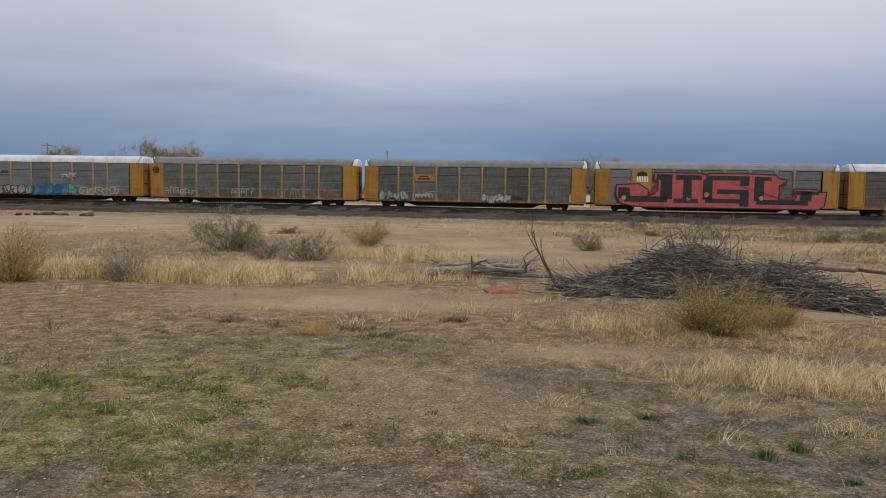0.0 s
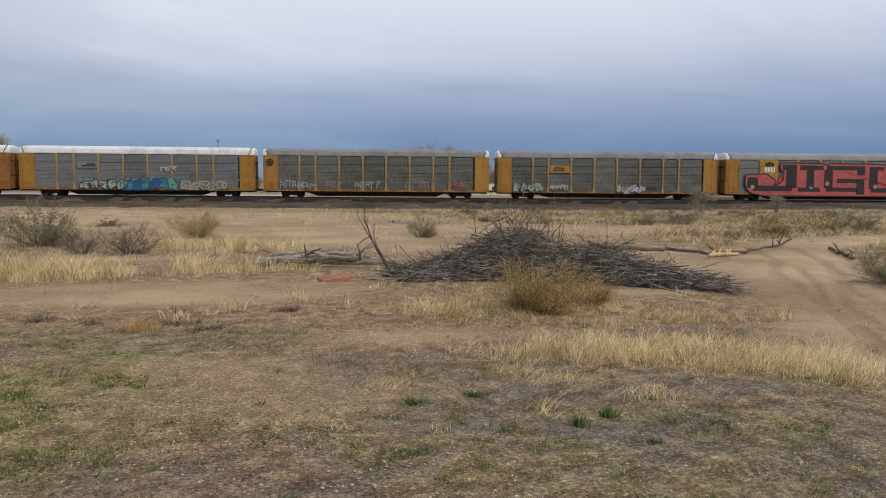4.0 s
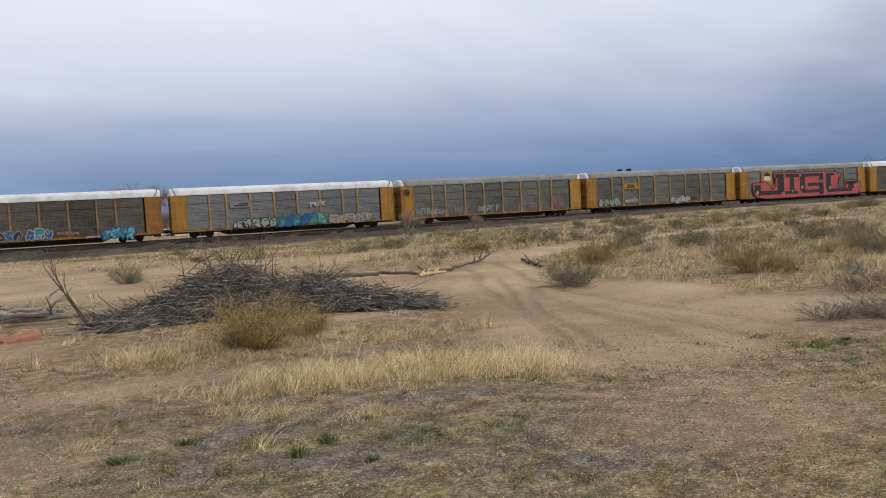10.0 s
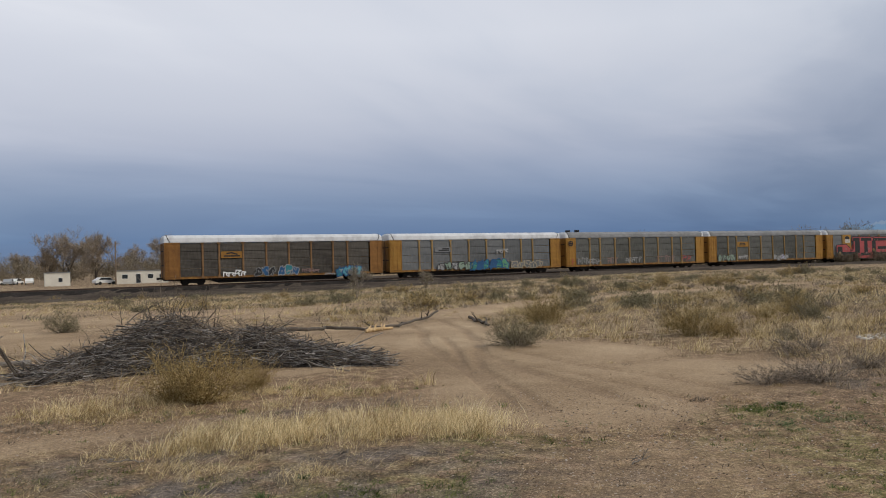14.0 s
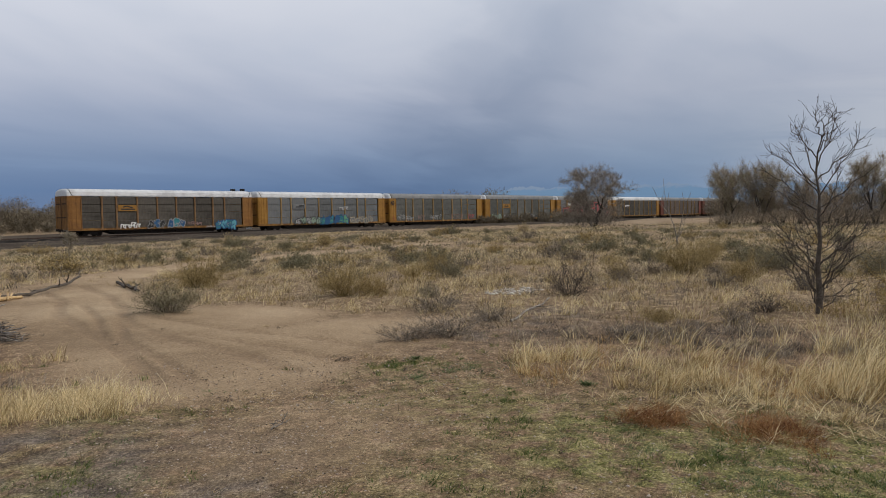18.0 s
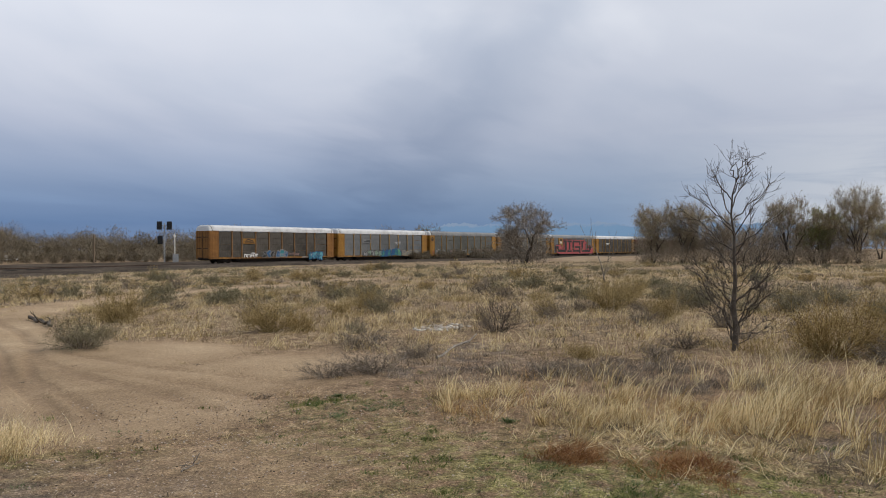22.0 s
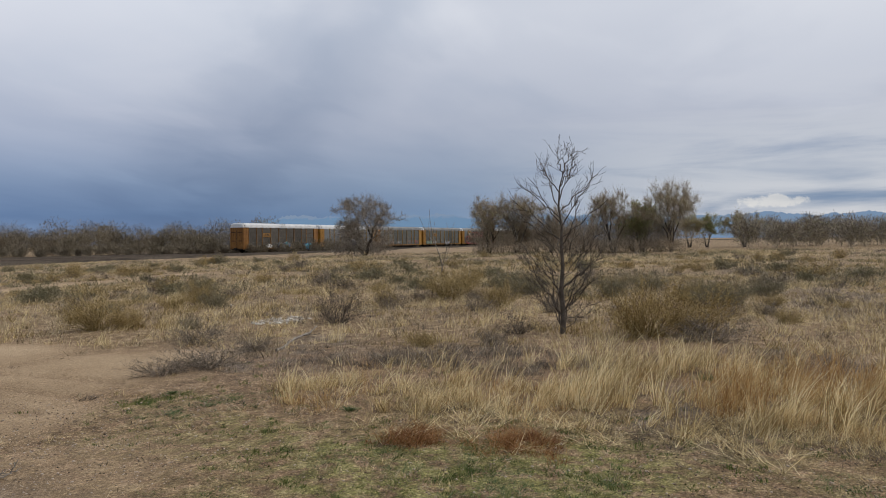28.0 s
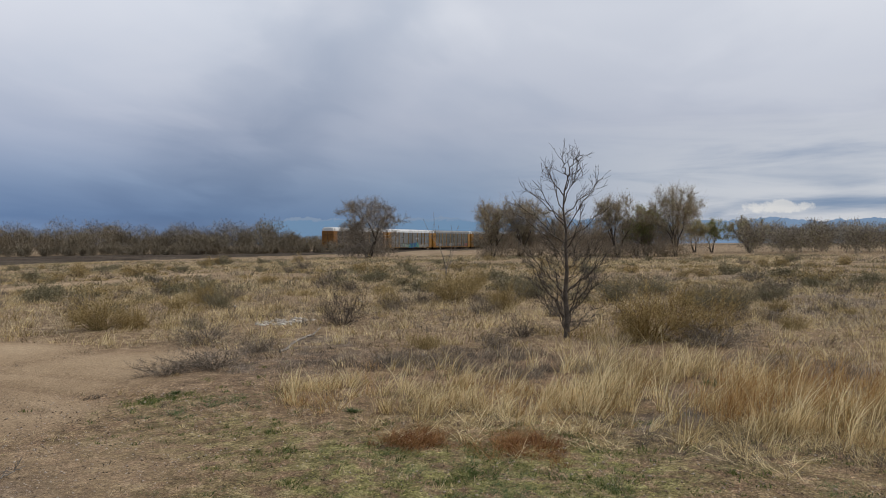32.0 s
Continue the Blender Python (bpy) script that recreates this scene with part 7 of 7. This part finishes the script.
def young_tree():
    """The bare young tree in the grass: a slim stem, long upswept limbs with crooked forked shoots."""
    rng = np.random.default_rng(19)
    ob = new("young_tree")
    ob.matrix_basis = pose(13.4, 1.03, -0.03) @ Matrix.Diagonal((1, 1, 0.955, 1))
    tagged(ob, "bare young tree with upswept forked limbs in tall grass", "tree")
    stem, shoots = [], []
    way = np.array([(0, 0, 0), (0.01, -0.01, 0.4), (-0.01, 0.02, 0.8), (0.0, -0.01, 1.2), (0.02, 0.01, 1.6), (0.0, 0.0, 1.95), (0.02, 0.05, 2.3), (0.02, 0.03, 2.65), (0.03, -0.05, 2.95)])
    run(way[:5], 0.052, 0.026, stem)
    run(way[4:], 0.026, 0.008, stem)

    def limb(z, ys, xs, rise, r, forks):
        a = np.array([np.interp(z, way[:, 2], way[:, k]) for k in range(3)])
        b = a + (xs * 1.2, ys * 1.2, rise * 0.92)
        p = curve(a, a + (xs * 0.62, ys * 0.62, rise * 0.42), b, 8)
        p[1:] += rng.normal(size=(8, 3)) * 0.022
        own = []
        run(p, r, 0.004, own)
        part("limb", limbs_mesh("limb", own, 5, 0.0032), BARK, ob)
        for _ in range(forks):
            j = rng.integers(2, 8)
            d = p[j] - p[j - 1]
            d /= np.linalg.norm(d)
            grow(rng, p[j], d + rng.normal(size=3) * 0.5 + (0, 0, 0.22), rng.uniform(0.10, 0.27), 0.005, 1, shoots, 0.6, 0.10, (1, 3), 0.7, 0.15)

    # crown: height on the stem, sideways reach (y, x), rise, thickness, forks
    for z, ys, xs, rise in ((1.7, 0.72, 0.1, 0.85), (1.75, -0.66, 0.2, 0.75), (1.95, 0.40, -0.4, 0.95), (1.95, -0.45, -0.3, 0.9), (2.1, 0.62, 0.25, 0.7), (2.2, -0.52, 0.2, 0.75), (2.3, 0.25, 0.3, 0.9),
                            (2.4, -0.25, -0.3, 0.85), (2.55, 0.32, -0.1, 0.62), (2.65, -0.25, 0.15, 0.62), (2.85, 0.12, 0.1, 0.5), (2.9, -0.14, 0.0, 0.48), (1.55, 0.35, 0.6, 0.7), (1.6, -0.3, -0.55, 0.7)):
        limb(z, ys, xs, rise, 0.0115, 9)
    for z, ys, xs, rise in ((0.12, 0.20, 0.05, 1.15), (0.2, -0.24, 0.1, 1.25), (0.35, 0.5, -0.1, 1.1), (0.45, -0.46, 0.1, 1.0), (0.6, 0.3, 0.3, 1.0), (0.8, -0.6, -0.1, 0.8)):
        limb(z, ys, xs, rise, 0.017, 10)
    for k in range(26):
        z = 0.12 + 1.35 * (k + rng.random()) / 26
        side = 1 if k % 2 else -1
        reach = rng.uniform(0.40, 0.86) * (1.0 if z < 1.0 else 0.8)
        limb(z, side * reach * rng.uniform(0.45, 1), rng.uniform(-0.6, 0.6) * reach, reach * rng.uniform(0.6, 1.3), 0.008, 6)
    part("stem", limbs_mesh("stem", stem, 9), BARK, ob)
    tagged(part("limb_crown", limbs_mesh("limb_crown", shoots, 3, 0.0026), BARK, ob), kind="stuff")
    return ob


young_tree()
tree("spreading_tree", 92.6, 31.6, 7.5, 12.4, 5, "bare spreading grey tree before the railway", 2, 6, 7, TRUNKWOOD, GREYWOOD, None, 0, 0.1, 0.24, 0.011, 0.66, 0.03, 0.17, 0.05)
for tx, ty, th, tw, seed, leafy, green, trunks, lab in ((90.3, 15.5, 6.6, 5.4, 6, 900, BUD, 3, "budding roundish tree at the thicket"), (90.0, 12.2, 6.9, 5.2, 7, 900, BUD, 3, "budding roundish tree at the thicket"),
                                     (92.0, 8.5, 5.6, 4.6, 8, 0, BUD, 2, "bare twiggy tree at the thicket"), (96.0, 5.0, 4.4, 4.0, 12, 0, BUD, 2, "bare twiggy tree at the thicket"),
                                     (89.6, 1.2, 7.1, 5.6, 9, 500, BUD, 3, "tall budding tree with dark slim trunks"), (91.0, -2.0, 5.9, 4.4, 10, 4200, LEAFING, 3, "leafing green tree beside taller ones"), (89.4, -5.0, 7.9, 6.0, 11, 1600, BUD, 3, "tall budding tree with dark slim trunks"),
                                     (95.0, -1.0, 4.6, 4.0, 13, 0, BUD, 2, "bare twiggy tree at the thicket"), (96.0, 10.5, 4.4, 4.0, 21, 0, BUD, 2, "bare twiggy tree at the thicket"),
                                     (119.0, -9.4, 5.2, 4.2, 14, 2600, BUD, 2, "small leafing tree at the field edge"), (120.2, -11.9, 5.0, 5.2, 15, 3400, LEAFING, 2, "small leafing tree at the field edge"), (119.3, -16.9, 5.2, 5.2, 16, 2600, BUD, 3, "round leafing tree at the field edge")):
    tree("field_tree", tx, ty, th, tw * 1.16, seed, lab, trunks, 5, 6, TRUNKWOOD, HAZEWOOD, green, 700 + leafy * 3, 0.06, 0.13, 0.012, 0.48, 0.05, 0.2, 0.065)


def woods(name, spots, seed, label, mat, leaf_mat, per=420, size=1.0, thin=0.03, fleck=0.13):
    """A wood far off: dark trunks and rounded crowns of fine crossing twigs, one mass."""
    rng = np.random.default_rng(seed)
    at, way, p0, p1, fl = [], [], [], [], []
    for x, y, h, w in spots:
        z = gz(x, y)
        d = rng.normal(size=(per, 3))
        d /= np.linalg.norm(d, axis=1, keepdims=True)
        r = rng.random((per, 1)) ** 0.45
        lobe = 1 + 0.16 * np.sin(4 * np.arctan2(d[:, 1:2], d[:, 0:1]) + x)
        c = np.array([x, y, z + h * 0.52]) + d * r * lobe * (w / 2, w / 2, h * 0.46)
        c[:, 2] = np.maximum(c[:, 2], z + 0.05)
        at.append(c)
        way.append((d * (0.5, 0.5, 0.4) + rng.normal(size=(per, 3)) * 0.5 + (0, 0, 0.45)) * size * rng.uniform(0.3, 1.2, (per, 1)))
        k = rng.integers(2, 5)
        b = np.stack([x + rng.normal(size=k) * w * 0.15, y + rng.normal(size=k) * w * 0.15, np.full(k, z - 0.2)], 1)
        p0.append(b)
        p1.append(b + np.stack([rng.normal(size=k) * w * 0.15, rng.normal(size=k) * w * 0.15, np.full(k, h * 0.7)], 1))
        fl.append(c[rng.integers(0, per, per // 2)] + rng.normal(size=(per // 2, 3)) * 0.3)
    v1, f1 = slivers(np.concatenate(at), np.concatenate(way), thin, rng)
    p0, p1 = np.concatenate(p0), np.concatenate(p1)
    ob = new(name, mesh_np(name, *stack((v1, f1), tubes(p0, p1, np.full(len(p0), 0.08 * size), np.full(len(p0), 0.03 * size), 3))))
    ob.data.materials.append(mat)
    tagged(ob, label, "woods", kind="stuff")
    c = np.concatenate(fl)
    v, f = flakes(c, rng.uniform(0.5, 1.2, len(c)) * size * fleck, rng, 0.5)
    ob2 = new(name, mesh_np(name, v, f))
    ob2.data.materials.append(leaf_mat)
    return tagged(ob2, label, "woods", kind="stuff")


def wood_row(a0, a1, d0, d1, step, h0, h1, seed):
    """Places along an arc (degrees clockwise from +y) at a range of distances."""
    rng = np.random.default_rng(seed)
    out = []
    for a in np.arange(a0, a1, step):
        for _ in range(3):
            d = rng.uniform(d0, d1)
            b = radians(a + rng.uniform(-0.5, 0.5) * step)
            h = rng.uniform(h0, h1)
            out.append((d * math.sin(b), d * math.cos(b), h, h * rng.uniform(0.7, 1.1)))
    return out


woods("far_woods", wood_row(17, 66, 165, 235, 0.75, 3.8, 8.3, 1), 201, "bare brown woods far behind the railway", WOODBROWN, WOODBROWN, 1900, 0.33, 0.05, 0.26)
woods("far_woods", wood_row(17, 72, 158, 172, 0.7, 1.2, 2.9, 11), 211, "low brown brush under the far woods", WOODBROWN, WOODBROWN, 420, 0.4, 0.04, 0.2)
woods("far_woods", wood_row(2, 17, 215, 285, 0.9, 5.0, 8.5, 6), 206, "bare brown woods far behind the railway", WOODBROWN, WOODBROWN, 1100, 0.55, 0.045, 0.2)
woods("far_woods", wood_row(64, 84, 250, 280, 0.8, 3.0, 5.2, 12), 212, "bare brown woods far behind the railway", WOODBROWN, WOODBROWN, 700, 0.5, 0.05, 0.2)
woods("far_woods", wood_row(64, 82, 310, 360, 0.9, 4.5, 6.5, 2), 202, "bare brown woods far behind the railway", WOODBROWN, WOODBROWN, 700, 0.6, 0.065, 0.2)
woods("field_woods", wood_row(98.5, 112, 112, 135, 1.1, 3.0, 5.0, 3), 203, "budding thicket at the edge of the field", GREYWOOD, BUD, 1500, 0.42, 0.032, 0.15)
woods("thicket", [(91 + i % 3, 16.5 - i * 1.0, (4.2 if i < 5 else 3.0) + (i * 7 % 5) * 0.4, 3.4) for i in range(23)], 204, "brown undergrowth between the trees", HAZEWOOD, HAZEWOOD, 950, 0.46, 0.018, 0.08)
woods("thicket", [(87.6 + i % 2, 15.5 - i * 1.05, 1.2 + (i * 5 % 4) * 0.25, 2.4) for i in range(21)], 208, "low brown brush before the trees", HAZEWOOD, OLIVE, 460, 0.4, 0.018, 0.08)
woods("thicket", [(91.5 + (i % 3), 34.5 - i * 0.8, 1.3 + (i * 5 % 4) * 0.3, 2.2) for i in range(8)], 209, "dark brush round the foot of the spreading tree", GREYWOOD, GREYWOOD, 520, 0.42, 0.018, 0.08)
woods("thicket", [(112 + 3 * (i % 4), 8 - i * 2.2, 2.4 + (i * 7 % 5) * 0.3, 4.0) for i in range(9)], 207, "brown undergrowth behind the trees", HAZEWOOD, HAZEWOOD, 600, 0.5, 0.022, 0.10)
woods("far_woods", wood_row(-40, 18, 300, 330, 2.0, 3.0, 4.6, 4), 205, "low bare woods far behind the railway", WOODBROWN, WOODBROWN, 200, 1.8, 0.07)
for tx, ty, th, seed, leaf in ((-67.0, 177.7, 13.3, 31, None), (-57.3, 181.1, 12.6, 32, BUD), (-84.0, 170.4, 11.2, 33, LEAFING), (34.0, 186, 12.0, 40, None), (40.0, 188, 11.4, 43, None), (30.7, 187.5, 8.8, 41, None), (54.0, 184, 10.4, 42, None), (52, 262, 12.0, 34, None), (66, 255, 10.5, 35, None), (36, 275, 9.0, 36, None), (84, 235, 9.5, 37, None), (150, 210, 9.5, 38, None)):
    tree("far_tree", tx, ty, th, th * (1.25 if tx < 0 else 0.95), seed, "bare spreading tree behind the railway" if leaf is None else "leafing tree behind the railway", 2, 5, 8, TRUNKWOOD, HAZEWOOD, leaf, 3500, 0.2, 0.26, 0.024, 0.55, 0.06, 0.2, 0.06)


def dead_sapling():
    rng = np.random.default_rng(77)
    ob = new("dead_sapling")
    ob.matrix_basis = pose(37.0, 8.6, gz(37, 8.6))
    tagged(ob, "leaning bleached dead sapling on the prairie", "tree")
    o = []
    grow(rng, (0, 0, 0), (0, 0.28, 1), 1.5, 0.04, 2, o, 0.5, 0.15, (1, 2), 0.7, 0.08)
    grow(rng, (0, 0.1, 0), (0, -0.3, 1), 1.2, 0.03, 2, o, 0.5, 0.15, (1, 2), 0.7, 0.1)
    part("stem", limbs_mesh("stem", o, 5, 0.008), DEADWOOD, ob)


dead_sapling()
for tx, ty, th, seed in ((22.4, 39.6, 2.0, 51), (28.3, 41.2, 1.6, 52)):
    tree("sapling", tx, ty, th, th * 0.9, seed, "thin pale budding sapling among prairie shrubs", 2, 4, 9, GREYWOOD, GREYWOOD, SAGE, 1200, 0.03, 0.03, 0.005, 0.45, 0.10, 0.22, 0.08)


# ---- signal, poles, far buildings, mountains ----
def signal_mast(x, y, z0, top):
    ob = new("railway_signal")
    ob.matrix_basis = pose(x, y, z0, 0, 0, -45)
    tagged(ob, "railway signal mast with dark triple heads", "signal")
    part("mast", rod(bmesh.new(), (0, 0, 0), (0, 0, top), 0.09, 10), GALV, ob)
    part("platform", boxes((-1.0, 1.0, -0.35, 0.35, top - 1.7, top - 1.62)), GALV, ob)
    b = bmesh.new()
    for i in range(14):
        rod(b, (-0.2, 0.35, 0.4 + i * 0.38), (0.2, 0.35, 0.4 + i * 0.38), 0.015, 5)
    rod(b, (-0.2, 0.35, 0.1), (-0.2, 0.35, top - 1.6), 0.02, 5)
    rod(b, (0.2, 0.35, 0.1), (0.2, 0.35, top - 1.6), 0.02, 5)
    part("ladder", b, GALV, ob)
    for hx, hz in ((-0.85, top - 0.5), (0.85, top - 0.5), (-0.75, top - 3.1)):
        head = part("signal_head", boxes((hx - 0.45, hx + 0.45, -0.12, 0.0, hz - 0.75, hz + 0.75), bevel=0.03), BLACK, ob)
        hood = bmesh.new()
        for k in (-0.42, 0.0, 0.42):
            rod(hood, (hx, -0.12, hz + k), (hx, -0.42, hz + k), 0.16, 10)
        part("hoods", hood, BLACK, head)
        part("bracket", boxes((min(hx, 0), max(hx, 0), -0.04, 0.04, hz - 0.05, hz + 0.05)), GALV, ob)
    part("cabinet", boxes((1.4, 2.4, -0.5, 0.5, -0.2, 1.5)), GALV, ob, "grey steel cabinet")
    return ob


signal_mast(107.5, 105.6, -0.3, 7.2)


def utility_pole(x, y, h, arm=True, turn=0, mat=POLEWOOD):
    ob = new("utility_pole")
    ob.matrix_basis = pose(x, y, gz(x, y) - 0.1, 0, 0, turn)
    tagged(ob, "weathered wooden utility pole" + (" with crossarm" if arm else ""), "pole")
    part("pole", rod(bmesh.new(), (0, 0, 0), (0, 0, h), 0.16, 8, 0.11), mat, ob)
    if arm:
        part("crossarm", boxes((-1.1, 1.1, -0.06, 0.06, h - 0.55, h - 0.42)), mat, ob)
        for k in (-0.95, 0.5, 0.95):
            part("insulator", rod(bmesh.new(), (k, 0, h - 0.42), (k, 0, h - 0.25), 0.06, 6), GALV, ob)
    return ob


utility_pole(112.0, 107.5, 5.6, True, 30, CREAM)
utility_pole(101.0, 116.0, 5.4, False)
utility_pole(88.0, 128.0, 5.6, True, 20)
utility_pole(38.2, 162.0, 8.6, True, 15)
utility_pole(-14.2, 189.5, 12.4, True, 70)
utility_pole(-86.1, 169.4, 11.8, True, 40)
utility_pole(8.0, 200.0, 9.0, True, 10)


def white_building(x, y, w, d, h, turn, label, openings):
    ob = new("white_building")
    ob.matrix_basis = pose(x, y, gz(x, y) - 0.05, 0, 0, turn)
    tagged(ob, label, "building")
    part("wall", boxes((-w / 2, w / 2, -d / 2, d / 2, 0, h), bevel=0.03), CREAM, ob)
    part("roof", boxes((-w / 2 - 0.15, w / 2 + 0.15, -d / 2 - 0.15, d / 2 + 0.15, h, h + 0.14)), ROOF_GREY, ob)
    for a, b, c, e in openings:
        win = part("window", boxes((a, b, -d / 2 - 0.03, -d / 2 + 0.05, c, e)), WINDOWDARK, ob)
        part("frame", boxes((a - 0.08, b + 0.08, -d / 2 - 0.05, -d / 2, c - 0.08, c), (a - 0.08, b + 0.08, -d / 2 - 0.05, -d / 2, e, e + 0.08)), WHITE, win)
    return ob


white_building(29.4, 172, 4.6, 4.0, 2.7, -8, "small cream flat-roofed building behind the railway", [(0.2, 0.9, 0.9, 1.7)])
white_building(43.8, 164, 9.8, 3.2, 2.6, -14, "long white trailer home behind the railway", [(-3.8, -2.8, 1.1, 1.9), (-1.2, -0.4, 0.2, 2.0), (1.0, 2.0, 1.1, 1.9), (3.2, 4.0, 1.1, 1.9)])
white_building(132, 138, 4.4, 3.0, 1.9, -44, "low pale shed among trees behind the railway", [(-1.0, 0.2, 0.9, 1.7)])


def parked_car(x, y, turn, paint, label):
    ob = new("parked_car")
    ob.matrix_basis = pose(x, y, gz(x, y), 0, 0, turn)
    tagged(ob, label, "car", "vehicles behind the railway")
    b = bmesh.new()
    prism(b, [(-2.2, 0.35), (2.2, 0.35), (2.25, 0.75), (1.35, 0.9), (0.8, 1.45), (-1.2, 1.5), (-1.9, 1.0), (-2.2, 0.9)], "y", -0.88, 0.88)
    body = part("body", b, paint, ob)
    g = bmesh.new()
    prism(g, [(1.2, 0.95), (0.75, 1.38), (-1.1, 1.42), (-1.6, 1.0)], "y", -0.9, 0.9)
    part("windows", g, WINDOWDARK, body)
    for wx in (-1.35, 1.35):
        for wy in (-0.85, 0.85):
            part("wheel", rod(bmesh.new(), (wx, wy - 0.1, 0.33), (wx, wy + 0.1, 0.33), 0.33, 12), BLACK, ob)
    return ob


for cx, cy, ct, pm, lab in ((16, 214, 70, WHITE, "white car parked behind the railway"), (18.6, 221, 50, GALV, "silver car parked behind the railway"), (21.0, 213, 85, WHITE, "white car parked behind the railway"),
                            (23.4, 218, 40, WHITE, "white car parked behind the railway"), (25.6, 211, 75, GALV, "silver car parked behind the railway"), (27.8, 216, 60, WHITE, "white car parked behind the railway"),
                            (30.2, 212, 80, WHITE, "white car parked behind the railway"), (9, 226, 60, WHITE, "white car parked behind the railway"), (12.4, 220, 30, DARKSTEEL, "dark car parked behind the railway"), (37.5, 168, 12, WHITE, "white pickup beside the trailer home"), (120, 164, 30, WHITE, "white car parked among trees"),
                            (150, 172, -10, WHITE, "white car parked among trees"), (171, 160, 20, GALV, "silver car parked among trees")):
    parked_car(cx, cy, ct, pm, lab)


def dirt_mound(x, y, w, d, h, turn):
    bm = bmesh.new()
    n = 26
    rows = []
    for i in range(n):
        row = []
        for j in range(n):
            u, v = -1 + 2 * i / (n - 1), -1 + 2 * j / (n - 1)
            r = math.hypot(u, v)
            z = h * max(0, 1 - r * r) ** 1.3 * (1 + 0.25 * noise.noise((u * 3 + x, v * 3, 0))) - 0.1
            row.append(bm.verts.new((u * w / 2, v * d / 2, z)))
        rows.append(row)
    for a, b in zip(rows, rows[1:]):
        for j in range(n - 1):
            bm.faces.new((a[j], b[j], b[j + 1], a[j + 1]))
    me = bpy.data.meshes.new("dirt_mound")
    bm.to_mesh(me)
    bm.free()
    me.materials.append(SOIL)
    ob = new("dirt_mound", me)
    ob.matrix_basis = pose(x, y, gz(x, y), 0, 0, turn)
    return tagged(ob, "low bare mound of tan soil by the railway", "mound")


dirt_mound(108, 27, 5, 18, 0.7, 5)


def mountains(seed, a0, a1, d, tall, name, col, snow):
    """A far range along an arc, its ridge broken at several scales."""
    rng = np.random.default_rng(seed)
    a = np.radians(np.linspace(a0, a1, 240))
    x, y = d * np.sin(a), d * np.cos(a)
    k = np.linspace(0, 1, 240)
    ridge = 0.80 + 0.05 * np.sin(k * 21 + seed) + 0.035 * np.sin(k * 47 + 1) + 0.025 * np.sin(k * 113) + 0.02 * rng.normal(size=240)
    ridge *= smooth(0, 0.06, k) * smooth(0, 0.06, 1 - k)
    v, f = [], []
    levels = 8
    for j in range(levels):
        u = j / (levels - 1)
        off = rng.normal(size=240) * 22 * (0 < j < levels - 1)
        v.append(np.stack([x * (1 + 0.10 * u) + off, y * (1 + 0.10 * u) + off, -5 + (tall * ridge + 5) * u ** 0.9], 1))
    v = np.concatenate(v)
    for j in range(levels - 1):
        i = np.arange(239)
        f.append(np.stack([j * 240 + i, j * 240 + i + 1, (j + 1) * 240 + i + 1, (j + 1) * 240 + i], 1))
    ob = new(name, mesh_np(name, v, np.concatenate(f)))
    m = bpy.data.materials.new("glowing_haze_mountain")
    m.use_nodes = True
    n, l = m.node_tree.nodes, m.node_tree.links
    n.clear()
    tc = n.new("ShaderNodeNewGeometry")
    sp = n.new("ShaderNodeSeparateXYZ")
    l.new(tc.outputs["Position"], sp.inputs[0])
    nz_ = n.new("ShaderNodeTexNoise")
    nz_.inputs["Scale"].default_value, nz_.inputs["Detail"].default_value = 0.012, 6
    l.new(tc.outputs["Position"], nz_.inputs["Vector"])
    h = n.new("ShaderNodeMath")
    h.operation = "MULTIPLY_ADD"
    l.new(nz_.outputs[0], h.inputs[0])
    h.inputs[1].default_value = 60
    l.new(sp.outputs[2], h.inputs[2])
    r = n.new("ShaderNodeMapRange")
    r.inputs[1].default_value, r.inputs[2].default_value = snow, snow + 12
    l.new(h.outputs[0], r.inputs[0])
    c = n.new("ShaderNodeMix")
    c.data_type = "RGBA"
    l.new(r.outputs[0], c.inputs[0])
    # distance haze is put into both colours, which the mesh emits unlit
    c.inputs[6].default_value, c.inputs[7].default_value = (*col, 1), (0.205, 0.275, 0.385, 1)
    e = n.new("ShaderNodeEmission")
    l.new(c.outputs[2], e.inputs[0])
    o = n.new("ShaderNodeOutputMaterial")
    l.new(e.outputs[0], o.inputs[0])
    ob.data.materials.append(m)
    return tagged(ob, "distant mountain range painted in glowing blue haze, with snowy tops", "mountains", kind="structure")


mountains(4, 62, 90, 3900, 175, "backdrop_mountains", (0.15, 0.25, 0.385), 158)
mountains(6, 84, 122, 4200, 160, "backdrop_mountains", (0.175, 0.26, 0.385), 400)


# ---- what moves ----
def motions():
    for k, car in CARS.items():
        walk(car, [(t, car_pose(k, t)) for t in range(0, 33)])
    # wheels roll on the rails
    steps = [32 * i / 500 for i in range(501)]
    turns = [math.degrees(travel(t) / 0.42) for t in steps]
    for wset, x, way in WHEELSETS:
        walk(wset, [(t, pose(x, 0, 0.42, 0, way * a, 0)) for t, a in zip(steps, turns)])


motions()
